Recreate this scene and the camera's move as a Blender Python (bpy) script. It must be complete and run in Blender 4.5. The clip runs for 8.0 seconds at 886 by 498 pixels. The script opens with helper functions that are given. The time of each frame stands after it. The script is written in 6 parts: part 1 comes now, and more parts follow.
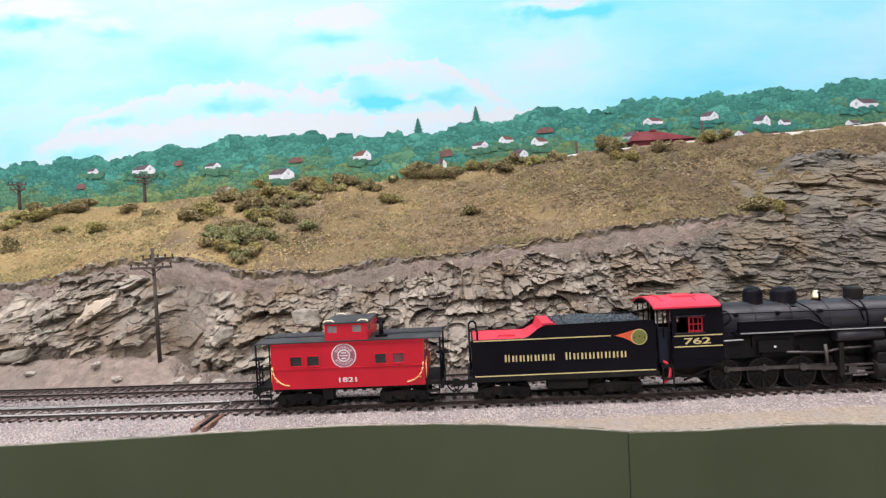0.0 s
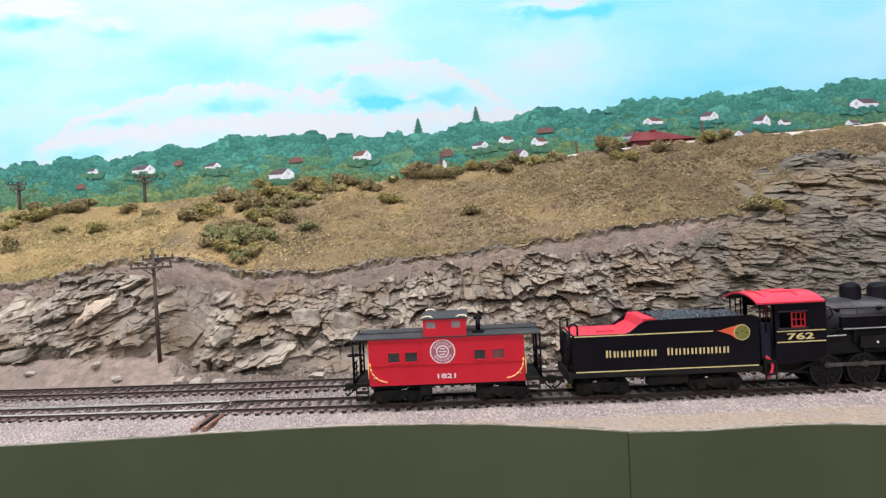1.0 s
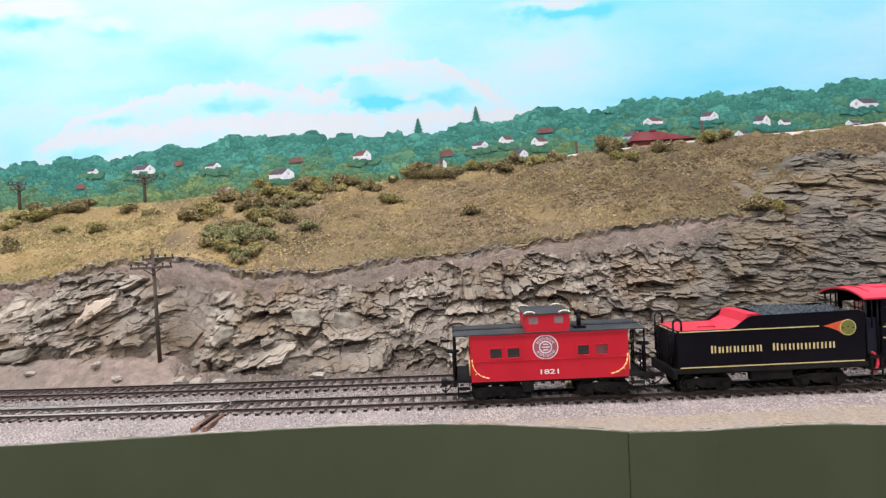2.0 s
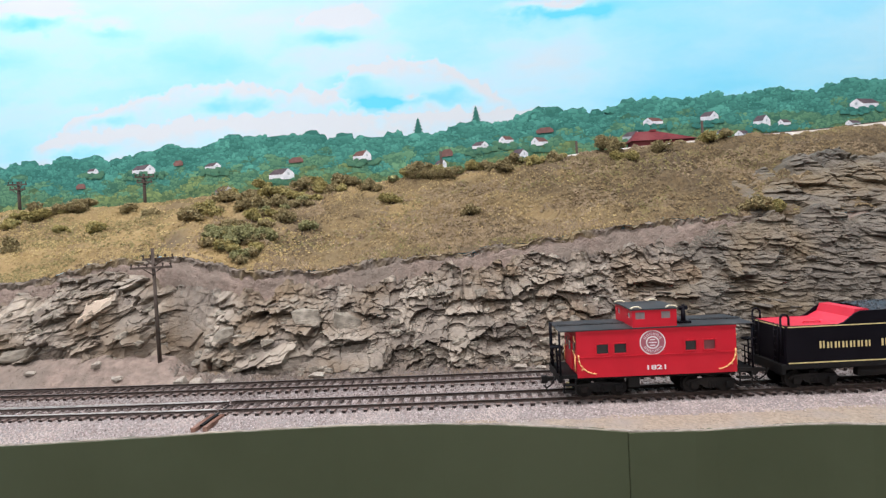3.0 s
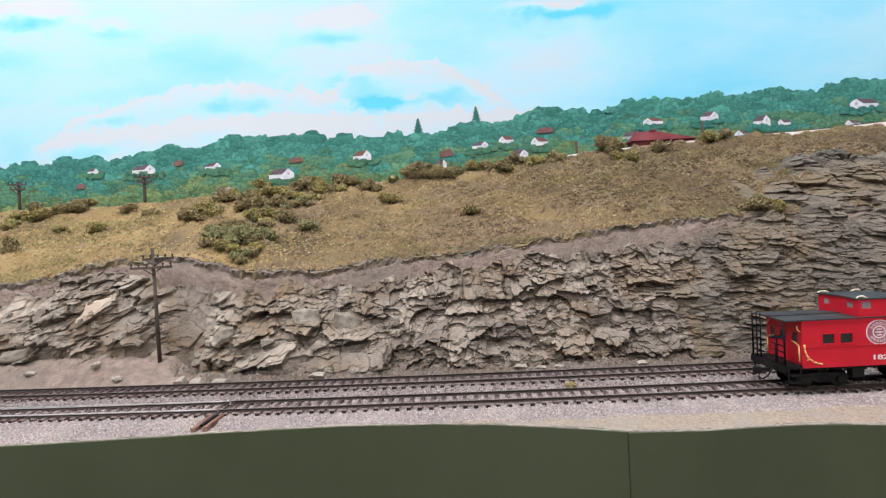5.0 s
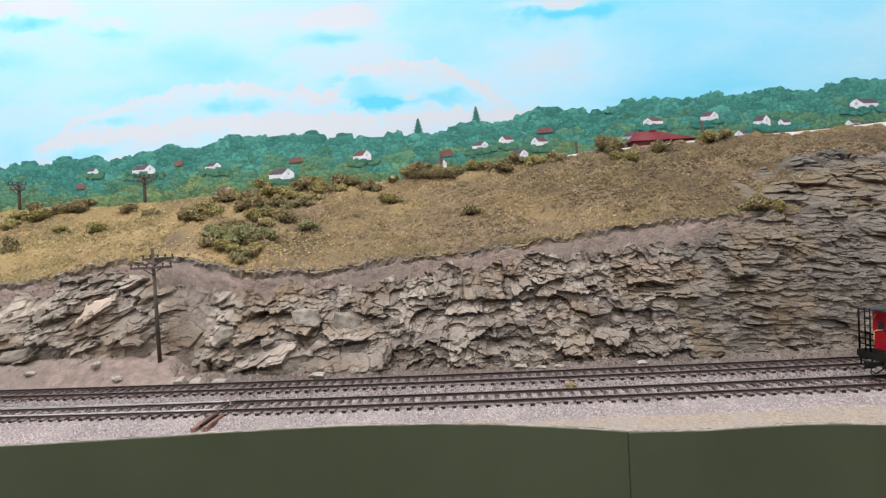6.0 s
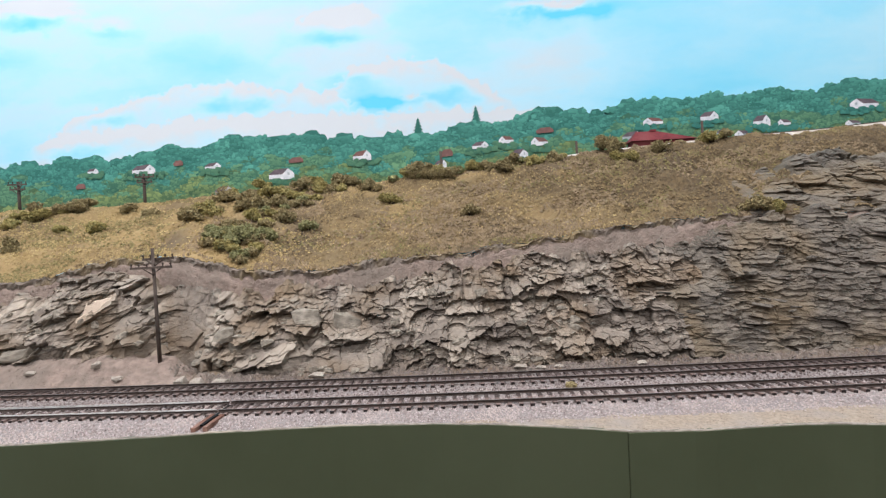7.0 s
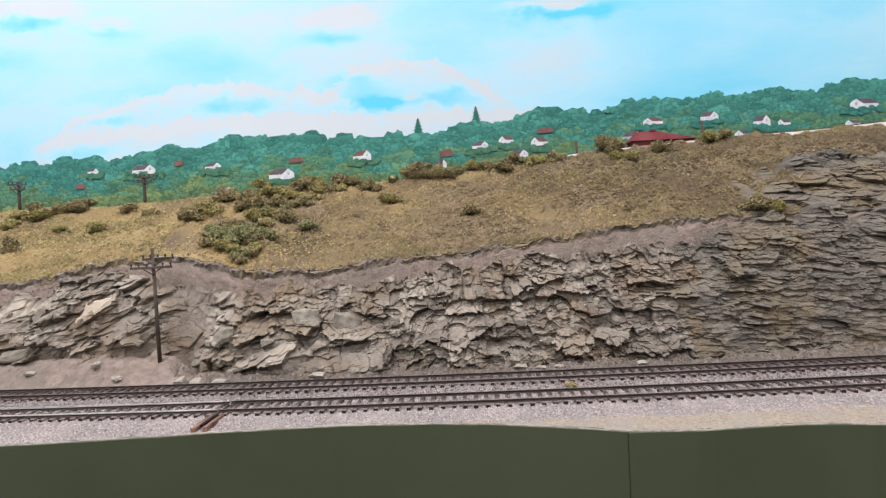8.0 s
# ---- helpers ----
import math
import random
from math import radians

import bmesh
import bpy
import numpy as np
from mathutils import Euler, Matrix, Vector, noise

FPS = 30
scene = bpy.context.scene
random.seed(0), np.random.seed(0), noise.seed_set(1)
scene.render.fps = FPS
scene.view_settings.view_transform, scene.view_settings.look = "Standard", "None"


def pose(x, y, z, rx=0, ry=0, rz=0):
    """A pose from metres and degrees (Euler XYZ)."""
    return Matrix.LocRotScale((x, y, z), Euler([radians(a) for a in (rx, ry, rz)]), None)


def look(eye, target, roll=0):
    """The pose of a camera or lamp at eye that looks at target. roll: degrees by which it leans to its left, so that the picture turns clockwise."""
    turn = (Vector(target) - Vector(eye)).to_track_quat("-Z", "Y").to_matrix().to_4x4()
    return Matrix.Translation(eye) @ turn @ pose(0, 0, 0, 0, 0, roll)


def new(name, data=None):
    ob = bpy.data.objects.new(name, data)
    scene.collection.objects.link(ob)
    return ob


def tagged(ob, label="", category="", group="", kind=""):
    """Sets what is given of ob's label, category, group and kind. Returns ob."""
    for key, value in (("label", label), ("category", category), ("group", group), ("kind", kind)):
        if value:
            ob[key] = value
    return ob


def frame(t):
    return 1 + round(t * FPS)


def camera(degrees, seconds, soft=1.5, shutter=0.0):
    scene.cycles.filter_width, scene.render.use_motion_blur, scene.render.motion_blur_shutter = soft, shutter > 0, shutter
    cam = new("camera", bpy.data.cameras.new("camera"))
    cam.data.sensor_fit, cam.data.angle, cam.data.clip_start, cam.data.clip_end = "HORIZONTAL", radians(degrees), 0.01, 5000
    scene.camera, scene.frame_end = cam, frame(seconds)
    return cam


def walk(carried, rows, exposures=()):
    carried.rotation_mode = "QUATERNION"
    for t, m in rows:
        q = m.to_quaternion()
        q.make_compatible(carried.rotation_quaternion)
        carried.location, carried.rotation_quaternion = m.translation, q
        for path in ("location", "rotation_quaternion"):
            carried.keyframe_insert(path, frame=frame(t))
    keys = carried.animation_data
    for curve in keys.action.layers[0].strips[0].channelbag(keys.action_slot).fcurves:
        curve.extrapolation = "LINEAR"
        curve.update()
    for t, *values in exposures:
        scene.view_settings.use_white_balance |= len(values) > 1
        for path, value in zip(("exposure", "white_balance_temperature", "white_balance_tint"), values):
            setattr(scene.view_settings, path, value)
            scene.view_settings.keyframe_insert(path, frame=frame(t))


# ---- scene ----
# The layout is modelled at 1:87. x runs along the track, y away from the aisle, z = 0 at the rail tops.
EYE = (0.0, 0.0, 0.0963)
cam = camera(79.48, 8.0, soft=1.3)
CAM_POSE = look(EYE, (-0.04172, 1.0, 0.0772), -2.924)
walk(cam, [(0.0, CAM_POSE), (8.0, CAM_POSE)], exposures=[(0.0, 0.19), (1.5, 0.18), (3.0, 0.08), (4.5, 0.07), (7.0, 0.02), (8.0, 0.02)])

# ---- light: three unseen ceiling panels over the aisle of a closed room ----
world = bpy.data.worlds.new("room_air")
scene.world = world
world.use_nodes = True
world.node_tree.nodes["Background"].inputs[0].default_value = (0.8, 0.9, 1.0, 1)
world.node_tree.nodes["Background"].inputs[1].default_value = 0.3


def ceiling_lamp(x, y, z, sx, sy, watts, tint):
    lamp = bpy.data.lights.new("ceiling_light", "AREA")
    lamp.shape, lamp.size, lamp.size_y, lamp.energy, lamp.color = "RECTANGLE", sx, sy, watts, tint
    ob = new("ceiling_light_lamp", lamp)
    ob.matrix_world = pose(x, y, z)
    return ob


LAMP_Z = 1.19
# the last one is a frontal fill, added to brighten upright faces and backdrop
LAMPS = [(-0.75, 0.08, 20.0), (0.65, 0.08, 14.5), (-0.1, -1.25, 27.0)]
for lx, ly, lw in LAMPS:
    ceiling_lamp(lx, ly, LAMP_Z - 0.012, 1.1, 0.28, lw, (0.985, 0.948, 0.990))


# ---- materials ----
def ramp_mix(nt, fac, a, b):
    m = nt.nodes.new("ShaderNodeMix")
    m.data_type = "RGBA"
    nt.links.new(fac, m.inputs[0])
    for sock, val in ((6, a), (7, b)):
        if isinstance(val, tuple):
            m.inputs[sock].default_value = (*val, 1)
        else:
            nt.links.new(val, m.inputs[sock])
    return m.outputs[2]


def curve01(nt, val, lo, hi):
    n = nt.nodes.new("ShaderNodeMapRange")
    nt.links.new(val, n.inputs[0])
    n.inputs[1].default_value, n.inputs[2].default_value = lo, hi
    return n.outputs[0]


def noise_tex(nt, scale, detail=4.0, stretch=(1, 1, 1)):
    tc = nt.nodes.new("ShaderNodeTexCoord")
    mp = nt.nodes.new("ShaderNodeMapping")
    mp.inputs[3].default_value = stretch
    nt.links.new(tc.outputs[3], mp.inputs[0])
    n = nt.nodes.new("ShaderNodeTexNoise")
    n.inputs["Scale"].default_value, n.inputs["Detail"].default_value = scale, detail
    nt.links.new(mp.outputs[0], n.inputs["Vector"])
    return n.outputs[0]


def mat(name, c1, c2=None, scale=200.0, c3=None, scale2=None, rough=0.7, metal=0.0, bump=0.0, bump_scale=None,
        stretch=(1, 1, 1), island=None, tint=None, lo=0.35, hi=0.65, spec=0.3):
    """c1 to c2 by fine noise, then towards c3 by coarse noise; island: colour taken by each loose piece; tint: colours by the mesh's own tint value."""
    m = bpy.data.materials.new(name)
    m.use_nodes = True
    nt = m.node_tree
    bs = nt.nodes["Principled BSDF"]
    bs.inputs["Roughness"].default_value = rough
    bs.inputs["Metallic"].default_value = metal
    bs.inputs["Specular IOR Level"].default_value = spec
    fine = noise_tex(nt, scale, 5.0, stretch)
    col = ramp_mix(nt, curve01(nt, fine, lo, hi), c1, c2 or tuple(0.8 * c for c in c1))
    if island:
        g = nt.nodes.new("ShaderNodeNewGeometry")
        col = ramp_mix(nt, g.outputs["Random Per Island"], col, island)
    if tint:
        at = nt.nodes.new("ShaderNodeAttribute")
        at.attribute_name = "tint"
        col = ramp_mix(nt, at.outputs["Fac"], col, tint)
    if c3:
        coarse = noise_tex(nt, scale2 or scale / 8, 3.0)
        col = ramp_mix(nt, curve01(nt, coarse, 0.45, 0.7), col, c3)
    nt.links.new(col, bs.inputs["Base Color"])
    if bump:
        b = nt.nodes.new("ShaderNodeBump")
        b.inputs["Strength"].default_value = bump
        b.inputs["Distance"].default_value = 0.001
        nt.links.new(noise_tex(nt, bump_scale or scale * 2, 6.0, stretch), b.inputs["Height"])
        nt.links.new(b.outputs[0], bs.inputs["Normal"])
    return m


M_FASCIA = mat("olive_paint", (0.066, 0.079, 0.041), (0.060, 0.072, 0.036), 30, (0.071, 0.083, 0.045), 5, rough=0.6, bump=0.05, bump_scale=90)
M_PLASTER = mat("beige_sand", (0.38, 0.31, 0.24), (0.27, 0.215, 0.165), 500, (0.30, 0.26, 0.23), 40, rough=0.95, bump=0.5, bump_scale=900)
M_EDGEPLASTER = mat("grey_plaster_edge", (0.34, 0.30, 0.26), (0.20, 0.175, 0.15), 300, (0.38, 0.33, 0.27), 30, rough=0.95, bump=0.5, bump_scale=900)
M_BED = mat("grey_ballast", (0.36, 0.315, 0.295), (0.20, 0.172, 0.16), 700, (0.25, 0.215, 0.205), 25, rough=0.95, bump=0.8, bump_scale=1400)
M_FOOT = mat("grey_brown_talus", (0.17, 0.145, 0.125), (0.10, 0.085, 0.075), 300, (0.21, 0.18, 0.15), 30, rough=0.97, bump=0.8, bump_scale=900)
M_GRAIN = mat("ballast_grain", (0.60, 0.525, 0.505), (0.44, 0.375, 0.36), 900, (0.52, 0.44, 0.40), 26, rough=0.95, island=(0.20, 0.160, 0.147))
M_GRAIN_D = mat("brown_ballast_grain", (0.33, 0.268, 0.248), (0.22, 0.176, 0.162), 900, (0.24, 0.195, 0.175), 30, rough=0.95, island=(0.075, 0.058, 0.052))
M_DIRT = mat("pink_tan_dirt", (0.30, 0.235, 0.195), (0.195, 0.152, 0.126), 160, (0.21, 0.175, 0.145), 18, rough=0.98, bump=0.9, bump_scale=500)
M_GRASS = mat("dry_grass_mat", (0.18, 0.132, 0.072), (0.098, 0.073, 0.044), 260, (0.12, 0.092, 0.062), 10, rough=1.0, bump=1.0, bump_scale=900, tint=(0.34, 0.245, 0.118))
M_TUFT = mat("dry_grass_turf", (0.33, 0.245, 0.125), (0.185, 0.135, 0.074), 90, (0.125, 0.094, 0.062), 11, rough=1.0, island=(0.17, 0.126, 0.070))
M_STRAW = mat("straw_turf", (0.56, 0.435, 0.215), (0.36, 0.27, 0.125), 90, (0.30, 0.22, 0.11), 14, rough=1.0, island=(0.28, 0.20, 0.085))
M_ROCK = mat("cast_rock", (0.190, 0.161, 0.133), (0.122, 0.103, 0.087), 200, (0.205, 0.152, 0.100), 22, rough=0.93, bump=0.9, bump_scale=500,
             stretch=(1, 1, 1.6), tint=(0.48, 0.418, 0.338))
M_ROCK_D = mat("grey_strata", (0.158, 0.139, 0.115), (0.104, 0.092, 0.078), 220, (0.190, 0.146, 0.092), 20, rough=0.93, bump=0.8, bump_scale=600, stretch=(1, 1, 2.5), tint=(0.325, 0.282, 0.220))
M_WALL = mat("room_wall_paint", (0.75, 0.73, 0.70), (0.72, 0.70, 0.67), 4, rough=0.8)
M_FLOOR = mat("grey_carpet", (0.16, 0.16, 0.17), (0.12, 0.12, 0.13), 60, rough=0.95)
M_RAIL = mat("weathered_rail", (0.060, 0.043, 0.036), (0.034, 0.025, 0.021), 300, rough=0.6, metal=0.2)
M_RAILTOP = mat("polished_railhead", (0.26, 0.24, 0.225), (0.15, 0.135, 0.125), 200, rough=0.4, metal=0.5)
M_RAILBRIGHT = mat("bright_railhead", (0.55, 0.53, 0.50), (0.40, 0.38, 0.36), 60, rough=0.4, metal=0.3)


# ---- mesh helpers ----
def mesh_ob(name, verts, faces, material, parent=None, smooth=False, label=""):
    me = bpy.data.meshes.new(name)
    me.from_pydata([tuple(v) for v in verts], [], faces)
    me.materials.append(material)
    if smooth:
        me.polygons.foreach_set("use_smooth", [True] * len(me.polygons))
    me.update()
    ob = new(name, me)
    ob.parent = parent
    if label:
        tagged(ob, label)
    return ob


def part(name, bm, material, parent=None, label="", smooth=False):
    """One mesh object from a bmesh, under a thing or a part."""
    bmesh.ops.recalc_face_normals(bm, faces=bm.faces[:])
    me = bpy.data.meshes.new(name)
    bm.to_mesh(me)
    bm.free()
    for m in material if isinstance(material, (list, tuple)) else [material]:
        me.materials.append(m)
    if smooth:
        me.polygons.foreach_set("use_smooth", [True] * len(me.polygons))
    ob = new(name, me)
    ob.parent = parent
    if label:
        tagged(ob, label)
    return ob


def thing(name, label, category, m=None, group="", kind=""):
    """An Empty at a thing's base that carries its parts."""
    ob = new(name)
    ob.empty_display_size = 0.01
    ob.matrix_basis = m or Matrix()
    return tagged(ob, label, category, group, kind)


def add_box(bm, x0, x1, y0, y1, z0, z1, bevel=0.0, index=0):
    vs = [bm.verts.new(p) for p in ((x0, y0, z0), (x1, y0, z0), (x1, y1, z0), (x0, y1, z0), (x0, y0, z1), (x1, y0, z1), (x1, y1, z1), (x0, y1, z1))]
    fs = [bm.faces.new([vs[i] for i in f]) for f in ((3, 2, 1, 0), (4, 5, 6, 7), (0, 1, 5, 4), (1, 2, 6, 5), (2, 3, 7, 6), (3, 0, 4, 7))]
    for f in fs:
        f.material_index = index
    if bevel:
        es = list({e for f in fs for e in f.edges})
        bmesh.ops.bevel(bm, geom=es, offset=bevel, segments=2, affect="EDGES", profile=0.5)
    return bm


def add_rod(bm, a, b, r0, r1=None, n=10, index=0):
    """A round rod from a to b."""
    a, b = Vector(a), Vector(b)
    r1 = r0 if r1 is None else r1
    q = (b - a).to_track_quat("Z", "Y")
    rings = []
    for p, r in ((a, r0), (b, r1)):
        rings.append([bm.verts.new(p + q @ Vector((r * math.cos(2 * math.pi * i / n), r * math.sin(2 * math.pi * i / n), 0))) for i in range(n)])
    for i in range(n):
        f = bm.faces.new((rings[0][i], rings[0][(i + 1) % n], rings[1][(i + 1) % n], rings[1][i]))
        f.material_index, f.smooth = index, True
    for ring in (rings[0][::-1], rings[1]):
        bm.faces.new(ring).material_index = index
    return bm


def add_pipe(bm, pts, r, n=6):
    for a, b in zip(pts, pts[1:]):
        add_rod(bm, a, b, r, n=n)
    return bm


def add_loft(bm, loops, cap=True, smooth=True, closed=True):
    """Joins loops of equal length into a skin."""
    vs = [[bm.verts.new(p) for p in lp] for lp in loops]
    n = len(vs[0])
    for a, b in zip(vs, vs[1:]):
        for i in range(n if closed else n - 1):
            bm.faces.new((a[i], a[(i + 1) % n], b[(i + 1) % n], b[i])).smooth = smooth
    if cap and closed:
        bm.faces.new(vs[0][::-1])
        bm.faces.new(vs[-1])
    return bm


def add_prism(bm, outline, y0, y1, index=0):
    """An outline of (x, z) pushed from y0 to y1."""
    a = [bm.verts.new((x, y0, z)) for x, z in outline]
    b = [bm.verts.new((x, y1, z)) for x, z in outline]
    n = len(a)
    fs = [bm.faces.new(a), bm.faces.new(b[::-1])]
    fs += [bm.faces.new((a[(i + 1) % n], a[i], b[i], b[(i + 1) % n])) for i in range(n)]
    for f in fs:
        f.material_index = index
    return bm


def interp(table):
    xs, zs = [p[0] for p in table], [p[1] for p in table]
    return lambda x: np.interp(x, xs, zs)


def fbm(x, y, z=0.0, octaves=4):
    return noise.fractal(Vector((x, y, z)), 1.0, 2.0, octaves)


# ---- the lie of the land ----
TRACK_Y, BEND, TRACK_GAP = 0.3223, 0.0572, 0.046
X_MIN, X_MAX = -0.62, 1.02


def track_y(x):
    return TRACK_Y + BEND * min(x, 0.35) ** 2 + (2 * BEND * 0.35 * (x - 0.35) if x > 0.35 else 0.0)


def track_turn(x):
    return math.degrees(math.atan(2 * BEND * min(x, 0.35)))


base_z = interp([(-0.6, 0.0100), (-0.3708, 0.0118), (-0.3173, 0.0142), (-0.2748, 0.0146), (-0.2411, 0.0109), (-0.2171, 0.0001), (-0.1392, -0.0016), (1.1, -0.0020)])
base_y = interp([(-0.6, 0.4300), (-0.392, 0.4120), (-0.2744, 0.4140), (-0.248, 0.4240), (-0.2218, 0.4160), (-0.2061, 0.4000), (-0.01629, 0.3980), (0.1816, 0.4020), (0.3723, 0.4140), (1.1, 0.4400)])
top_z = interp([(-0.6, 0.0450), (-0.3965, 0.0571), (-0.331, 0.0755), (-0.3065, 0.0791), (-0.2717, 0.0775), (-0.2486, 0.0716), (-0.2246, 0.0611), (-0.2007, 0.0552), (-0.1529, 0.0605), (-0.08725, 0.0630), (-0.05868, 0.0690), (-0.01205, 0.0755), (0.0571, 0.0825), (0.1253, 0.0835), (0.1703, 0.0845), (0.1929, 0.0900), (0.2153, 0.0983), (0.2492, 0.1004), (1.1, 0.1050)])
top_y = interp([(-0.6, 0.4500), (-0.3281, 0.4400), (-0.2226, 0.4400), (-0.0173, 0.4340), (0.1808, 0.4350), (0.2292, 0.4400), (0.3721, 0.4500), (1.1, 0.4800)])
lip_z = interp([(-0.6, 0.0640), (-0.4083, 0.0756), (-0.3568, 0.0805), (-0.3056, 0.0918), (-0.2551, 0.0928), (-0.231, 0.0891), (-0.1967, 0.0801), (-0.1574, 0.0758), (-0.1183, 0.0739), (-0.08854, 0.0797), (-0.0595, 0.0816), (-0.01145, 0.0845), (0.03677, 0.0892), (0.08361, 0.0948), (0.131, 0.0986), (0.1771, 0.1019), (0.2237, 0.1027), (0.3444, 0.1032), (1.1, 0.1100)])
lip_y = interp([(-0.6, 0.4620), (-0.223, 0.4520), (-0.01788, 0.4500), (0.1804, 0.4500), (0.372, 0.4600), (1.1, 0.4900)])
crest_z = interp([(-0.7, 0.1440), (-0.5566, 0.1547), (-0.4169, 0.1555), (-0.3336, 0.1577), (-0.2793, 0.1613), (-0.1902, 0.1666), (-0.1103, 0.1655), (-0.04321, 0.1703), (0.02227, 0.1745), (0.08725, 0.1806), (0.1523, 0.1878), (0.2157, 0.1906), (0.2791, 0.1908), (0.3227, 0.1958), (0.4054, 0.1962), (0.4777, 0.1981), (1.1, 0.2100)])
CREST_Y, BACK_Y = 0.62, 0.80


# ---- noise on grids ----
def hash2(i, j, k):
    h = np.sin(i * 127.1 + j * 311.7 + k * 74.7) * 43758.5453
    return h - np.floor(h)


def vnoise(x, y, k=0):
    i, j = np.floor(x), np.floor(y)
    u, v = x - i, y - j
    u, v = u * u * (3 - 2 * u), v * v * (3 - 2 * v)
    a, b = hash2(i, j, k), hash2(i + 1, j, k)
    c, d = hash2(i, j + 1, k), hash2(i + 1, j + 1, k)
    return (a * (1 - u) + b * u) * (1 - v) + (c * (1 - u) + d * u) * v - 0.5


def vfbm(x, y, k=0, octaves=4):
    return sum(vnoise(x * 2 ** o, y * 2 ** o, k + o) / 2 ** o for o in range(octaves))


def grid_faces(nu, nv):
    a = (np.arange(nu - 1)[:, None] * nv + np.arange(nv - 1)[None, :]).ravel()
    return np.stack([a, a + nv, a + nv + 1, a + 1], 1)


def sheet(name, verts, nu, nv, materials, index=None, tint=None, smooth=False):
    me = bpy.data.meshes.new(name)
    me.from_pydata(verts.reshape(-1, 3).tolist(), [], grid_faces(nu, nv).tolist())
    for m in materials:
        me.materials.append(m)
    if index is not None:
        me.polygons.foreach_set("material_index", index.astype(np.int32).ravel())
    if tint is not None:
        me.attributes.new("tint", "FLOAT", "POINT").data.foreach_set("value", tint.astype(np.float32).ravel())
    me.polygons.foreach_set("use_smooth", [smooth] * len(me.polygons))
    me.update()
    return new(name, me)


def smoothstep(a, b, x):
    t = np.clip((x - a) / (b - a), 0, 1)
    return t * t * (3 - 2 * t)


def columns(fine0, fine1, step):
    return np.concatenate([np.arange(X_MIN, fine0, 0.008), np.arange(fine0, fine1, step), np.arange(fine1, X_MAX, 0.008)])


# ---- the rock cutting ----
def facets(x, y, k, tilt=1.0, lean=0.25, square=0.7):
    """Angular blocks with flat tilted faces: each point's face height, its block's own value and its distance to the joint."""
    i0, j0 = np.floor(x), np.floor(y)
    best, second = np.full(x.shape, 9.0), np.full(x.shape, 9.0)
    face, val = np.zeros(x.shape), np.zeros(x.shape)
    for di in (-1, 0, 1):
        for dj in (-1, 0, 1):
            i, j = i0 + di, j0 + dj
            px, py = x - i - 0.5 - 0.8 * (hash2(i, j, k) - 0.5), y - j - 0.5 - 0.8 * (hash2(i, j, k + 1) - 0.5)
            a = (hash2(i, j, k + 6) - 0.5) * 0.9
            u, w = px * np.cos(a) + py * np.sin(a), -px * np.sin(a) + py * np.cos(a)
            d = square * np.maximum(np.abs(u), np.abs(w)) + (1 - square) * np.hypot(u, w) - 0.12 * hash2(i, j, k + 7)
            near = d < best
            second = np.where(near, best, np.minimum(second, d))
            best = np.where(near, d, best)
            h = hash2(i, j, k + 2) - 0.5 + tilt * (px * (hash2(i, j, k + 4) - 0.5) * 1.6 - py * (hash2(i, j, k + 5) - 0.5 + lean) * 1.6)
            face, val = np.where(near, h, face), np.where(near, hash2(i, j, k + 3), val)
    return face, val, second - best


def rock_relief(x, z, seed, dip, big, mid, small, amps, crack):
    """How far the rock stands out: three sizes of blocks (width, height in metres) along beds that dip by so many degrees."""
    c, s = math.cos(math.radians(dip)), math.sin(math.radians(dip))
    u, w = c * x + s * z, -s * x + c * z
    u, w = u + 0.0026 * vfbm(x * 38, z * 38, seed + 9, 2), w + 0.0020 * vfbm(x * 34, z * 34, seed + 19, 2)
    h1, c1, d1 = facets(u / big[0], w / big[1], seed, 0.7)
    h2, c2, d2 = facets(u / mid[0] + 7, w / mid[1], seed + 30, 1.0)
    h3, c3, d3 = facets(u / small[0], w / small[1] + 3, seed + 60, 1.1)
    broken = 0.35 + 0.65 * smoothstep(-0.2, 0.2, vfbm(x * 24, z * 28, seed + 97, 2))
    opened = smoothstep(-0.05, 0.25, vfbm(x * 70, z * 90, seed + 93, 2))
    out = amps[0] * h1 + amps[1] * h2 * (0.5 + 0.5 * broken) + amps[2] * h3 * broken
    out -= crack * opened * ((1 - smoothstep(0.0, 0.08, d1)) + 0.5 * broken * (1 - smoothstep(0.0, 0.10, d2)))
    out += 0.0040 * vfbm(x * 24, z * 24, seed + 90, 2) + 0.0009 * vfbm(x * 220, z * 260, seed + 95, 3)
    tint = np.clip(0.23 + 0.40 * (c1 - 0.5) + 0.44 * (c2 - 0.5) + 0.34 * (c3 - 0.5) + 0.55 * vfbm(x * 90, z * 120, seed + 99, 4), 0, 1)
    return out, tint, c2 + 0.4 * c3


# the larger blocks: along, height, half width, half height, dip, paleness
WEST_BLOCKS = [(-0.304, 0.0530, 0.0133, 0.0049, 33, 1.30), (-0.264, 0.0655, 0.0133, 0.0080, 25, 0.30), (-0.364, 0.0195, 0.0133, 0.0058, 3, 0.55), (-0.280, 0.0384, 0.0160, 0.0089, 32, 0.40), (-0.270, 0.0344, 0.0058, 0.0107, 10, 0.45), (-0.339, 0.0510, 0.0142, 0.0044, 14, 0.50), (-0.313, 0.0263, 0.0116, 0.0044, 18, 0.55), (-0.347, 0.0378, 0.0133, 0.0044, 12, 0.50), (-0.286, 0.0733, 0.0133, 0.0040, 10, 0.50), (-0.317, 0.0635, 0.0116, 0.0036, 8, 0.45)]
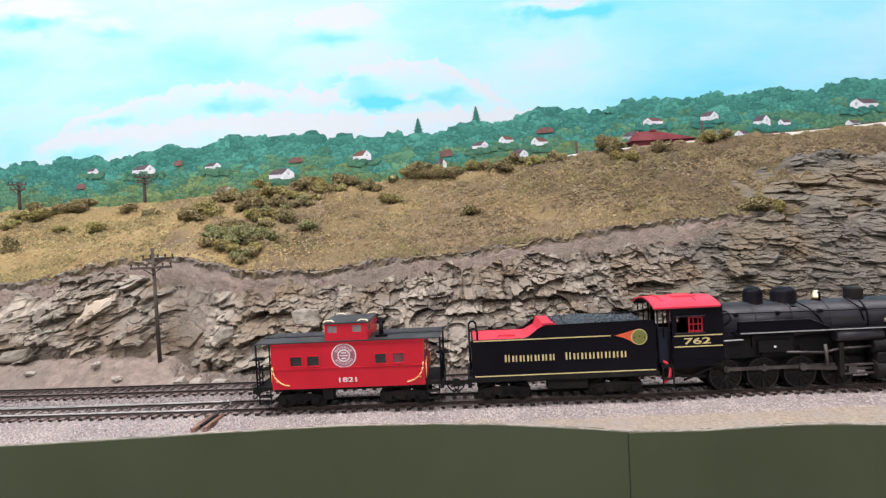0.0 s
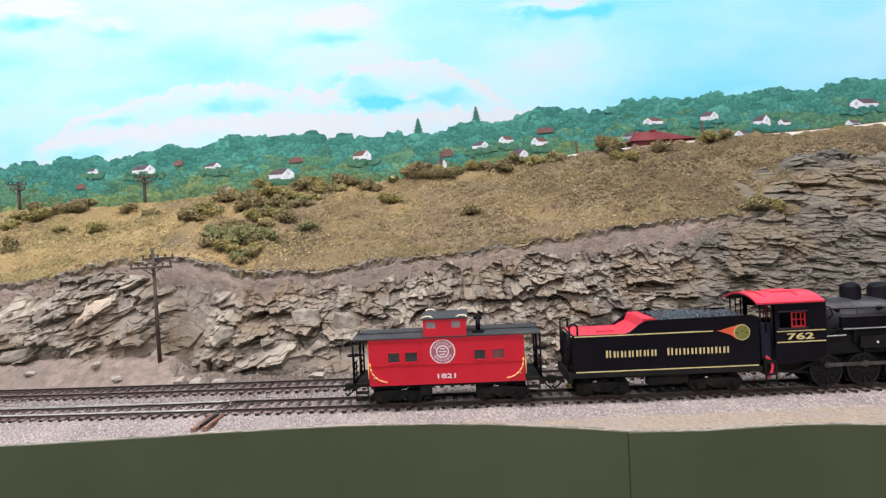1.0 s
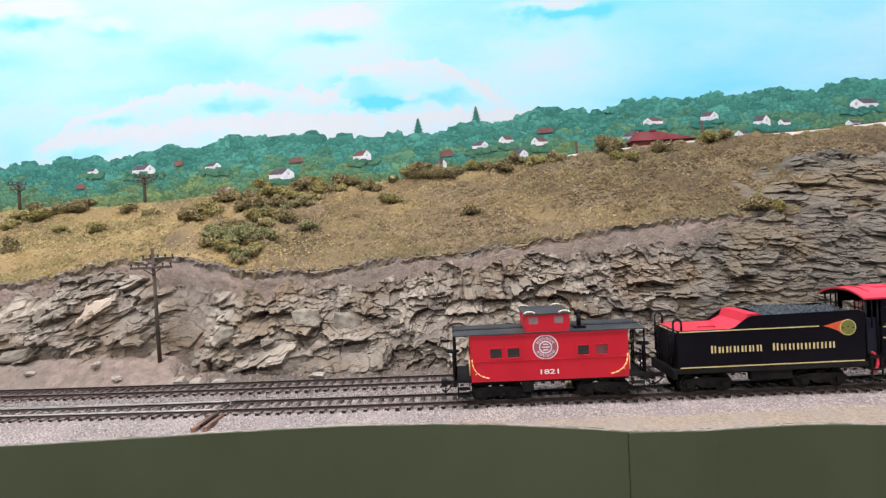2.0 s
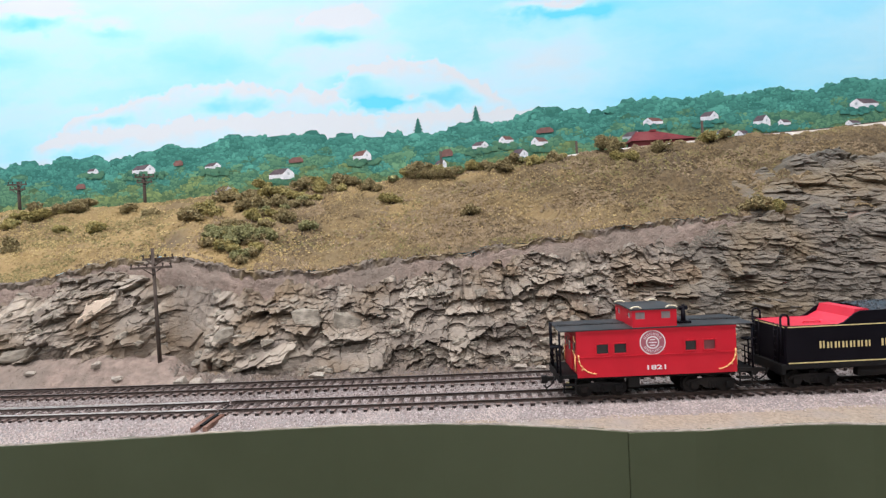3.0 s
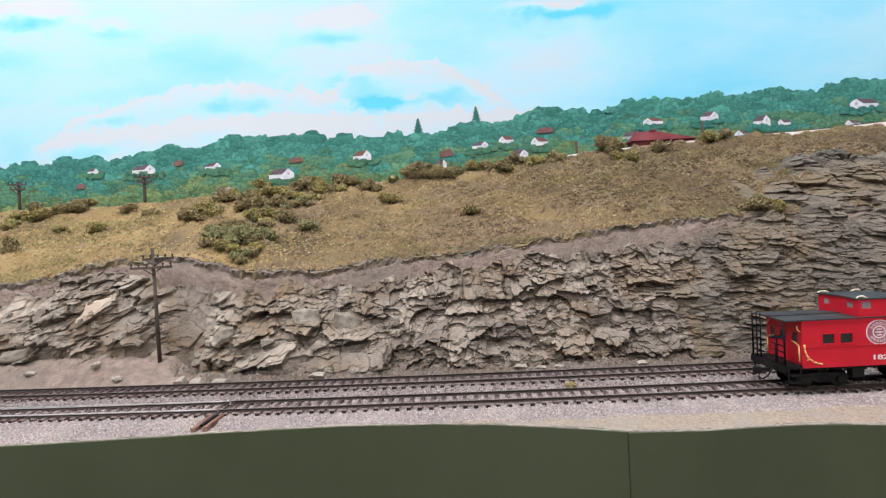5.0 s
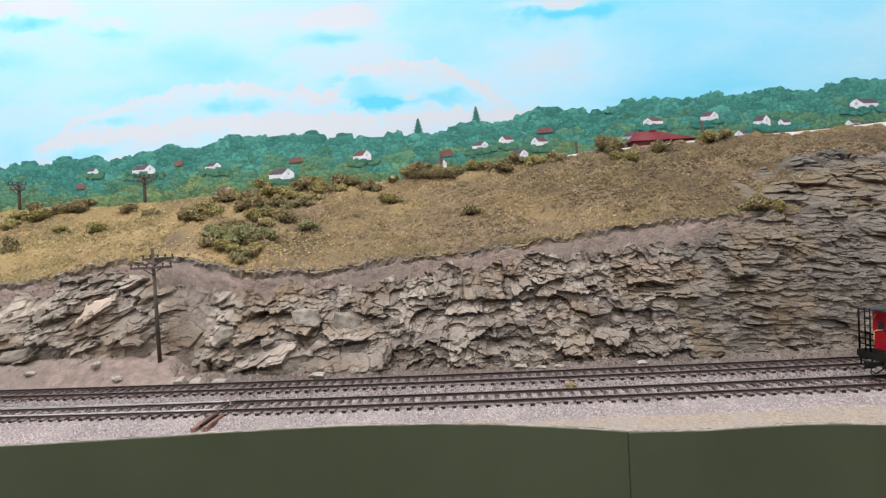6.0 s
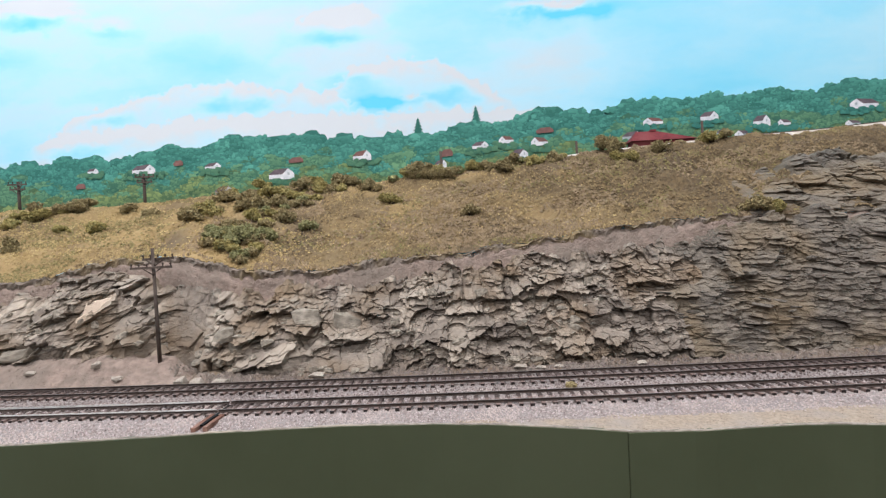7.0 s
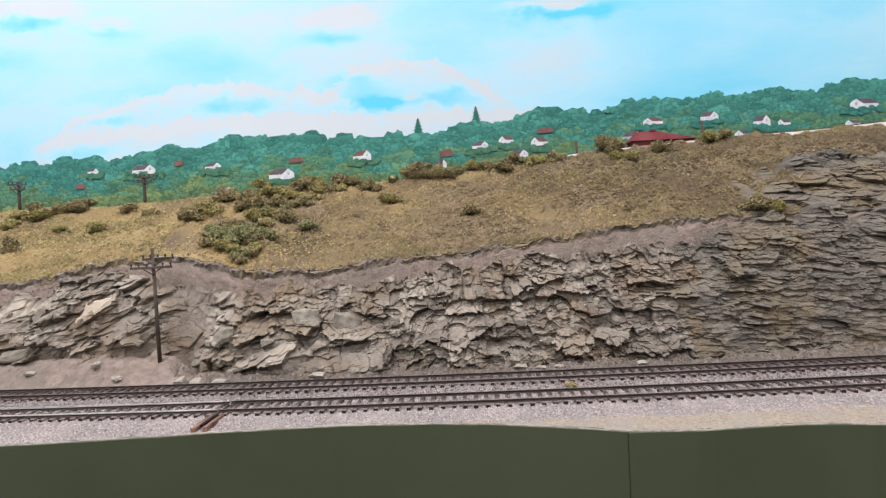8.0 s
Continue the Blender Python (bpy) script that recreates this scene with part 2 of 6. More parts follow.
BOULDERS = [(-0.190, 0.0429, 0.0098, 0.0062, -5, 0.70), (-0.191, 0.0300, 0.0080, 0.0067, 5, 0.85), (-0.202, 0.0171, 0.0107, 0.0053, -12, 0.60), (-0.183, 0.0199, 0.0076, 0.0058, -20, 0.75), (-0.167, 0.0335, 0.0151, 0.0071, 8, 0.60), (-0.128, 0.0388, 0.0125, 0.0089, -8, 0.65), (-0.096, 0.0330, 0.0178, 0.0107, -4, 0.60), (-0.131, 0.0522, 0.0196, 0.0049, -8, 0.70), (-0.161, 0.0109, 0.0249, 0.0058, 10, 0.75), (-0.083, 0.0460, 0.0133, 0.0071, -4, 0.15), (-0.106, 0.0086, 0.0205, 0.0089, 8, 0.20), (-0.083, 0.0103, 0.0169, 0.0089, 4, 0.25), (-0.158, 0.0491, 0.0178, 0.0040, -4, 0.55)]
LEDGES = [(-0.018, 0.0628, 0.0080, 0.0107, 5, 0.40), (-0.004, 0.0262, 0.0169, 0.0107, 38, 0.50), (-0.026, 0.0259, 0.0080, 0.0089, 0, 0.10), (0.025, 0.0114, 0.0205, 0.0058, -3, 0.25), (0.077, 0.0127, 0.0116, 0.0067, 0, 0.70), (0.106, 0.0188, 0.0116, 0.0071, -5, 0.50), (-0.049, 0.0445, 0.0040, 0.0205, 4, 0.80), (-0.038, 0.0550, 0.0071, 0.0044, 0, 0.80), (0.045, 0.0598, 0.0089, 0.0062, 0, 0.50), (0.066, 0.0631, 0.0116, 0.0053, 0, 0.70), (0.088, 0.0556, 0.0133, 0.0053, -5, 0.70), (-0.004, 0.0424, 0.0133, 0.0044, 0, 0.70), (0.210, 0.0647, 0.0133, 0.0098, 0, 0.25), (0.137, 0.0105, 0.0205, 0.0080, 3, 0.25), (0.151, 0.0461, 0.0205, 0.0044, 0, 0.60), (0.139, 0.0574, 0.0178, 0.0040, 0, 0.60)]


def set_blocks(x, z, out, tint, ragged, table, k, proud):
    """Lift large single blocks out of the face: they lean back from their foot, and their outline follows the smaller joints."""
    wx, wz = x + 0.0085 * (ragged - 0.7) + 0.003 * vfbm(x * 50, z * 50, k, 2), z + 0.0050 * (ragged - 0.7) + 0.003 * vfbm(x * 50, z * 50, k + 3, 2)
    for n, (cx, cz, hw, hh, dip, pale) in enumerate(table):
        c, s = math.cos(math.radians(dip)), math.sin(math.radians(dip))
        u, w = (c * (wx - cx) + s * (wz - cz)) / hw, (-s * (wx - cx) + c * (wz - cz)) / hh
        skew = 0.45 * math.sin(n * 2.3)
        d = np.maximum(np.abs(u + skew * w), np.abs(w + 0.3 * math.sin(n * 3.1) * u))
        front = proud * (0.45 + 0.35 * math.sin(n * 1.7)) + 0.0026 * u * math.sin(n * 4.1) - 0.0042 * w
        inside = d < 1.0
        out = np.where(inside, 0.42 * out + front, out)
        tint = np.where(inside, 0.42 * tint + 0.50 * pale, tint)
    return out, tint


def rock_sheet(name, xs, rows, by, bz, ty, tz, amount, seed, bulge=0.004):
    s = np.concatenate([np.linspace(0, 1, rows), [1.03, 1.07, 1.12, 1.2]])
    rows = len(s)
    X, S = np.meshgrid(xs, s, indexing="ij")
    Y0, Z0, Y1, Z1 = (np.asarray(f(xs))[:, None] for f in (by, bz, ty, tz))
    Z0 = Z0 - 0.006
    Z1 = Z1 + 0.013 * vfbm(X * 60, S * 0 + 3.1, seed) + 0.006 * vfbm(X * 260, S * 0 + 7.3, seed + 1, 2)
    T = np.minimum(S, 1)
    Y = Y0 + (Y1 - Y0) * T ** 1.2 - bulge * np.sin(T * math.pi) + 0.10 * (S - T)
    Z = Z0 + (Z1 - Z0) * T - 0.012 * (S - T)
    west, tint_w, rag_w = rock_relief(X, Z, seed, 9, (0.025, 0.0140), (0.0125, 0.0075), (0.0050, 0.0033), (0.0075, 0.0034, 0.0010), 0.0022)
    bold, tint_b, rag_b = rock_relief(X, Z, seed + 100, 4, (0.026, 0.0170), (0.013, 0.0085), (0.0050, 0.0034), (0.0075, 0.0030, 0.0009), 0.0022)
    mid, tint_m, rag_m = rock_relief(X, Z, seed + 200, 2, (0.016, 0.0150), (0.0078, 0.0064), (0.0036, 0.0027), (0.0072, 0.0043, 0.0014), 0.0016)
    east, tint_e, rag_e = rock_relief(X, Z, seed + 400, -3, (0.026, 0.0110), (0.011, 0.0040), (0.0050, 0.0019), (0.0041, 0.0026, 0.0011), 0.0011)
    blur = 0.05 * vnoise(X * 40, Z * 50, 2)
    mw = 1 - smoothstep(-0.245, -0.225, X)
    mb = 1 - smoothstep(-0.095, -0.065, X + blur)
    me = smoothstep(0.14, 0.20, X + 1.6 * blur)
    out = west * mw + (1 - mw) * (bold * mb + mid * (1 - mb))
    tint = (tint_w + 0.10) * mw + (1 - mw) * (tint_b * mb + tint_m * (1 - mb))
    ragged = rag_w * mw + (1 - mw) * (rag_b * mb + rag_m * (1 - mb))
    out, tint, ragged = out * (1 - me) + east * me, tint * (1 - me) + 0.62 * tint_e * me, ragged * (1 - me) + rag_e * me
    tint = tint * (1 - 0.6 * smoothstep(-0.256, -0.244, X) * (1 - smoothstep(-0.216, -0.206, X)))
    for k, table in enumerate((WEST_BLOCKS, BOULDERS, LEDGES)):
        out, tint = set_blocks(X, Z, out, tint, ragged, table, seed + 500 + 10 * k, (0.0044, 0.0048, 0.0036)[k])
    edge = smoothstep(0.0, 0.06, T) * (1 - smoothstep(1.0, 1.12, S))
    out = out * amount(xs)[:, None] * (0.2 + 0.8 * edge)
    Y = Y - out
    Z = Z + 0.12 * out
    grey = ((me + 0.5 * (vnoise(X * 60, Z * 90, 8)) > 0.5) | (X > 0.235))[:-1, :-1]
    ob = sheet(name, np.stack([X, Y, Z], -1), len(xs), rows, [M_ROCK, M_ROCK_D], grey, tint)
    ROCK_POINTS[name] = np.stack([X, Y, Z], -1)
    return ob


ROCK_POINTS = {}
amount = interp([(-0.6, 0.9000), (-0.2588, 1.0000), (-0.2452, 0.3500), (-0.2169, 0.3500), (-0.2012, 1.1000), (0.1813, 1.0000), (0.2776, 0.8000), (1.1, 0.8000)])
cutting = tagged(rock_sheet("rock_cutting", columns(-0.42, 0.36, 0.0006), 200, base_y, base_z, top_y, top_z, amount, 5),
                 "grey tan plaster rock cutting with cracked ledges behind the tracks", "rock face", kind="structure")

hill_t = lambda t, lo, hi: lo + (hi - lo) * t ** 0.95
out_bz = interp([(0.239, 0.1099), (0.2775, 0.1075), (0.6, 0.1100), (1.1, 0.1120)])
out_by = lambda x: lip_y(x) - 0.001
out_tz = interp([(0.2392, 0.1259), (0.2617, 0.1433), (0.2859, 0.1489), (0.3341, 0.1560), (0.3913, 0.1581), (1.1, 0.1680)])
out_ty = lambda x: lip_y(x) + 0.066
out_amount = interp([(0.24, 0.0000), (0.2767, 1.5000), (1.1, 1.5000)])
tagged(rock_sheet("rock_outcrop", np.concatenate([np.arange(0.238, 0.47, 0.0010), np.arange(0.47, X_MAX, 0.01)]), 100, out_by, out_bz, out_ty, out_tz, out_amount, 41, 0.006),
       "dark grey layered rock outcrop above the cutting", "rock face", kind="structure")


# ---- earth ledge and the grassy hill above the cutting ----
def lip_wobble(X):
    return 0.0045 * vfbm(X * 60, X * 0, 77)


def build_ledge():
    xs = columns(-0.45, 0.40, 0.0014)
    t = np.linspace(0, 1, 44)
    X, T = np.meshgrid(xs, t, indexing="ij")
    wob = lip_wobble(X)
    Y = (top_y(xs)[:, None] + 0.0015) + (lip_y(xs) - top_y(xs))[:, None] * T + 0.3 * wob
    Z = (top_z(xs)[:, None] - 0.024) + ((lip_z(xs) - top_z(xs))[:, None] + 0.0205) * T ** 0.7 + 0.006 * (1 - 0.8 * T ** 3) * vfbm(X * 60, T * 4, 8) + 0.0028 * vfbm(X * 190, T * 9, 18) + 0.003 * np.sin(T * math.pi) + wob * T
    return sheet("earth_ledge", np.stack([X, Y, Z], -1), len(xs), 44, [M_DIRT], smooth=False)


tagged(build_ledge(), "pinkish tan bare earth ledge above the rock", "earth bank", kind="structure")


def build_rim():
    xs = columns(-0.45, 0.28, 0.0016)
    xs = xs[xs < 0.30]
    prof = [(0.0010, -0.0140), (-0.0002, -0.0042), (-0.0010, -0.0022), (-0.0013, -0.0008), (0.0002, 0.0001), (0.004, 0.0004), (0.012, -0.0004)]
    V = np.zeros((len(xs), len(prof), 3))
    for k, (dy, dz) in enumerate(prof):
        n = vfbm(xs * 150, xs * 0 + k * 0.35, 31) + 0.6 * vfbm(xs * 420, xs * 0 + k, 33)
        V[:, k, 0] = xs
        V[:, k, 1] = lip_y(xs) + dy * (1 + 1.6 * vfbm(xs * 28, xs * 0, 35)) + 0.0034 * n
        V[:, k, 2] = lip_z(xs) + dz * (0.85 + 1.8 * vfbm(xs * 35, xs * 0, 36)) + lip_wobble(xs) + 0.0015 * n
    return sheet("turf_rim", V, len(xs), len(prof), [M_RIM])


M_RIM = mat("grey_rim_rock", (0.25, 0.210, 0.172), (0.15, 0.125, 0.103), 240, (0.23, 0.175, 0.095), 40, rough=0.95, bump=0.8, bump_scale=600, stretch=(1, 1, 3))
tagged(build_rim(), "dark crumbling rim under the edge of the turf", "rock rim", kind="structure")


def hill_z(x, y):
    """The hill's height, for single points and arrays."""
    x, y = np.asarray(x, float), np.asarray(y, float)
    y0, z0, z1 = lip_y(x), lip_z(x), crest_z(x)
    t = np.clip((y - y0) / (CREST_Y - y0), 0, 1)
    z = z0 + (z1 - z0) * t ** 0.92
    z = z - 0.35 * np.clip(y - CREST_Y, 0, 1)
    ends = np.minimum(1, t * 6)
    rise = 0.008 * vfbm(x * 14, y * 22, 51, 3) + 0.0062 * vfbm(x * 60, y * 95, 52, 4) + 0.008 * smoothstep(0.0, 0.2, x) * vfbm(x * 30, y * 40, 53, 3) + (0.0044 + 0.0052 * smoothstep(-0.1, 0.1, x)) * vfbm(x * 115, y * 150, 55, 3)
    return z + rise * ends * (1 - 0.6 * smoothstep(0.75, 1.0, t)) + lip_wobble(x) * (1 - ends)


def straw(x, y):
    """How straw-coloured the turf is: yellow to the west, brown to the east."""
    # eastern swale: brown earth colour, with the hollow's shade put into it as well
    bare = 0.6 * np.exp(-((x - 0.16) / 0.07) ** 2 - ((y - 0.53) / 0.05) ** 2)
    return np.clip(0.80 - 1.7 * (x + 0.30) + 1.2 * vfbm(x * 9, y * 14, 66, 3) - bare, 0, 1)


def build_hill():
    xs = columns(-0.55, 0.52, 0.0018)
    v = np.concatenate([np.linspace(0, 1, 130), np.linspace(1.03, 2.1, 24)])
    X, V = np.meshgrid(xs, v, indexing="ij")
    y0 = lip_y(xs)[:, None] + 0.001
    Y = y0 + (CREST_Y - y0) * V
    Z = hill_z(X, Y)
    return sheet("grass_hill", np.stack([X, Y, Z], -1), len(xs), len(v), [M_GRASS], tint=straw(X, Y), smooth=False)


tagged(build_hill(), "dry tan grass hillside above the rock cutting", "hill", kind="structure")

# ---- track bed ----
fascia_left = interp([(-0.62, 0.2720), (-0.2578, 0.2773), (-0.1968, 0.2814), (-0.1367, 0.2865), (-0.0741, 0.2899), (-0.0168, 0.2873), (0.01816, 0.2820), (0.04635, 0.2749), (0.07575, 0.2668)])
fascia_right = interp([(0.0764, 0.2657), (0.1134, 0.2642), (0.1556, 0.2677), (0.1759, 0.2670), (0.1982, 0.2633), (0.2811, 0.2616), (1.02, 0.2580)])
JOINT_X = 0.0761


def fascia_y(x):
    return np.where(np.asarray(x) < JOINT_X, fascia_left(x), fascia_right(x))


def bed_z(x, y):
    x, y = np.asarray(x, float), np.asarray(y, float)
    ty = TRACK_Y + BEND * np.minimum(x, 0.35) ** 2 + np.where(x > 0.35, 2 * BEND * 0.35 * (x - 0.35), 0)
    z = np.full(np.broadcast(x, y).shape, -0.0034)
    z = z - 0.0012 * smoothstep(0.016, 0.03, ty - y)
    z = z - 0.0010 * smoothstep(0.013, 0.02, y - ty) * (1 - smoothstep(0.026, 0.033, y - ty))
    back = smoothstep(ty + TRACK_GAP + 0.015, np.maximum(base_y(x), ty + TRACK_GAP + 0.02), y)
    return z + back * (base_z(x) + 0.0045 + 0.0050 * vfbm(x * 110, y * 110, 14)) + 0.0006 * vfbm(x * 90, y * 90, 12)


def build_bed():
    xs = columns(-0.42, 0.38, 0.003)
    v = np.linspace(0, 1, 64)
    X, V = np.meshgrid(xs, v, indexing="ij")
    f = fascia_y(xs)[:, None] + 0.003
    Y = f + (0.44 - f) * V
    Z = bed_z(X, Y)
    ty = TRACK_Y + BEND * np.minimum(X, 0.35) ** 2
    n = 0.006 * vfbm(X * 80, Y * 80, 3)
    sand = (Y < 0.2895 + n + 0.012 * (X - 0.087)) & (X > -0.013 + n * 3)
    earth = (Y > ty + TRACK_GAP + 0.014 + n)
    idx = np.where(sand, 1, np.where(earth, np.where(X < -0.20 + 4 * n, 2, 3), 0))[:-1, :-1]
    return sheet("track_bed", np.stack([X, Y, Z], -1), len(xs), 64, [M_BED, M_PLASTER, M_DIRT, M_FOOT], idx)


tagged(build_bed(), "grey gravel track bed with sandy edge", "ground", kind="structure")


def build_fascia(name, xs, line):
    bm = bmesh.new()
    loops = []
    for x in xs:
        y = float(line(x))
        z = -0.0046 + 0.0004 * fbm(x * 60, 0)
        loops.append([(x, y, z), (x, y + 0.004, z), (x, y + 0.004, -1.2), (x, y, -1.2)])
    add_loft(bm, loops, smooth=False)
    return tagged(part(name, bm, M_FASCIA), "olive green painted hardboard fascia below the layout", "panel", kind="structure")


build_fascia("fascia_panel_1", np.linspace(X_MIN, JOINT_X - 0.00005, 90), fascia_left)
build_fascia("fascia_panel_2", np.linspace(JOINT_X + 0.0002, X_MAX, 90), fascia_right)


def build_rimline():
    xs = columns(-0.42, 0.38, 0.002)
    V = np.zeros((len(xs), 5, 3))
    n = vfbm(xs * 200, xs * 0, 61)
    for k, (dy, dz) in enumerate(((0.0010, -0.0049), (0.0008, -0.0043), (0.0014, -0.0039), (0.0026, -0.0041), (0.005, -0.0054))):
        V[:, k, 0], V[:, k, 1], V[:, k, 2] = xs, fascia_y(xs) + dy + (0.0006 * n if k > 1 else 0), dz + 0.0005 * n
    return sheet("plaster_edge", V, len(xs), 5, [M_EDGEPLASTER], smooth=True)


tagged(build_rimline(), "pale plaster edge between gravel and fascia", "trim", kind="structure")

# ---- the room around ----
def room_box(name, x0, x1, y0, y1, z0, z1, m, label, cat):
    return tagged(part(name, add_box(bmesh.new(), x0, x1, y0, y1, z0, z1), m), label, cat, kind="structure")


room_box("floor", -2.6, 2.6, -2.6, 1.0, -1.3, -1.2, M_FLOOR, "grey carpeted room floor", "floor")
room_box("ceiling", -2.6, 2.6, -2.6, 1.0, 1.22, 1.3, M_WALL, "plain white room ceiling", "ceiling")
room_box("wall_south", -2.6, 2.6, -2.6, -2.5, -1.2, 1.22, M_WALL, "plain off-white room wall", "wall")
room_box("wall_west", -2.6, -2.5, -2.5, 0.9, -1.2, 1.22, M_WALL, "plain off-white room wall", "wall")
room_box("wall_east", 2.5, 2.6, -2.5, 0.9, -1.2, 1.22, M_WALL, "plain off-white room wall", "wall")
room_box("wall_north", -2.6, 2.6, 0.9, 1.0, -1.2, 1.22, M_WALL, "plain off-white room wall", "wall")

for k, (lx, ly, lw) in enumerate(LAMPS):
    lamp_body = thing("ceiling_light", "unseen white ceiling light panel over the aisle", "ceiling light", pose(lx, ly, LAMP_Z), group="ceiling lights")
    bm = bmesh.new()
    for x0, x1, y0, y1 in ((-0.6, -0.552, -0.18, 0.18), (0.552, 0.6, -0.18, 0.18), (-0.552, 0.552, -0.18, -0.142), (-0.552, 0.552, 0.142, 0.18)):
        add_box(bm, x0, x1, y0, y1, -0.02, 0.03)
    part("frame", bm, M_WALL, lamp_body)

# ---- painted backdrop ----
def sky_material():
    m = bpy.data.materials.new("painted_sky")
    m.use_nodes = True
    nt = m.node_tree
    bs = nt.nodes["Principled BSDF"]
    bs.inputs["Roughness"].default_value = 0.8
    bs.inputs["Specular IOR Level"].default_value = 0.1
    at = nt.nodes.new("ShaderNodeAttribute")
    at.attribute_name = "tint"
    wisps = noise_tex(nt, 12.0, 10.0, (0.5, 1, 1.3))
    add = nt.nodes.new("ShaderNodeMath")
    add.operation = "MULTIPLY_ADD"
    nt.links.new(wisps, add.inputs[0])
    add.inputs[1].default_value = 0.60
    nt.links.new(at.outputs["Fac"], add.inputs[2])
    blue = ramp_mix(nt, curve01(nt, add.outputs[0], 0.12, 0.70), (0.14, 0.645, 0.88), (0.445, 0.755, 0.890))
    col = ramp_mix(nt, curve01(nt, add.outputs[0], 0.66, 1.0), blue, (0.635, 0.690, 0.735))
    nt.links.new(col, bs.inputs["Base Color"])
    return m


M_SKY = sky_material()
# cloud banks: the line of the billowing top, how deep the white reaches, how dense it is
BANKS = [(interp([(-0.66, 0.270), (-0.592, 0.306), (-0.50, 0.337), (-0.411, 0.349), (-0.349, 0.357), (-0.316, 0.340), (-0.246, 0.334), (-0.186, 0.326), (-0.14, 0.300)]), -0.64, -0.15, 0.022, 0.52),
         (interp([(-0.22, 0.320), (-0.186, 0.337), (-0.159, 0.356), (-0.09, 0.374), (-0.006, 0.357), (0.018, 0.334), (0.051, 0.318), (0.09, 0.29)]), -0.21, 0.07, 0.015, 0.62),
         (interp([(-0.70, 0.262), (-0.620, 0.286), (-0.353, 0.300), (-0.094, 0.291), (0.075, 0.286), (0.16, 0.276)]), -0.66, 0.12, 0.030, 0.46),
         (interp([(-0.085, 0.300), (-0.066, 0.316), (-0.059, 0.318), (-0.045, 0.312), (-0.030, 0.300)]), -0.080, -0.035, 0.012, 0.50),
         (interp([(-0.74, 0.500), (-0.66, 0.494), (-0.581, 0.478), (-0.55, 0.465)]), -0.75, -0.565, 0.016, 0.55),
         (interp([(-0.25, 0.430), (-0.197, 0.452), (-0.137, 0.453), (-0.10, 0.430)]), -0.24, -0.11, 0.016, 0.42),
         (interp([(0.06, 0.418), (0.10, 0.428), (0.18, 0.444), (0.24, 0.440)]), 0.07, 0.22, 0.009, 0.50)]
PATCHES = [(-0.642, 0.486, 0.06, 0.01, 0.5),
         (-0.52, 0.451, 0.05, 0.008, 0.25),
         (-0.171, 0.441, 0.05, 0.012, 0.4),
         (-0.059, 0.312, 0.014, 0.008, 0.55),
         (0.132, 0.437, 0.06, 0.006, 0.35),
         (-0.644, 0.459, 0.06, 0.01, -0.6),
         (-0.52, 0.439, 0.04, 0.007, -0.3),
         (-0.182, 0.407, 0.05, 0.011, -0.55),
         (-0.369, 0.321, 0.035, 0.01, -0.5),
         (-0.3, 0.313, 0.04, 0.01, -0.4),
         (-0.529, 0.302, 0.04, 0.01, -0.4),
         (-0.595, 0.26, 0.09, 0.011, -0.45),
         (-0.102, 0.304, 0.05, 0.013, -0.8),
         (-0.151, 0.335, 0.04, 0.012, -0.35),
         (0.173, 0.42, 0.075, 0.012, -0.75),
         (-0.008, 0.307, 0.04, 0.011, -0.4),
         (0.281, 0.274, 0.2, 0.03, -0.12)]


def build_backdrop():
    xs = np.concatenate([np.linspace(-1.9, -0.82, 40), np.linspace(-0.8, 0.8, 760), np.linspace(0.82, 2.2, 50)])
    zs = np.concatenate([np.linspace(-0.2, 0.18, 12), np.linspace(0.19, 0.52, 200), np.linspace(0.54, 1.21, 30)])
    X, Z = np.meshgrid(xs, zs, indexing="ij")
    wx, wz = X + 0.04 * vfbm(X * 18, Z * 34, 5, 5), Z + 0.016 * vfbm(X * 24, Z * 44, 6, 5)
    tint = 0.40 + 0.30 * vfbm(wx * 5, wz * 16, 7, 6) - 0.24 * smoothstep(0.05, 0.4, X)
    for top, x0, x1, depth, a in BANKS:
        puff = np.abs(vfbm(X * 34, Z * 40, 9, 4)) * 0.024 + 0.006 * vfbm(X * 110, Z * 120, 11, 3)
        below = top(X) - 0.004 + puff - Z
        ends = smoothstep(x0 - 0.03, x0 + 0.03, X) * (1 - smoothstep(x1 - 0.03, x1 + 0.03, X))
        tint += a * ends * smoothstep(-0.001, 0.007, below) * np.exp(-np.maximum(below, 0) / depth)
    for cx, cz, sx, sz, a in PATCHES:
        tint += a * np.exp(-((wx - cx) / sx) ** 2 - ((wz - cz) / sz) ** 2)
    bend = 0.5 * np.clip(np.abs(X - 0.1) - 0.95, 0, 9) ** 1.5
    Y = BACK_Y - np.minimum(bend, 0.5)
    return sheet("backdrop", np.stack([X, Y, Z], -1), len(xs), len(zs), [M_SKY], tint=tint, smooth=True)


backdrop = tagged(build_backdrop(), "painted backdrop of pale blue sky and wooded town", "backdrop", kind="structure")

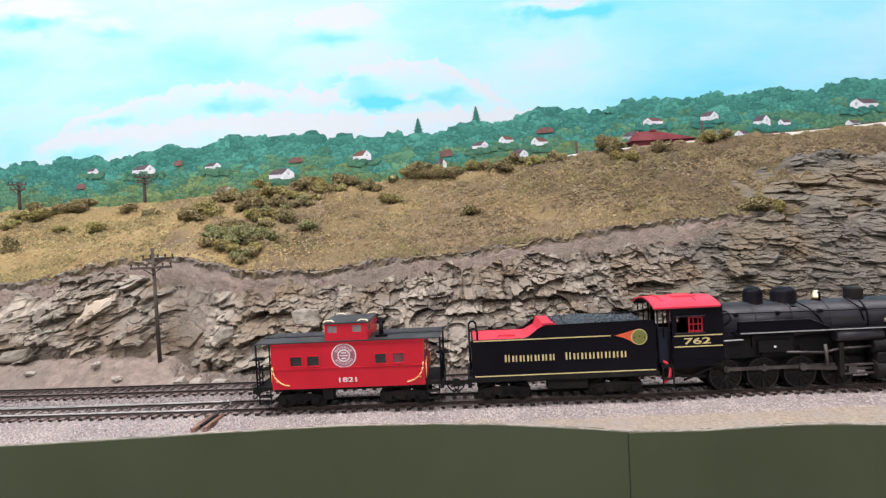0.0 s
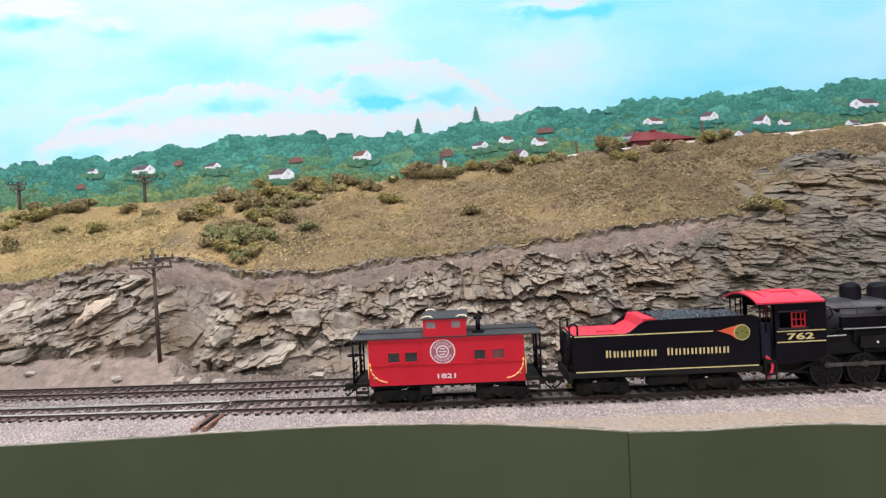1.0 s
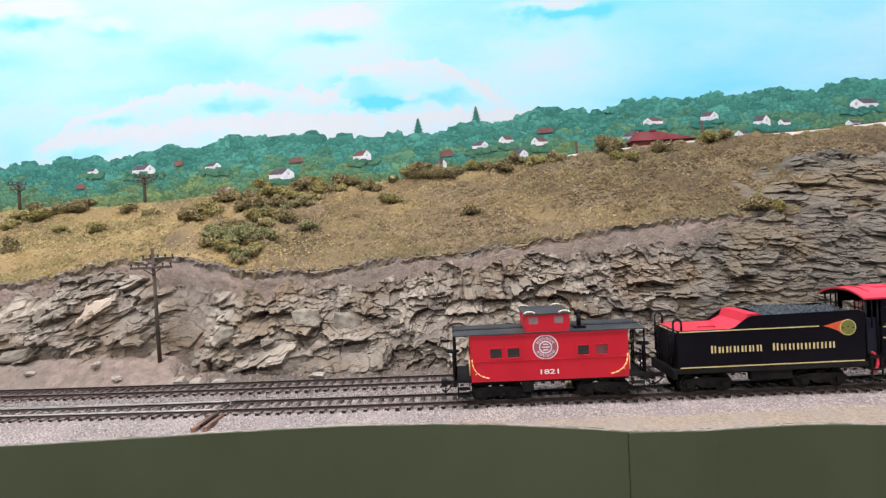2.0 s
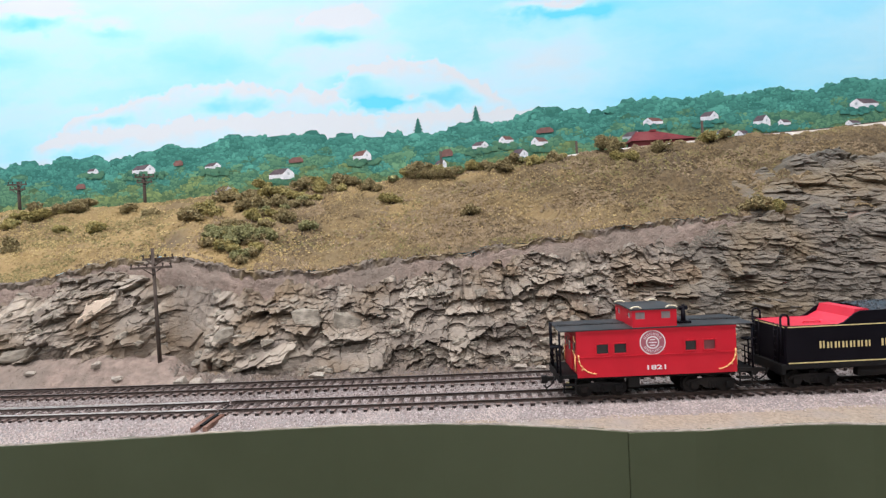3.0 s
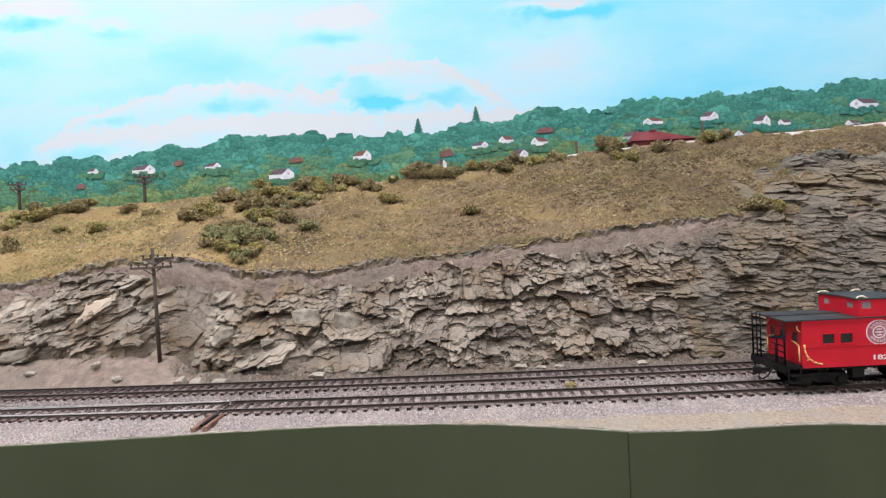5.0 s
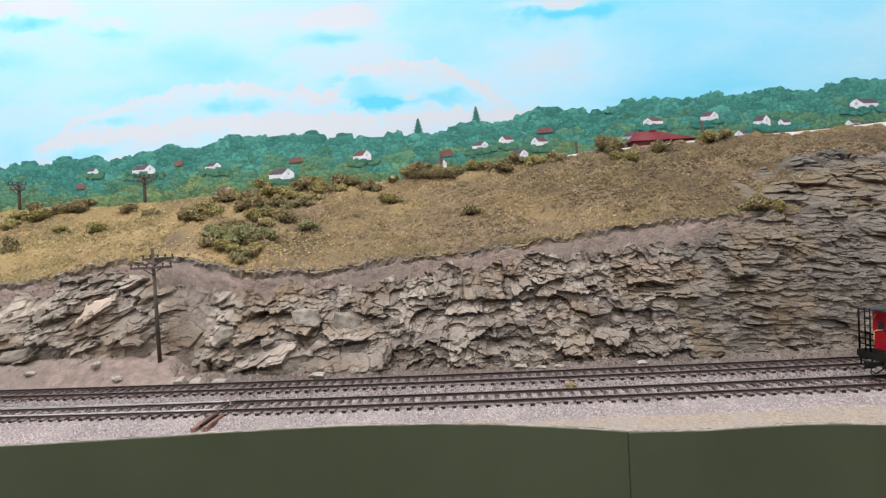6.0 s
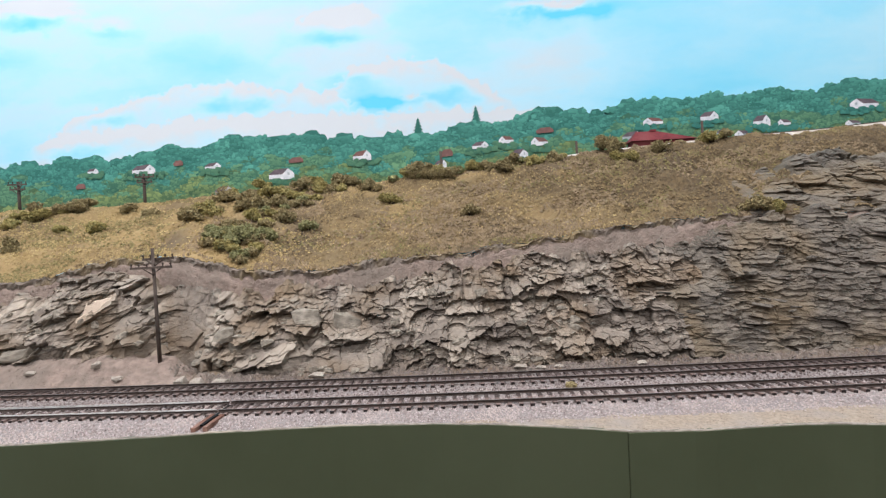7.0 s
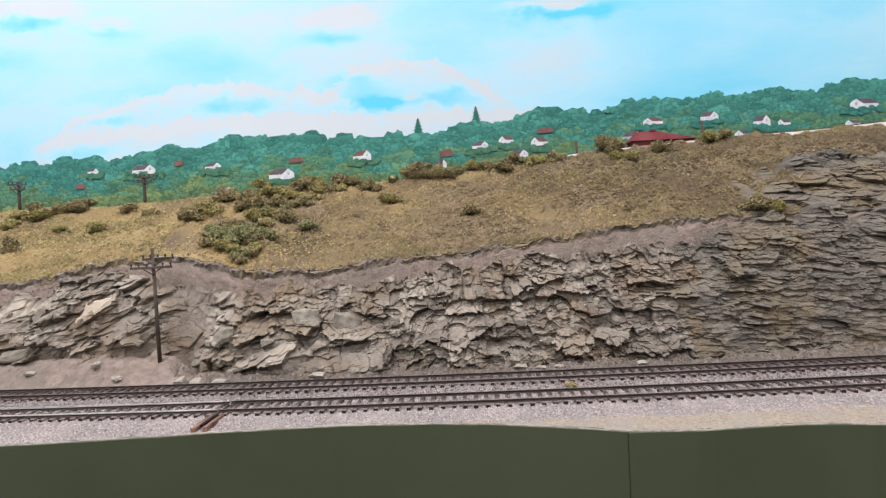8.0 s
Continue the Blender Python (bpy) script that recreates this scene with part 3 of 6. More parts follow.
# trees painted as flat dabs, laid from far to near
tree_line = interp([(-1.034, 0.2419), (-0.7137, 0.2433), (-0.6226, 0.2444), (-0.5333, 0.2478), (-0.4436, 0.2565), (-0.3548, 0.2617), (-0.3111, 0.2659), (-0.2326, 0.2657), (-0.1472, 0.2563), (-0.06134, 0.2563), (0.0405, 0.2680), (0.09951, 0.2745), (0.1581, 0.2776), (0.2075, 0.2729), (0.249, 0.2845), (0.3229, 0.2866), (0.4039, 0.2849), (0.4446, 0.2905), (0.5251, 0.2855), (0.5648, 0.2936), (0.8875, 0.2937)])
M_WOODS = [mat("painted_far_trees", (0.033, 0.145, 0.125), (0.024, 0.112, 0.098), 700, rough=0.85, spec=0.1, tint=(0.105, 0.36, 0.29)),
           mat("painted_mid_trees", (0.036, 0.128, 0.098), (0.025, 0.096, 0.075), 700, rough=0.85, spec=0.1, tint=(0.165, 0.34, 0.19)),
           mat("painted_near_trees", (0.046, 0.112, 0.072), (0.032, 0.085, 0.055), 700, rough=0.85, spec=0.1, tint=(0.24, 0.33, 0.135))]


def build_woods():
    rng = random.Random(4)
    verts, faces, idx, tone = [], [], [], []

    def dab(x, y, z, rx, rz, m, t, n=11):
        base = len(verts)
        ph = rng.random() * 50
        for i in range(n):
            a = 2 * math.pi * i / n
            r = 1 + 0.25 * noise.noise(Vector((math.cos(a) * 2 + ph, math.sin(a) * 2, ph))) + rng.uniform(-0.16, 0.16)
            verts.append((x + rx * r * math.cos(a), y, z + rz * r * math.sin(a)))
            tone.append(min(1.0, max(0.0, t + 0.12 * math.sin(a))))
        faces.append(tuple(range(base, base + n)))
        idx.append(m)

    rows = 13
    for r in range(rows):
        x = -0.95 + rng.random() * 0.01
        while x < 0.95:
            depth = r / (rows - 1)
            top = float(tree_line(x))
            rad = rng.uniform(0.006, 0.015) * (1.0 if r else 1.2)
            z = top - (0.0125 if r == 0 else 0.016) - depth * 0.092 + rng.uniform(-0.005, 0.004)
            y = BACK_Y - 0.0004 - 0.00010 * r
            near = depth + rng.uniform(-0.2, 0.2)
            m = 0 if near < 0.32 else 1 if near < 0.56 else 2
            lift = rng.uniform(-0.20, 0.20) + (0.28 if rng.random() < 0.12 else 0)
            tree_y = y - rng.random() * 0.00006
            dab(x, tree_y, z, rad * 1.3, rad, m, 0.16 + 0.7 * lift, 18)
            for q in range(34):
                a, d = rng.uniform(0, 6.28), rad * math.sqrt(rng.random()) * 1.02
                dz = d * 0.85 * math.sin(a)
                dab(x + 1.25 * d * math.cos(a), tree_y - 0.00003 - 0.0000015 * q - rng.random() * 0.0000014, z + 0.08 * rad + dz, rad * rng.uniform(0.10, 0.30), rad * rng.uniform(0.08, 0.22), m,
                    0.33 + lift + 0.36 * dz / rad + rng.uniform(-0.11, 0.11), 8)
            x += rad * rng.uniform(0.8, 1.5)
    me = bpy.data.meshes.new("painted_woods")
    me.from_pydata(verts, [], faces)
    for m in M_WOODS:
        me.materials.append(m)
    me.polygons.foreach_set("material_index", idx)
    me.attributes.new("tint", "FLOAT", "POINT").data.foreach_set("value", tone)
    me.update()
    ob = new("painted_woods", me)
    ob.parent = backdrop
    return tagged(ob, "dense blue-green painted treetops", kind="stuff")


build_woods()


# ---- train paints ----
M_RED = mat("caboose_red", (0.57, 0.012, 0.028), (0.51, 0.010, 0.024), 90, (0.53, 0.014, 0.028), 30, rough=0.42, spec=0.35, bump=0.02)
# red made paler and pinker: strong light from above is put into the colour
M_LIT_RED = mat("lit_red_paint", (0.66, 0.035, 0.065), (0.60, 0.03, 0.055), 90, rough=0.38, spec=0.4)
M_ROOFGREY = mat("charcoal_roof", (0.031, 0.029, 0.031), (0.021, 0.020, 0.022), 160, (0.060, 0.055, 0.054), 40, rough=0.6, bump=0.1, spec=0.4)
M_BLACK = mat("satin_black", (0.0060, 0.0050, 0.0082), (0.0042, 0.0036, 0.006), 120, (0.0082, 0.0070, 0.0105), 30, rough=0.48, spec=0.10)
M_GRIME = mat("grimy_black", (0.0085, 0.008, 0.0085), (0.0055, 0.0052, 0.0056), 260, (0.016, 0.0138, 0.0125), 50, rough=0.65, spec=0.2)
M_BOILER = mat("graphite_boiler", (0.027, 0.0245, 0.030), (0.018, 0.0165, 0.021), 130, (0.038, 0.034, 0.038), 25, rough=0.42, spec=0.35)
M_STEEL = mat("worn_steel", (0.125, 0.108, 0.107), (0.070, 0.060, 0.059), 200, rough=0.45, metal=0.4)
M_TYRE = mat("oily_tyre", (0.040, 0.037, 0.040), (0.020, 0.019, 0.020), 200, rough=0.3, metal=0.5)
M_GOLD = mat("gold_lettering", (0.68, 0.56, 0.27), (0.60, 0.48, 0.22), 300, rough=0.5)
M_CREAM = mat("cream_paint", (0.78, 0.70, 0.52), (0.70, 0.62, 0.45), 300, rough=0.5)
M_YELLOW = mat("yellow_orange_wire", (0.88, 0.50, 0.22), (0.80, 0.44, 0.18), 300, rough=0.5)
M_WHITE = mat("white_lettering", (0.80, 0.76, 0.76), (0.70, 0.66, 0.66), 300, rough=0.5)
M_MAROON = mat("faded_emblem_red", (0.42, 0.13, 0.16), (0.33, 0.09, 0.12), 300, rough=0.5)
M_DARKGLASS = mat("smoked_glazing", (0.035, 0.033, 0.032), (0.02, 0.02, 0.02), 60, rough=0.12, spec=0.6)
M_PALEGLASS = mat("dusty_glazing", (0.30, 0.25, 0.25), (0.20, 0.16, 0.16), 150, rough=0.25, spec=0.5)
M_COAL = mat("coal", (0.020, 0.021, 0.026), (0.009, 0.009, 0.011), 300, rough=0.4, spec=0.5, island=(0.045, 0.047, 0.055))
M_ORANGE = mat("orange_red_emblem", (0.72, 0.13, 0.05), (0.62, 0.10, 0.04), 200, rough=0.5)
M_OLIVE = mat("olive_emblem", (0.20, 0.20, 0.05), (0.15, 0.16, 0.04), 300, rough=0.5)
M_BRASS = mat("brass_bell", (0.75, 0.62, 0.40), (0.6, 0.5, 0.3), 200, rough=0.3, metal=0.6)


# ---- train helpers ----
def add_panel(bm, x0, x1, z0, z1, y0, y1, holes):
    """One slab in the x-z plane with rectangular openings (x0, x1, z0, z1) cut through it."""
    xs = sorted({x0, x1, *(h[0] for h in holes), *(h[1] for h in holes)})
    zs = sorted({z0, z1, *(h[2] for h in holes), *(h[3] for h in holes)})

    def solid(i, j):
        if not (0 <= i < len(xs) - 1 and 0 <= j < len(zs) - 1):
            return False
        cx, cz = (xs[i] + xs[i + 1]) / 2, (zs[j] + zs[j + 1]) / 2
        return not any(h[0] < cx < h[1] and h[2] < cz < h[3] for h in holes)

    grid = {(i, j, k): bm.verts.new((x, y, z)) for i, x in enumerate(xs) for j, z in enumerate(zs) for k, y in enumerate((y0, y1))}
    for i in range(len(xs) - 1):
        for j in range(len(zs) - 1):
            if not solid(i, j):
                continue
            for k in (0, 1):
                bm.faces.new([grid[p] for p in ((i, j, k), (i + 1, j, k), (i + 1, j + 1, k), (i, j + 1, k))])
            for di, dj, p, q in ((-1, 0, (i, j), (i, j + 1)), (1, 0, (i + 1, j), (i + 1, j + 1)), (0, -1, (i, j), (i + 1, j)), (0, 1, (i, j + 1), (i + 1, j + 1))):
                if not solid(i + di, j + dj):
                    bm.faces.new([grid[(*p, 0)], grid[(*q, 0)], grid[(*q, 1)], grid[(*p, 1)]])
    return bm


def add_arch(bm, x0, x1, half, z, crown, thick, n=14, power=2.0):
    """A curved roof along x."""
    loop = []
    for i in range(n + 1):
        y = -half + 2 * half * i / n
        loop.append((y, z + crown * (1 - abs(y / half) ** power)))
    outer = loop + [(y, zz - thick) for y, zz in loop[::-1]]
    return add_loft(bm, [[(x, y, zz) for y, zz in outer] for x in (x0, x1)], smooth=False)


def add_disc(bm, x, z, r0, r1, y0, y1, n=32, index=0):
    """A flat ring or disc on the side wall, facing the aisle."""
    for i in range(n):
        a, b = 2 * math.pi * i / n, 2 * math.pi * (i + 1) / n
        pts = [(x + r * math.cos(t), z + r * math.sin(t)) for r, t in ((r1, a), (r1, b))]
        pts += [(x + r0 * math.cos(t), z + r0 * math.sin(t)) for t in (b, a)] if r0 > 0 else [(x, z)]
        add_prism(bm, pts, y0, y1, index)
    bmesh.ops.remove_doubles(bm, verts=bm.verts, dist=1e-6)
    return bm


def text_part(body, parent, material, x0, x1, z0, z1, y, name="number"):
    cu = bpy.data.curves.new("lettering", "FONT")
    cu.body, cu.align_x, cu.extrude, cu.offset = body, "CENTER", 0.03, 0.018
    tmp = bpy.data.objects.new("lettering", cu)
    me = bpy.data.meshes.new_from_object(tmp)
    bpy.data.objects.remove(tmp)
    co = np.zeros(len(me.vertices) * 3)
    me.vertices.foreach_get("co", co)
    co = co.reshape(-1, 3)
    lo, hi = co.min(0), co.max(0)
    out = np.stack([x0 + (co[:, 0] - lo[0]) / (hi[0] - lo[0]) * (x1 - x0), np.full(len(co), y) - co[:, 2] * 0.003, z0 + (co[:, 1] - lo[1]) / (hi[1] - lo[1]) * (z1 - z0)], 1)
    me.vertices.foreach_set("co", out.ravel())
    me.materials.clear()
    me.materials.append(material)
    ob = new(name, me)
    ob.parent = parent
    return ob


SPINNING = []  # (part, x, y, z, radius)


def wheelset(parent, x, radius, gauge=0.0080, material=None, spokes=0, name="wheelset"):
    """Two flanged wheels on an axle, about its own centre."""
    bm = bmesh.new()
    add_rod(bm, (0, -gauge, 0), (0, gauge, 0), 0.0010, n=8)
    for s in (-1, 1):
        y = s * gauge
        add_rod(bm, (0, y - s * 0.0004, 0), (0, y + s * 0.0018, 0), radius, n=28)
        add_rod(bm, (0, y - s * 0.0009, 0), (0, y - s * 0.0004, 0), radius + 0.0006, n=28)
        if spokes:
            add_rod(bm, (0, y + s * 0.0018, 0), (0, y + s * 0.0024, 0), radius * 0.26, n=12)
            for i in range(spokes):
                a = 2 * math.pi * i / spokes
                add_rod(bm, (0, y + s * 0.0020, 0), (0.88 * radius * math.cos(a), y + s * 0.0020, 0.88 * radius * math.sin(a)), 0.0006, n=5)
        else:
            add_rod(bm, (0, y + s * 0.0018, 0), (0, y + s * 0.0022, 0), radius * 0.38, n=12)
    ob = part(name, bm, material or M_GRIME, parent)
    ob.matrix_basis = pose(x, 0, radius)
    SPINNING.append((ob, x, radius))
    return ob


def truck(parent, x, wheelbase=0.0195, radius=0.0049):
    bm = bmesh.new()
    for s in (-1, 1):
        y = s * 0.0118
        outline = [(-0.0145, 0.0062), (-0.0125, 0.0078), (-0.005, 0.0086), (0.005, 0.0086), (0.0125, 0.0078), (0.0145, 0.0062), (0.0125, 0.0050), (0.0065, 0.0052), (0.003, 0.0030), (-0.003, 0.0030), (-0.0065, 0.0052), (-0.0125, 0.0050)]
        add_prism(bm, [(x + px, z) for px, z in outline], y - 0.0006, y + 0.0006)
        for e in (-1, 1):
            add_box(bm, x + e * wheelbase / 2 - 0.0021, x + e * wheelbase / 2 + 0.0021, min(y - 0.0004, y + s * 0.0016), max(y - 0.0004, y + s * 0.0016), 0.0030, 0.0068, 0.0004)
        for k in (-0.0016, 0, 0.0016):
            add_rod(bm, (x + k, y, 0.0036), (x + k, y, 0.0074), 0.0009, n=8)
    add_box(bm, x - 0.0024, x + 0.0024, -0.0115, 0.0115, 0.0072, 0.0100)
    t = part("truck", bm, M_GRIME, parent, "black sprung side-frame truck")
    for e in (-1, 1):
        wheelset(t, x + e * wheelbase / 2, radius)
    return t


def coupler(parent, x, s):
    bm = bmesh.new()
    add_box(bm, min(x, x + s * 0.006), max(x, x + s * 0.006), -0.0012, 0.0012, 0.0078, 0.0100)
    add_box(bm, min(x + s * 0.005, x + s * 0.0085), max(x + s * 0.005, x + s * 0.0085), -0.0022, 0.0016, 0.0068, 0.0108, 0.0004)
    add_pipe(bm, [(x + s * 0.006, -0.001, 0.007), (x + s * 0.0066, -0.0015, 0.004), (x + s * 0.005, -0.003, 0.002)], 0.0003)
    add_pipe(bm, [(x + s * 0.001, -0.006, 0.0115), (x + s * 0.0035, -0.006, 0.007), (x + s * 0.0065, -0.005, 0.0045), (x + s * 0.008, -0.004, 0.006)], 0.00045)
    return part("coupler", bm, M_GRIME, parent, "knuckle coupler with hanging air hose")


# ---- caboose ----
def build_caboose():
    ob = thing("caboose", "bright red wooden caboose with black roof, cupola and round emblem", "caboose")
    side = 0.0168
    wins = [(-0.0326, -0.0262, 0.0262, 0.0316), (-0.0229, -0.0163, 0.0262, 0.0316), (0.0160, 0.0220, 0.0262, 0.0316), (0.0261, 0.0323, 0.0262, 0.0316)]
    for s in (-1, 1):
        y0, y1 = sorted((s * side, s * (side - 0.0012)))
        wall = part("side_wall", add_panel(bmesh.new(), -0.0437, 0.0437, 0.0128, 0.0400, y0, y1, wins), M_RED, ob, "red board-sided body wall")
        part("belt_rail", add_box(bmesh.new(), -0.0439, 0.0439, *sorted((s * side, s * (side + 0.0003))), 0.0243, 0.0247), M_RED, wall)
        part("letter_board", add_box(bmesh.new(), -0.0439, 0.0439, *sorted((s * side, s * (side + 0.0004))), 0.0384, 0.0396), M_RED, wall)
        part("end_wall", add_box(bmesh.new(), min(s * 0.0437, s * 0.0425), max(s * 0.0437, s * 0.0425), -side + 0.0012, side - 0.0012, 0.0128, 0.0397), M_RED, ob)
    part("floor_plate", add_box(bmesh.new(), -0.0425, 0.0425, -side + 0.0012, side - 0.0012, 0.0128, 0.0140), M_GRIME, ob)
    for k, w in enumerate(wins):
        for s in (-1, 1):
            bm = bmesh.new()
            y0, y1 = sorted((s * side, s * (side + 0.0003)))
            for a in ((w[0] - 0.0007, w[1] + 0.0007, w[3], w[3] + 0.0006), (w[0] - 0.0007, w[1] + 0.0007, w[2] - 0.0007, w[2]), (w[0] - 0.0006, w[0], w[2], w[3]), (w[1], w[1] + 0.0006, w[2], w[3])):
                add_box(bm, a[0], a[1], y0, y1, a[2], a[3])
            win = part("window", bm, M_RED, ob)
            bm = bmesh.new()
            y0, y1 = sorted((s * (side - 0.0009), s * (side - 0.0006)))
            add_box(bm, w[0], w[1], y0, y1, w[2], w[3])
            part("pane", bm, M_REFLECTIONGLASS if k == 3 else M_DARKGLASS, win)
    # roof with running boards
    bm = add_arch(bmesh.new(), -0.0530, 0.0532, 0.0174, 0.0402, 0.0004, 0.0006)
    roof = part("roof", bm, M_ROOFGREY, ob, "charcoal arched roof")
    for a, b in ((-0.0534, -0.0125), (0.0122, 0.0538)):
        bm = bmesh.new()
        for y in (-0.0026, 0.0004):
            add_box(bm, a, b, y, y + 0.0022, 0.0408, 0.0411)
        for x in np.arange(a + 0.003, b, 0.006):
            add_box(bm, x, x + 0.001, -0.003, 0.003, 0.0403, 0.0408)
        part("running_board", bm, M_ROOFGREY, roof)
    # cupola
    cw = [(-0.0104, -0.0052, 0.0449, 0.0488), (0.0038, 0.0087, 0.0449, 0.0488)]
    bm = bmesh.new()
    for s in (-1, 1):
        add_panel(bm, -0.0121, 0.0121, 0.0396, 0.0507, min(s * 0.0164, s * 0.0154), max(s * 0.0164, s * 0.0154), cw)
    for s in (-1, 1):
        x0, x1 = sorted((s * 0.0121, s * 0.0111))
        for y0, y1, z0, z1 in ((-0.0154, 0.0154, 0.0396, 0.0450), (-0.0154, 0.0154, 0.0480, 0.0506), (-0.0154, -0.0120, 0.0450, 0.0480), (-0.0070, 0.0070, 0.0450, 0.0480), (0.0120, 0.0154, 0.0450, 0.0480)):
            add_box(bm, x0, x1, y0, y1, z0, z1)
    cup = part("cupola", bm, M_RED, ob, "red square cupola with small windows")
    for x0, x1, z0, z1 in cw:
        for s in (-1, 1):
            y0, y1 = sorted((s * 0.0158, s * 0.0161))
            part("pane", add_box(bmesh.new(), x0, x1, y0, y1, z0, z1), M_PALEGLASS, cup)
    for s in (-1, 1):
        for y0 in (-0.0120, 0.0070):
            x0, x1 = sorted((s * 0.0115, s * 0.0117))
            part("pane", add_box(bmesh.new(), x0, x1, y0, y0 + 0.0050, 0.0450, 0.0480), M_PALEGLASS, cup)
    part("cupola_roof", add_arch(bmesh.new(), -0.0132, 0.0132, 0.0168, 0.0507, 0.0007, 0.0007), M_ROOFGREY, cup, "dark arched cupola roof")
    for s in (-1, 1):
        for e in (-1, 1):
            bm = add_pipe(bmesh.new(), [(e * 0.0128, s * 0.0160, 0.0508), (e * 0.0116, s * 0.0154, 0.0517), (e * 0.0084, s * 0.0148, 0.0518), (e * 0.0066, s * 0.0154, 0.0508)], 0.00048, n=6)
            part("roof_grab", bm, M_CREAM, cup, "cream roof grab iron")
    # smokejack
    bm = bmesh.new()
    add_box(bm, 0.0155, 0.0222, -0.0110, -0.0055, 0.0402, 0.0417)
    add_rod(bm, (0.0188, -0.0085, 0.0405), (0.0188, -0.0085, 0.0490), 0.0013, n=12)
    add_rod(bm, (0.0165, -0.0085, 0.0492), (0.0211, -0.0085, 0.0492), 0.0012, n=10)
    add_rod(bm, (0.0188, -0.0085, 0.0492), (0.0188, -0.0085, 0.0512), 0.0008, n=10)
    part("smokejack", bm, M_BLACK, ob, "black stove chimney with crosspiece")
    # end platforms
    for s in (-1, 1):
        x = lambda v: s * v
        bm = bmesh.new()
        x0, x1 = sorted((x(0.0437), x(0.0532)))
        add_box(bm, x0, x1, -0.0166, 0.0166, 0.0126, 0.0146)
        x0, x1 = sorted((x(0.0520), x(0.0540)))
        add_box(bm, x0, x1, -0.0166, 0.0166, 0.0104, 0.0146)
        plat = part("end_platform", bm, M_GRIME, ob, "black end platform")
        for e in (-1, 1):
            bm = bmesh.new()
            x0, x1 = sorted((x(0.0446), x(0.0518)))
            for z in (0.0045, 0.0085):
                y0, y1 = sorted((e * 0.0130, e * 0.0172))
                add_box(bm, x0, x1, y0, y1, z, z + 0.0008)
            for xx in (x0, x1 - 0.0006):
                y0, y1 = sorted((e * 0.0164, e * 0.0172))
                add_box(bm, xx, xx + 0.0006, y0, y1, 0.0045, 0.0126)
            part("step", bm, M_GRIME, plat)
        bars = [((x(0.0528), y, 0.0146), (x(0.0528), y, 0.0400), 0.00055) for y in (-0.0158, 0.0158)]
        bars += [((x(0.0528), y, 0.0146), (x(0.0528), y, 0.0255), 0.0004) for y in (-0.0075, 0.0075)]
        bars += [((x(0.0528), c, z), (x(0.0528), d, z), 0.00045) for z in (0.0185, 0.0220, 0.0255) for c, d in ((-0.0158, -0.0045), (0.0045, 0.0158))]
        for c, d, rad in bars:
            part("railing_bar", add_rod(bmesh.new(), c, d, rad, n=8), M_BLACK, ob, "black wire end railing")
        bm = bmesh.new()
        for y in (0.0062, 0.0102):
            add_rod(bm, (x(0.0534), y, 0.0146), (x(0.0534), y, 0.0415), 0.0004, n=6)
        for z in np.arange(0.018, 0.041, 0.0042):
            add_rod(bm, (x(0.0534), 0.0062, z), (x(0.0534), 0.0102, z), 0.00035, n=6)
        part("ladder", bm, M_BLACK, ob, "black roof ladder")
        bm = bmesh.new()
        add_rod(bm, (x(0.0536), -0.0100, 0.0110), (x(0.0536), -0.0100, 0.0300), 0.0005, n=8)
        for i in range(14):
            a, b = 2 * math.pi * i / 14, 2 * math.pi * (i + 1) / 14
            add_rod(bm, (x(0.0536) + 0.0034 * math.cos(a), -0.0100 + 0.0034 * math.sin(a), 0.0300), (x(0.0536) + 0.0034 * math.cos(b), -0.0100 + 0.0034 * math.sin(b), 0.0300), 0.00045, n=6)
        for i in range(4):
            a = math.pi * i / 4
            add_rod(bm, (x(0.0536) - 0.0034 * math.cos(a), -0.0100 - 0.0034 * math.sin(a), 0.0300), (x(0.0536) + 0.0034 * math.cos(a), -0.0100 + 0.0034 * math.sin(a), 0.0300), 0.0003, n=5)
        part("brake_wheel", bm, M_BLACK, ob, "black hand-brake wheel on a staff")
        bm = bmesh.new()
        x0, x1 = sorted((x(0.0437), x(0.0441)))
        add_box(bm, x0, x1, -0.0042, 0.0042, 0.0146, 0.0345)
        door = part("end_door", bm, M_RED, ob)
        x0, x1 = sorted((x(0.0441), x(0.0443)))
        part("door_window", add_box(bmesh.new(), x0, x1, -0.0026, 0.0026, 0.0262, 0.0320), M_DARKGLASS, door)
        for y0 in (-0.0125, 0.0085):
            part("end_window", add_box(bmesh.new(), *sorted((x(0.0437), x(0.0439))), y0, y0 + 0.0040, 0.0262, 0.0320), M_DARKGLASS, ob)
        # grab irons
        for e in (-1, 1):
            ys = e * (side + 0.0007)
            bm = add_pipe(bmesh.new(), [(x(0.0430), ys, 0.0262), (x(0.0428), ys, 0.0232), (x(0.0420), ys, 0.0205), (x(0.0404), ys, 0.0182), (x(0.0380), ys, 0.0163), (x(0.0355), ys, 0.0153), (x(0.0335), ys, 0.0150)], 0.00042, n=6)
            add_rod(bm, (x(0.0404), ys, 0.0182), (x(0.0413), e * side, 0.0172), 0.0004, n=6)
            part("grab_iron", bm, M_YELLOW, ob, "yellow-orange curved grab iron")
            bm = add_pipe(bmesh.new(), [(x(0.0443), e * 0.0085, 0.0272), (x(0.0444), e * 0.0130, 0.0262), (x(0.0444), e * 0.0150, 0.0250), (x(0.0444), e * 0.0152, 0.0165)], 0.00042, n=6)
            part("grab_iron", bm, M_YELLOW, ob, "yellow-orange curved grab iron")
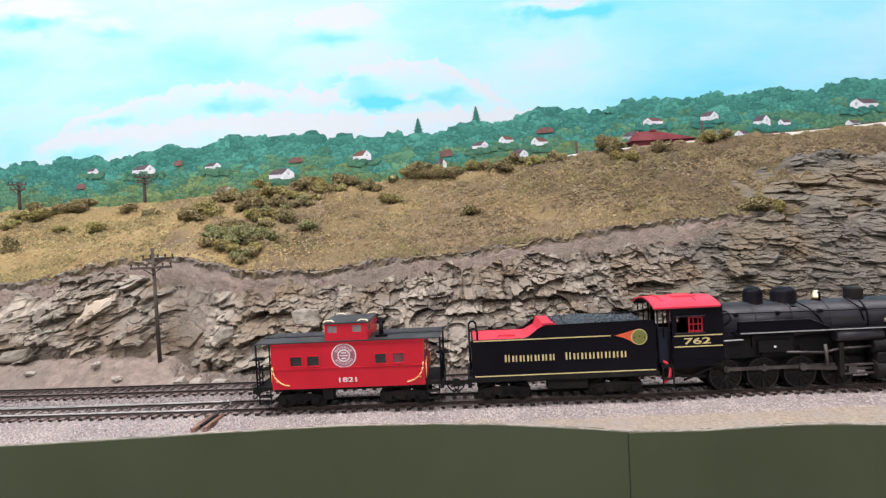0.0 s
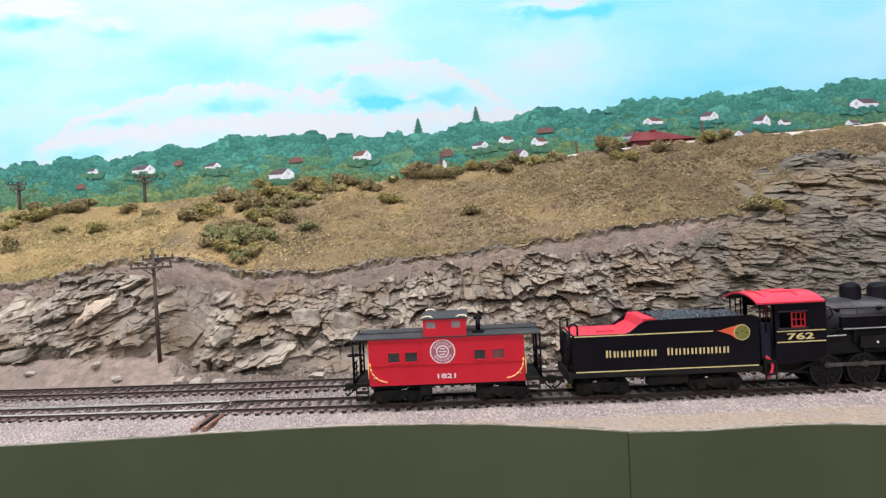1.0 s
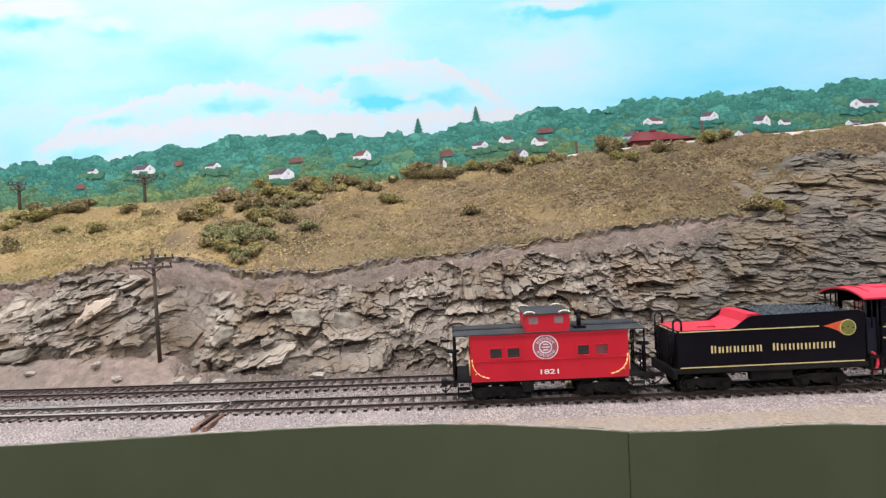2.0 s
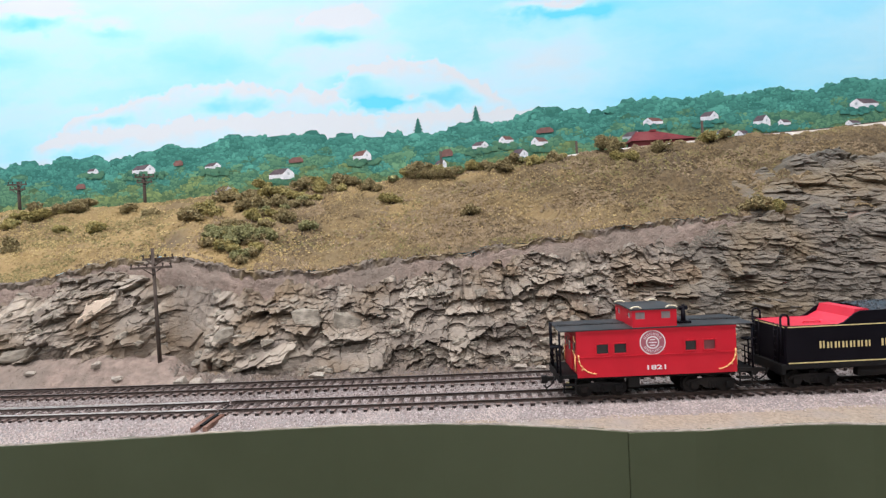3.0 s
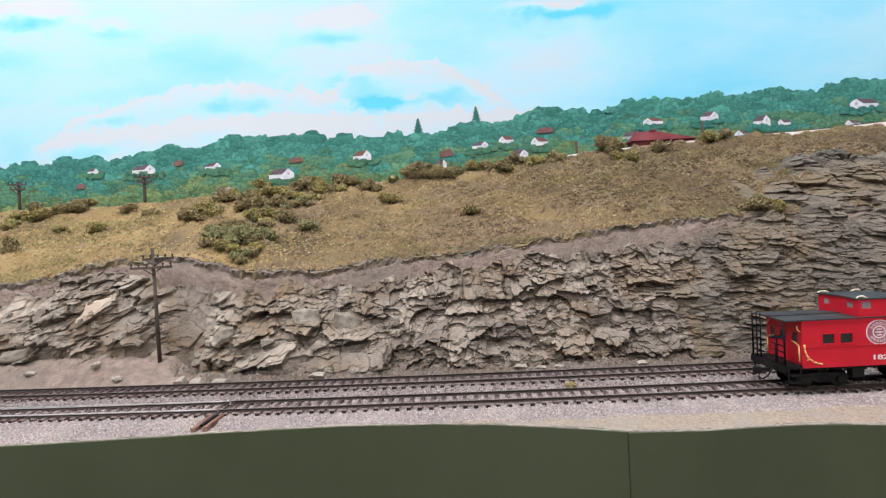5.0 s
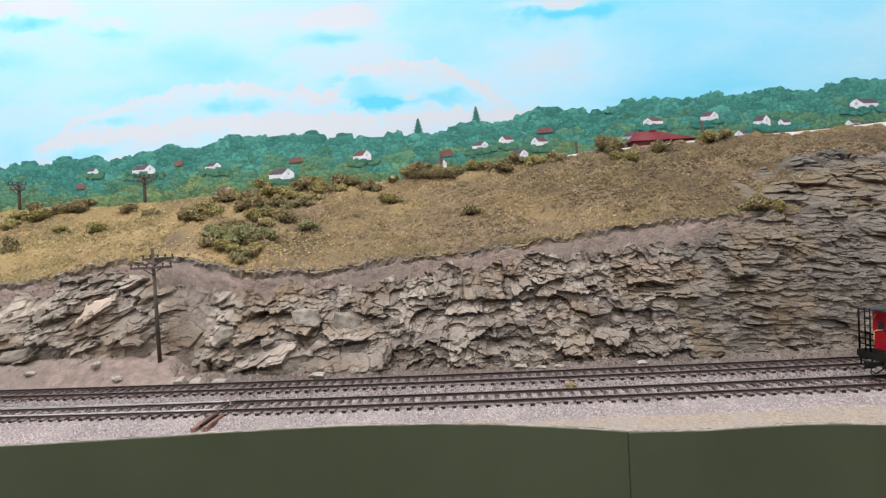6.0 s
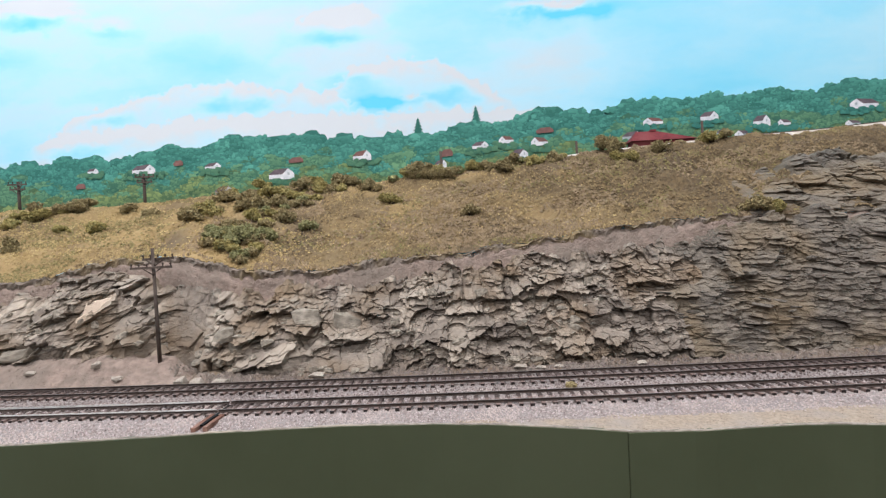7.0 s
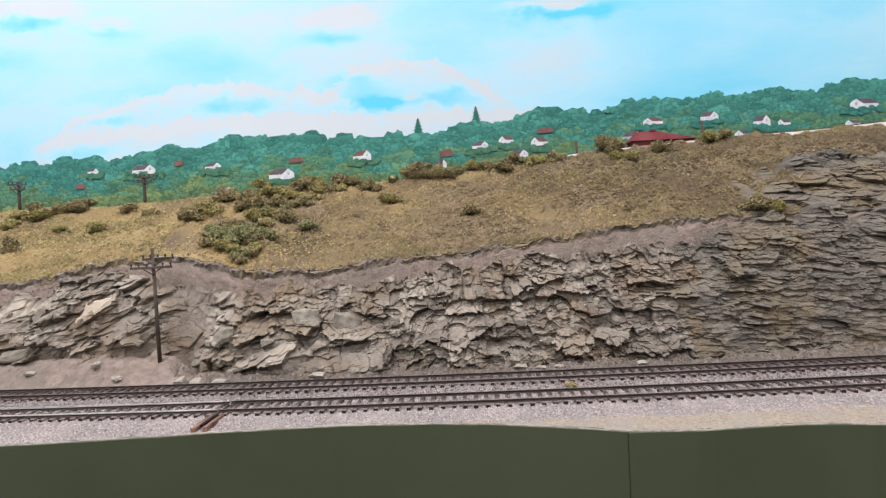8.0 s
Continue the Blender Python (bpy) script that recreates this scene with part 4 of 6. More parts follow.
            bm = add_pipe(bmesh.new(), [(x(0.0443), e * 0.0135, 0.0362), (x(0.0446), e * 0.0142, 0.0345), (x(0.0443), e * 0.0160, 0.0335)], 0.0004, n=6)
            part("grab_iron", bm, M_YELLOW, ob, "yellow-orange curved grab iron")
    # emblem and number
    for s in (-1, 1):
        ys = lambda d: sorted((s * side, s * (side + d)))
        emblem = part("emblem", add_disc(bmesh.new(), -0.0018, 0.0315, 0, 0.0071, *ys(0.00012)), M_WHITE, ob, "round white and red emblem")
        part("emblem_band", add_disc(bmesh.new(), -0.0018, 0.0315, 0.0037, 0.0065, *ys(0.0002)), M_MAROON, emblem)
        bm = bmesh.new()
        for i in range(16):
            a = 2 * math.pi * (i + 0.5) / 16
            if i in (0, 7, 8, 15):
                continue
            u, v = Vector((math.cos(a), math.sin(a))), Vector((-math.sin(a), math.cos(a)))
            for k in (-0.00055, 0.00030):
                pts = [Vector((-0.0018, 0.0315)) + u * r + v * w for r, w in ((0.0042, k), (0.0057, k), (0.0057, k + 0.0003), (0.0042, k + 0.0003))]
                add_prism(bm, [tuple(p) for p in pts], *ys(0.00026))
        part("emblem_bars", bm, M_WHITE, emblem)
        bm = add_disc(bmesh.new(), -0.0018, 0.0315, 0, 0.0029, *ys(0.0002))
        part("emblem_core", bm, M_MAROON, emblem)
        bm = bmesh.new()
        for z, w in ((0.0331, 0.0014), (0.0315, 0.0022), (0.0299, 0.0014)):
            add_box(bm, -0.0018 - w, -0.0018 + w, *ys(0.00027), z - 0.00035, z + 0.00035)
        part("emblem_bars", bm, M_WHITE, emblem)
    text_part("1821", ob, M_WHITE, -0.0052, 0.0050, 0.0160, 0.0187, -side - 0.0001)
    # underframe and trucks
    bm = bmesh.new()
    add_box(bm, -0.0430, 0.0430, -0.0090, 0.0090, 0.0100, 0.0127)
    add_box(bm, -0.0155, -0.0090, -0.0150, -0.0100, 0.0055, 0.0118, 0.0006)
    for y in (-0.0140, 0.0140):
        add_box(bm, -0.0437, 0.0437, y - 0.0008, y + 0.0008, 0.0112, 0.0128)
    part("underframe", bm, M_GRIME, ob, "black truss-rod underframe")
    for x in (-0.0300, 0.0315):
        truck(ob, x)
    coupler(ob, -0.0530, -1)
    coupler(ob, 0.0530, 1)
    for o in ob.children_recursive:
        if not o.name.startswith("wheelset"):
            o.data.transform(Matrix.Diagonal((1.028, 1, 1, 1)))
    return ob


# dark glazing whose red reflection is painted into the base colour
M_REFLECTIONGLASS = mat("glazing_with_red_reflection", (0.22, 0.07, 0.075), (0.16, 0.05, 0.055), 150, rough=0.2, spec=0.5)


# ---- tender ----
def build_tender():
    ob = thing("tender", "black steam engine tender with gold lining and red deck", "tender")
    side, L = 0.0168, 0.0523
    prof = [(-L, 0.0152), (L, 0.0152), (L, 0.0432), (0.0490, 0.0446), (-0.0100, 0.0440), (-0.0135, 0.0425), (-0.0195, 0.0380), (-0.0225, 0.0370), (-L, 0.0370)]
    for s in (-1, 1):
        part("side_sheet", add_prism(bmesh.new(), prof, *sorted((s * side, s * (side - 0.0009)))), M_BLACK, ob)
    part("end_sheet", add_box(bmesh.new(), -L - 0.0003, -L + 0.0008, -side + 0.0009, side - 0.0009, 0.0152, 0.0370), M_BLACK, ob)
    part("end_sheet", add_box(bmesh.new(), L - 0.0010, L, -side + 0.0009, side - 0.0009, 0.0152, 0.0330), M_BLACK, ob)
    for s in (-1, 1):
        y0, y1 = sorted((s * side, s * (side + 0.00018)))
        part("lining", add_box(bmesh.new(), -L + 0.0010, 0.0268, y0, y1, 0.0361, 0.0367), M_GOLD, ob, "thin gold line")
        part("lining", add_box(bmesh.new(), -L + 0.0010, L - 0.0008, y0, y1, 0.0157, 0.0163), M_GOLD, ob, "thin gold line")
    part("lining", add_box(bmesh.new(), -L - 0.0005, -L - 0.0003, -side + 0.001, side - 0.001, 0.0361, 0.0367), M_GOLD, ob, "thin gold line")
    part("water_deck", add_box(bmesh.new(), -L + 0.0008, -0.0060, -side + 0.0009, side - 0.0009, 0.0345, 0.0368), M_LIT_RED, ob, "bright red water deck")
    bm = add_prism(bmesh.new(), [(-0.0195, 0.0368), (-0.0130, 0.0400), (-0.0110, 0.0446), (-0.0050, 0.0447), (0.0035, 0.0420), (0.0035, 0.0368)], -side + 0.0030, side - 0.0012)
    part("bunker_slope", bm, M_LIT_RED, ob, "bright red sloping bunker plate")
    bm = add_pipe(bmesh.new(), [(-0.0365, -0.0075, 0.0368), (-0.0362, -0.0075, 0.0376), (-0.0270, -0.0075, 0.0376), (-0.0267, -0.0075, 0.0368)], 0.00045)
    part("hatch_handle", bm, M_LIT_RED, ob)
    for s in (-1, 1):
        bm = add_pipe(bmesh.new(), [(-L - 0.0012, s * 0.0140, 0.0200), (-L - 0.0012, s * 0.0140, 0.0415), (-L - 0.0002, s * 0.0140, 0.0432), (-L + 0.0022, s * 0.0140, 0.0432), (-L + 0.0034, s * 0.0140, 0.0415), (-L + 0.0034, s * 0.0140, 0.0368)], 0.0006, n=8)
        part("hand_rail", bm, M_BLACK, ob, "black hooped hand rail")
    # coal
    rng = random.Random(8)
    nx, ny = 40, 22
    vs = np.zeros((nx, ny, 3))
    for i in range(nx):
        for j in range(ny):
            x = -0.004 + 0.050 * i / (nx - 1)
            y = -0.0158 + 0.0316 * j / (ny - 1)
            t = i / (nx - 1)
            crown = 0.0428 + 0.0038 * (1 - (y / 0.0165) ** 2) * (0.55 + 0.45 * math.sin(math.pi * min(1, t * 1.1 + 0.15)))
            vs[i, j] = (x, y, crown + 0.0007 * fbm(x * 500, y * 500))
    heap = sheet("coal_heap", vs, nx, ny, [M_COAL])
    heap.parent = ob
    tagged(heap, "dull blue-black coal heap")
    verts, faces = [], []
    for k in range(420):
        i, j = rng.randrange(nx - 1), rng.randrange(1, ny - 1)
        c = Vector(vs[i, j]) + Vector((rng.uniform(-6e-4, 6e-4), rng.uniform(-6e-4, 6e-4), 0.0001))
        add_crumb(verts, faces, c, rng.uniform(0.0005, 0.0011), rng)
    lumps = mesh_ob("coal_lumps", verts, faces, M_COAL, heap)
    tagged(lumps, kind="stuff")
    # lettering bars: two words in gold
    bm = bmesh.new()
    for word0, word1, n in ((-0.0344, -0.0046, 7), (0.0002, 0.0360, 8)):
        w = (word1 - word0) / n
        for k in range(n):
            x = word0 + k * w
            y0, y1 = -side - 0.0002, -side
            h = 0.0279 if k == 0 else 0.0273
            add_box(bm, x + 0.0006, x + 0.0016, y0, y1, 0.0238, h)
            add_box(bm, x + w - 0.0017, x + w - 0.0009, y0, y1, 0.0238, h)
    part("lettering", bm, M_GOLD, ob, "gold lettering bars")
    # flame-tailed round emblem
    tail = [(0.0290, 0.0364), (0.0330, 0.0352), (0.0372, 0.0334), (0.0400, 0.0312), (0.0432, 0.0308), (0.0432, 0.0396), (0.0392, 0.0388), (0.0350, 0.0378), (0.0315, 0.0368)]
    em = part("emblem", add_prism(bmesh.new(), tail, -side - 0.00015, -side), M_ORANGE, ob, "orange-red flame with olive ball emblem")
    part("emblem_rim", add_disc(bmesh.new(), 0.0428, 0.0350, 0.0041, 0.0045, -side - 0.00018, -side, 26), M_GOLD, em)
    part("emblem_ball", add_disc(bmesh.new(), 0.0428, 0.0350, 0, 0.0041, -side - 0.00024, -side, 26), M_OLIVE, em)
    bm = bmesh.new()
    for k in range(3):
        add_disc(bm, 0.0400 + 0.0028 * k, 0.0348 + (0.0006 if k == 1 else 0), 0, 0.0004, -side - 0.00032, -side, 8)
    part("emblem_dots", bm, M_BLACK, em)
    # frame and trucks
    bm = bmesh.new()
    add_box(bm, -L - 0.0032, L + 0.0010, -0.0172, 0.0172, 0.0128, 0.0152)
    add_box(bm, -L - 0.0032, -L - 0.0010, -0.0172, 0.0172, 0.0098, 0.0128)
    add_box(bm, -L + 0.004, L - 0.004, -0.0085, 0.0085, 0.0098, 0.0128)
    add_box(bm, -0.010, 0.014, -0.0130, -0.0085, 0.0060, 0.0128, 0.001)
    part("underframe", bm, M_GRIME, ob, "black tender frame with tool boxes")
    bm = bmesh.new()
    for y in (-0.0095, 0.0095):
        for z in np.arange(0.018, 0.036, 0.004):
            add_rod(bm, (-L - 0.0014, y - 0.002, z), (-L - 0.0014, y + 0.002, z), 0.0003, n=6)
        for e in (-0.002, 0.002):
            add_rod(bm, (-L - 0.0014, y + e, 0.0152), (-L - 0.0014, y + e, 0.038), 0.0003, n=6)
    part("ladder", bm, M_BLACK, ob)
    for x in (-0.0345, 0.0305):
        truck(ob, x, 0.0200, 0.0050)
    coupler(ob, -L - 0.0030, -1)
    return ob


def add_crumb(verts, faces, c, r, rng):
    """A rough five-cornered grain."""
    b = len(verts)
    a0 = rng.random() * 6.28
    for k in range(3):
        a = a0 + k * 2.09 + rng.uniform(-0.4, 0.4)
        verts.append((c[0] + r * math.cos(a), c[1] + r * math.sin(a), c[2] - 0.35 * r + rng.uniform(-0.2, 0.2) * r))
    verts.append((c[0] + rng.uniform(-0.4, 0.4) * r, c[1] + rng.uniform(-0.4, 0.4) * r, c[2] + rng.uniform(0.4, 0.8) * r))
    faces.extend([(b, b + 1, b + 3), (b + 1, b + 2, b + 3), (b + 2, b, b + 3)])


# ---- locomotive: x runs from a point over the third axle ----
DRIVERS = [-0.0305, -0.0092, 0.0121, 0.0334]
DRIVER_R, CRANK = 0.0092, 0.0036
RODS = []


def build_locomotive():
    ob = thing("steam_locomotive", "black steam locomotive with red cab roof and gold lining", "locomotive")
    side = 0.0168
    # boiler
    bm = bmesh.new()
    loops = []
    for x, r, z in ((-0.0345, 0.0122, 0.0374), (0.006, 0.0121, 0.0375), (0.018, 0.0113, 0.0380), (0.070, 0.0110, 0.0381), (0.071, 0.0116, 0.0381), (0.1045, 0.0116, 0.0381), (0.1060, 0.0108, 0.0381), (0.1085, 0.0070, 0.0381)):
        loops.append([(x, r * math.cos(a), z + r * math.sin(a)) for a in np.linspace(0, 2 * math.pi, 40, endpoint=False)])
    boiler = part("boiler", add_loft(bm, loops), M_BOILER, ob, "graphite black boiler")
    for x in (-0.0330, -0.013, 0.0085, 0.0300, 0.0505, 0.0710):
        r, z = (0.0123, 0.0375) if x < 0.01 else (0.0115, 0.0381)
        bm = bmesh.new()
        loops = [[(xx, rr * math.cos(a), z + rr * math.sin(a)) for a in np.linspace(0, 2 * math.pi, 40, endpoint=False)] for xx, rr in ((x, r - 0.001), (x, r + 0.0001), (x + 0.0008, r + 0.0001), (x + 0.0008, r - 0.001))]
        part("boiler_band", add_loft(bm, loops), M_BLACK if x > 0.04 else M_BOILER, boiler)

    def dome(name, x, r, z0, z1, squash=1.0):
        loops = []
        for t, k in ((0, 1.35), (0.08, 1.12), (0.18, 1.0), (0.72, 1.0), (0.86, 0.9), (0.95, 0.68), (1.0, 0.3)):
            loops.append([(x + squash * r * k * math.cos(a), r * k * math.sin(a), z0 + (z1 - z0) * t) for a in np.linspace(0, 2 * math.pi, 26, endpoint=False)])
        return part(name, add_loft(bmesh.new(), loops), M_BLACK, ob)

    dome("steam_dome", -0.0078, 0.0053, 0.0465, 0.0584)
    dome("sand_dome", 0.0102, 0.0060, 0.0465, 0.0576, 1.2)
    loops = [[(0.0930 + r * math.cos(a), r * math.sin(a), z) for a in np.linspace(0, 2 * math.pi, 24, endpoint=False)] for z, r in ((0.049, 0.0055), (0.0505, 0.0040), (0.058, 0.0038), (0.0605, 0.0043), (0.0612, 0.0043), (0.0612, 0.0036), (0.052, 0.0034))]
    part("smokestack", add_loft(bmesh.new(), loops), M_BLACK, ob)
    bm = bmesh.new()
    add_loft(bm, [[(0.0295 + r * math.cos(a), r * math.sin(a), z) for a in np.linspace(0, 2 * math.pi, 16, endpoint=False)] for z, r in ((0.0500, 0.0030), (0.0510, 0.0024), (0.0534, 0.0018), (0.0546, 0.0010))])
    bell = part("bell", bm, M_BRASS, ob, "pale brass bell")
    bm = bmesh.new()
    for y in (-0.0032, 0.0032):
        add_rod(bm, (0.0295, y, 0.0475), (0.0295, y, 0.0535), 0.0005)
    add_rod(bm, (0.0295, -0.0032, 0.0535), (0.0295, 0.0032, 0.0535), 0.0005)
    part("bell_yoke", bm, M_BLACK, bell)
    part("sand_box", add_box(bmesh.new(), 0.0475, 0.0548, -0.0040, 0.0040, 0.0480, 0.0556, 0.0012), M_GRIME, ob, "dark brown box on the boiler top")
    bm = add_box(bmesh.new(), -0.0136, 0.0057, -0.0150, -0.0126, 0.0222, 0.0294, 0.0005)
    pump = part("reverse_box", bm, M_GRIME, ob, "black box under the running board")
    part("gauge", add_disc(bmesh.new(), -0.0044, 0.0255, 0, 0.0007, -0.0153, -0.0150, 12), M_WHITE, pump, "small white gauge")
    part("step_pipe", add_pipe(bmesh.new(), [(-0.0340, -0.0158, 0.0302), (-0.0225, -0.0158, 0.0304)], 0.0004, n=8), M_EDGE, ob)
    # pipes and hand rail along the boiler
    bm = add_pipe(bmesh.new(), [(-0.0330, -0.0125, 0.0445), (-0.0300, -0.0125, 0.0450), (0.10, -0.0120, 0.0432)], 0.00035)
    for x in (-0.024, 0.0, 0.024, 0.048, 0.072):
        add_rod(bm, (x, -0.0095, 0.0440), (x, -0.0128, 0.0442), 0.0010)
    part("hand_rail", bm, M_BLACK, ob, "black boiler hand rail")
    for pts in ([(0.0120, -0.0070, 0.0500), (0.0180, -0.0100, 0.0460), (0.0235, -0.0120, 0.0400), (0.0260, -0.0125, 0.0350)],
                [(0.0420, -0.0050, 0.0505), (0.0470, -0.0100, 0.0450), (0.0480, -0.0122, 0.0380)],
                [(-0.0340, -0.0115, 0.0475), (-0.0290, -0.0130, 0.0460), (-0.0275, -0.0130, 0.0420), (-0.0300, -0.0130, 0.0395), (-0.0340, -0.0125, 0.0390)]):
        part("pipe", add_pipe(bmesh.new(), pts, 0.00038, n=8), M_BLACK, ob)
    bm = bmesh.new()
    add_disc(bm, 0.0615, 0.0370, 0, 0.0016, -0.0128, -0.0112, 16)
    part("check_valve", bm, M_BRASS, ob, "small brass disc on the boiler")
    # running boards and side panel
    for s in (-1, 1):
        y0, y1 = sorted((s * 0.0095, s * 0.0160))
        rb = part("running_board", add_box(bmesh.new(), -0.0270, 0.0900, y0, y1, 0.0334, 0.0342), M_BLACK, ob)
        part("edge_strip", add_box(bmesh.new(), -0.0240, 0.0900, *sorted((s * 0.0160, s * 0.0162)), 0.0336, 0.0342), M_EDGE, rb, "thin grey edge line")
        pr = [(-0.0240, 0.0342), (0.0270, 0.0342), (0.0270, 0.0352), (0.0160, 0.0404), (-0.0240, 0.0404)]
        pan = part("side_panel", add_prism(bmesh.new(), pr, *sorted((s * 0.0146, s * 0.0128))), M_BLACK, ob)
        bm = add_pipe(bmesh.new(), [(-0.0240, s * 0.0148, 0.0404), (0.0160, s * 0.0148, 0.0404), (0.0272, s * 0.0148, 0.0352)], 0.0003)
        part("panel_bead", bm, M_BOILER, pan)
        bm = bmesh.new()
        add_rod(bm, (0.030, s * 0.0130, 0.0300), (0.056, s * 0.0130, 0.0300), 0.0034, n=18)
        part("air_tank", bm, M_BOILER, ob)
    # firebox and frame
    bm = bmesh.new()
    add_box(bm, -0.0340, 0.0060, -0.0110, 0.0110, 0.0190, 0.0390)
    add_box(bm, -0.0640, 0.0900, -0.0055, 0.0055, 0.0080, 0.0180)
    add_box(bm, -0.0160, 0.0080, -0.0128, 0.0128, 0.0250, 0.0335)
    add_box(bm, 0.0060, 0.0900, -0.0085, 0.0085, 0.0180, 0.0320)
    part("firebox", bm, M_GRIME, ob)
    # cab
    hole = (-0.0600, -0.0449, 0.0362, 0.0452)
    cab = part("cab", add_box(bmesh.new(), -0.0352, -0.0340, -side + 0.0008, side - 0.0008, 0.0200, 0.0512), M_BLACK, ob, "black engine cab")
    part("cab_floor", add_box(bmesh.new(), -0.0690, -0.0340, -side + 0.0008, side - 0.0008, 0.0165, 0.0185), M_GRIME, cab)
    for s in (-1, 1):
        ys = sorted((s * side, s * (side - 0.0008)))
        part("cab_side", add_panel(bmesh.new(), -0.0625, -0.0340, 0.0200, 0.0512, *ys, [hole]), M_BLACK, cab)
        part("cab_skirt", add_prism(bmesh.new(), [(-0.0625, 0.0160), (-0.050, 0.0160), (-0.0340, 0.0199), (-0.0625, 0.0199)], *ys), M_BLACK, cab)
    part("cab_roof", add_arch(bmesh.new(), -0.0730, -0.0352, 0.0180, 0.0512, 0.0044, 0.0009, 20, 2.2), M_LIT_RED, cab, "bright red arched cab roof")
    bm = add_arch(bmesh.new(), -0.0726, -0.0356, 0.0176, 0.0502, 0.0043, 0.0006, 20, 2.2)
    part("roof_lining", bm, M_GRIME, cab)
    for x0 in (-0.0660, -0.0470):
        part("roof_rib", add_arch(bmesh.new(), x0, x0 + 0.0008, 0.0120, 0.0542, 0.0020, 0.0008, 16, 2.2), M_LIT_RED, cab)
    part("roof_hatch", add_box(bmesh.new(), -0.0570, -0.0440, -0.0060, 0.0060, 0.0545, 0.0560, 0.0004), M_LIT_RED, cab)
    for s in (-1, 1):
        y0, y1 = sorted((s * (side - 0.0012), s * (side - 0.0008)))
        bm = bmesh.new()
        for x0, x1, z0, z1 in ((-0.0530, -0.0522, 0.0362, 0.0452), (-0.0457, -0.0449, 0.0362, 0.0452), (-0.0522, -0.0457, 0.0442, 0.0452), (-0.0522, -0.0457, 0.0362, 0.0372), (-0.0505, -0.0500, 0.0372, 0.0442), (-0.0478, -0.0473, 0.0372, 0.0442), (-0.0522, -0.0457, 0.0404, 0.0410)):
            add_box(bm, x0, x1, y0, y1, z0, z1)
        part("window_sash", bm, M_SASH, cab, "red window sash")
        bm = bmesh.new()
        y0, y1 = sorted((s * side, s * (side + 0.0005)))
        add_box(bm, -0.0608, -0.0441, y0, y1, 0.0452, 0.0458)
        add_box(bm, -0.0608, -0.0441, y0, y1, 0.0354, 0.0362)
        part("window_frame", bm, M_BOILER, cab)
        y0, y1 = sorted((s * side, s * (side + 0.00018)))
        for z in (0.0282, 0.0344):
            part("lining", add_box(bmesh.new(), -0.0618, -0.0345, y0, y1, z - 0.0003, z + 0.0003), M_GOLD, cab, "thin gold line")
        bm = bmesh.new()
        for x in (-0.0640, -0.0705):
            add_rod(bm, (x, s * 0.0160, 0.0185), (x, s * 0.0160, 0.0510), 0.0005)
        add_rod(bm, (-0.0672, s * 0.0160, 0.0340), (-0.0672, s * 0.0160, 0.0500), 0.0004)
        part("cab_hand_rail", bm, M_BLACK, cab)
        bm = bmesh.new()
        for z in (0.0050, 0.0100):
            add_box(bm, -0.0690, -0.0625, *sorted((s * 0.0140, s * 0.0172)), z, z + 0.0008)
        for x in (-0.0690, -0.0631):
            add_box(bm, x, x + 0.0006, *sorted((s * 0.0164, s * 0.0172)), 0.005, 0.0165)
        part("cab_step", bm, M_GRIME, cab)
        part("cab_curtain", add_box(bmesh.new(), -0.0700, -0.0632, *sorted((s * 0.0150, s * 0.0135)), 0.0190, 0.0395, 0.0006), M_CURTAIN, cab, "dark blue-black gangway sheet")
    text_part("762", cab, M_GOLD, -0.0562, -0.0412, 0.0295, 0.0331, -side - 0.0001)
    bm = bmesh.new()
    add_loft(bm, [[(x, 0.0095 * math.cos(a), 0.0370 + 0.0095 * math.sin(a)) for a in np.linspace(0, 2 * math.pi, 24, endpoint=False)] for x in (-0.0440, -0.0352)])
    part("backhead", bm, M_GRIME, cab)
    for s in (-1, 1):
        part("cab_seat", add_box(bmesh.new(), -0.0580, -0.0500, *sorted((s * 0.0085, s * 0.0140)), 0.0185, 0.0330, 0.0006), M_GRIME, cab)
    # red hose between the cab and the tender
    pts = [(-0.0690 + 0.0050 * math.sin(a), -0.0150, 0.0140 - 0.0062 * math.cos(a)) for a in np.linspace(0.2, 2.9, 22)]
    part("hose", add_pipe(bmesh.new(), pts, 0.0009, n=10), M_LIT_RED, ob, "red hose")
    for pts in ([(-0.0560, -0.0140, 0.0085), (-0.0380, -0.0145, 0.0160), (-0.0330, -0.0145, 0.0230)], [(-0.0640, -0.0140, 0.0145), (-0.0580, -0.0140, 0.0110), (-0.0440, -0.0140, 0.0100)]):
        part("injector_pipe", add_pipe(bmesh.new(), pts, 0.0007, n=8), M_GRIME, ob)
    bm = bmesh.new()
    add_box(bm, -0.0790, -0.0600, -0.0030, 0.0030, 0.0085, 0.0105)
    part("drawbar", bm, M_GRIME, ob)
    # cylinders, steam chests, crosshead guides
    for s in (-1, 1):
        bm = bmesh.new()
        add_rod(bm, (0.0505, s * 0.0132, 0.0100), (0.0700, s * 0.0132, 0.0100), 0.0052, n=24)
        add_box(bm, 0.0515, 0.0690, *sorted((s * 0.0085, s * 0.0172)), 0.0140, 0.0200, 0.0008)
        add_rod(bm, (0.0500, s * 0.0130, 0.0232), (0.0705, s * 0.0130, 0.0232), 0.0042, n=20)
        part("cylinder", bm, M_GRIME, ob, "black cylinder with steam chest")
        bm = bmesh.new()
        for z in (0.0078, 0.0128):
            add_box(bm, 0.0330, 0.0505, *sorted((s * 0.0140, s * 0.0152)), z, z + 0.0009)
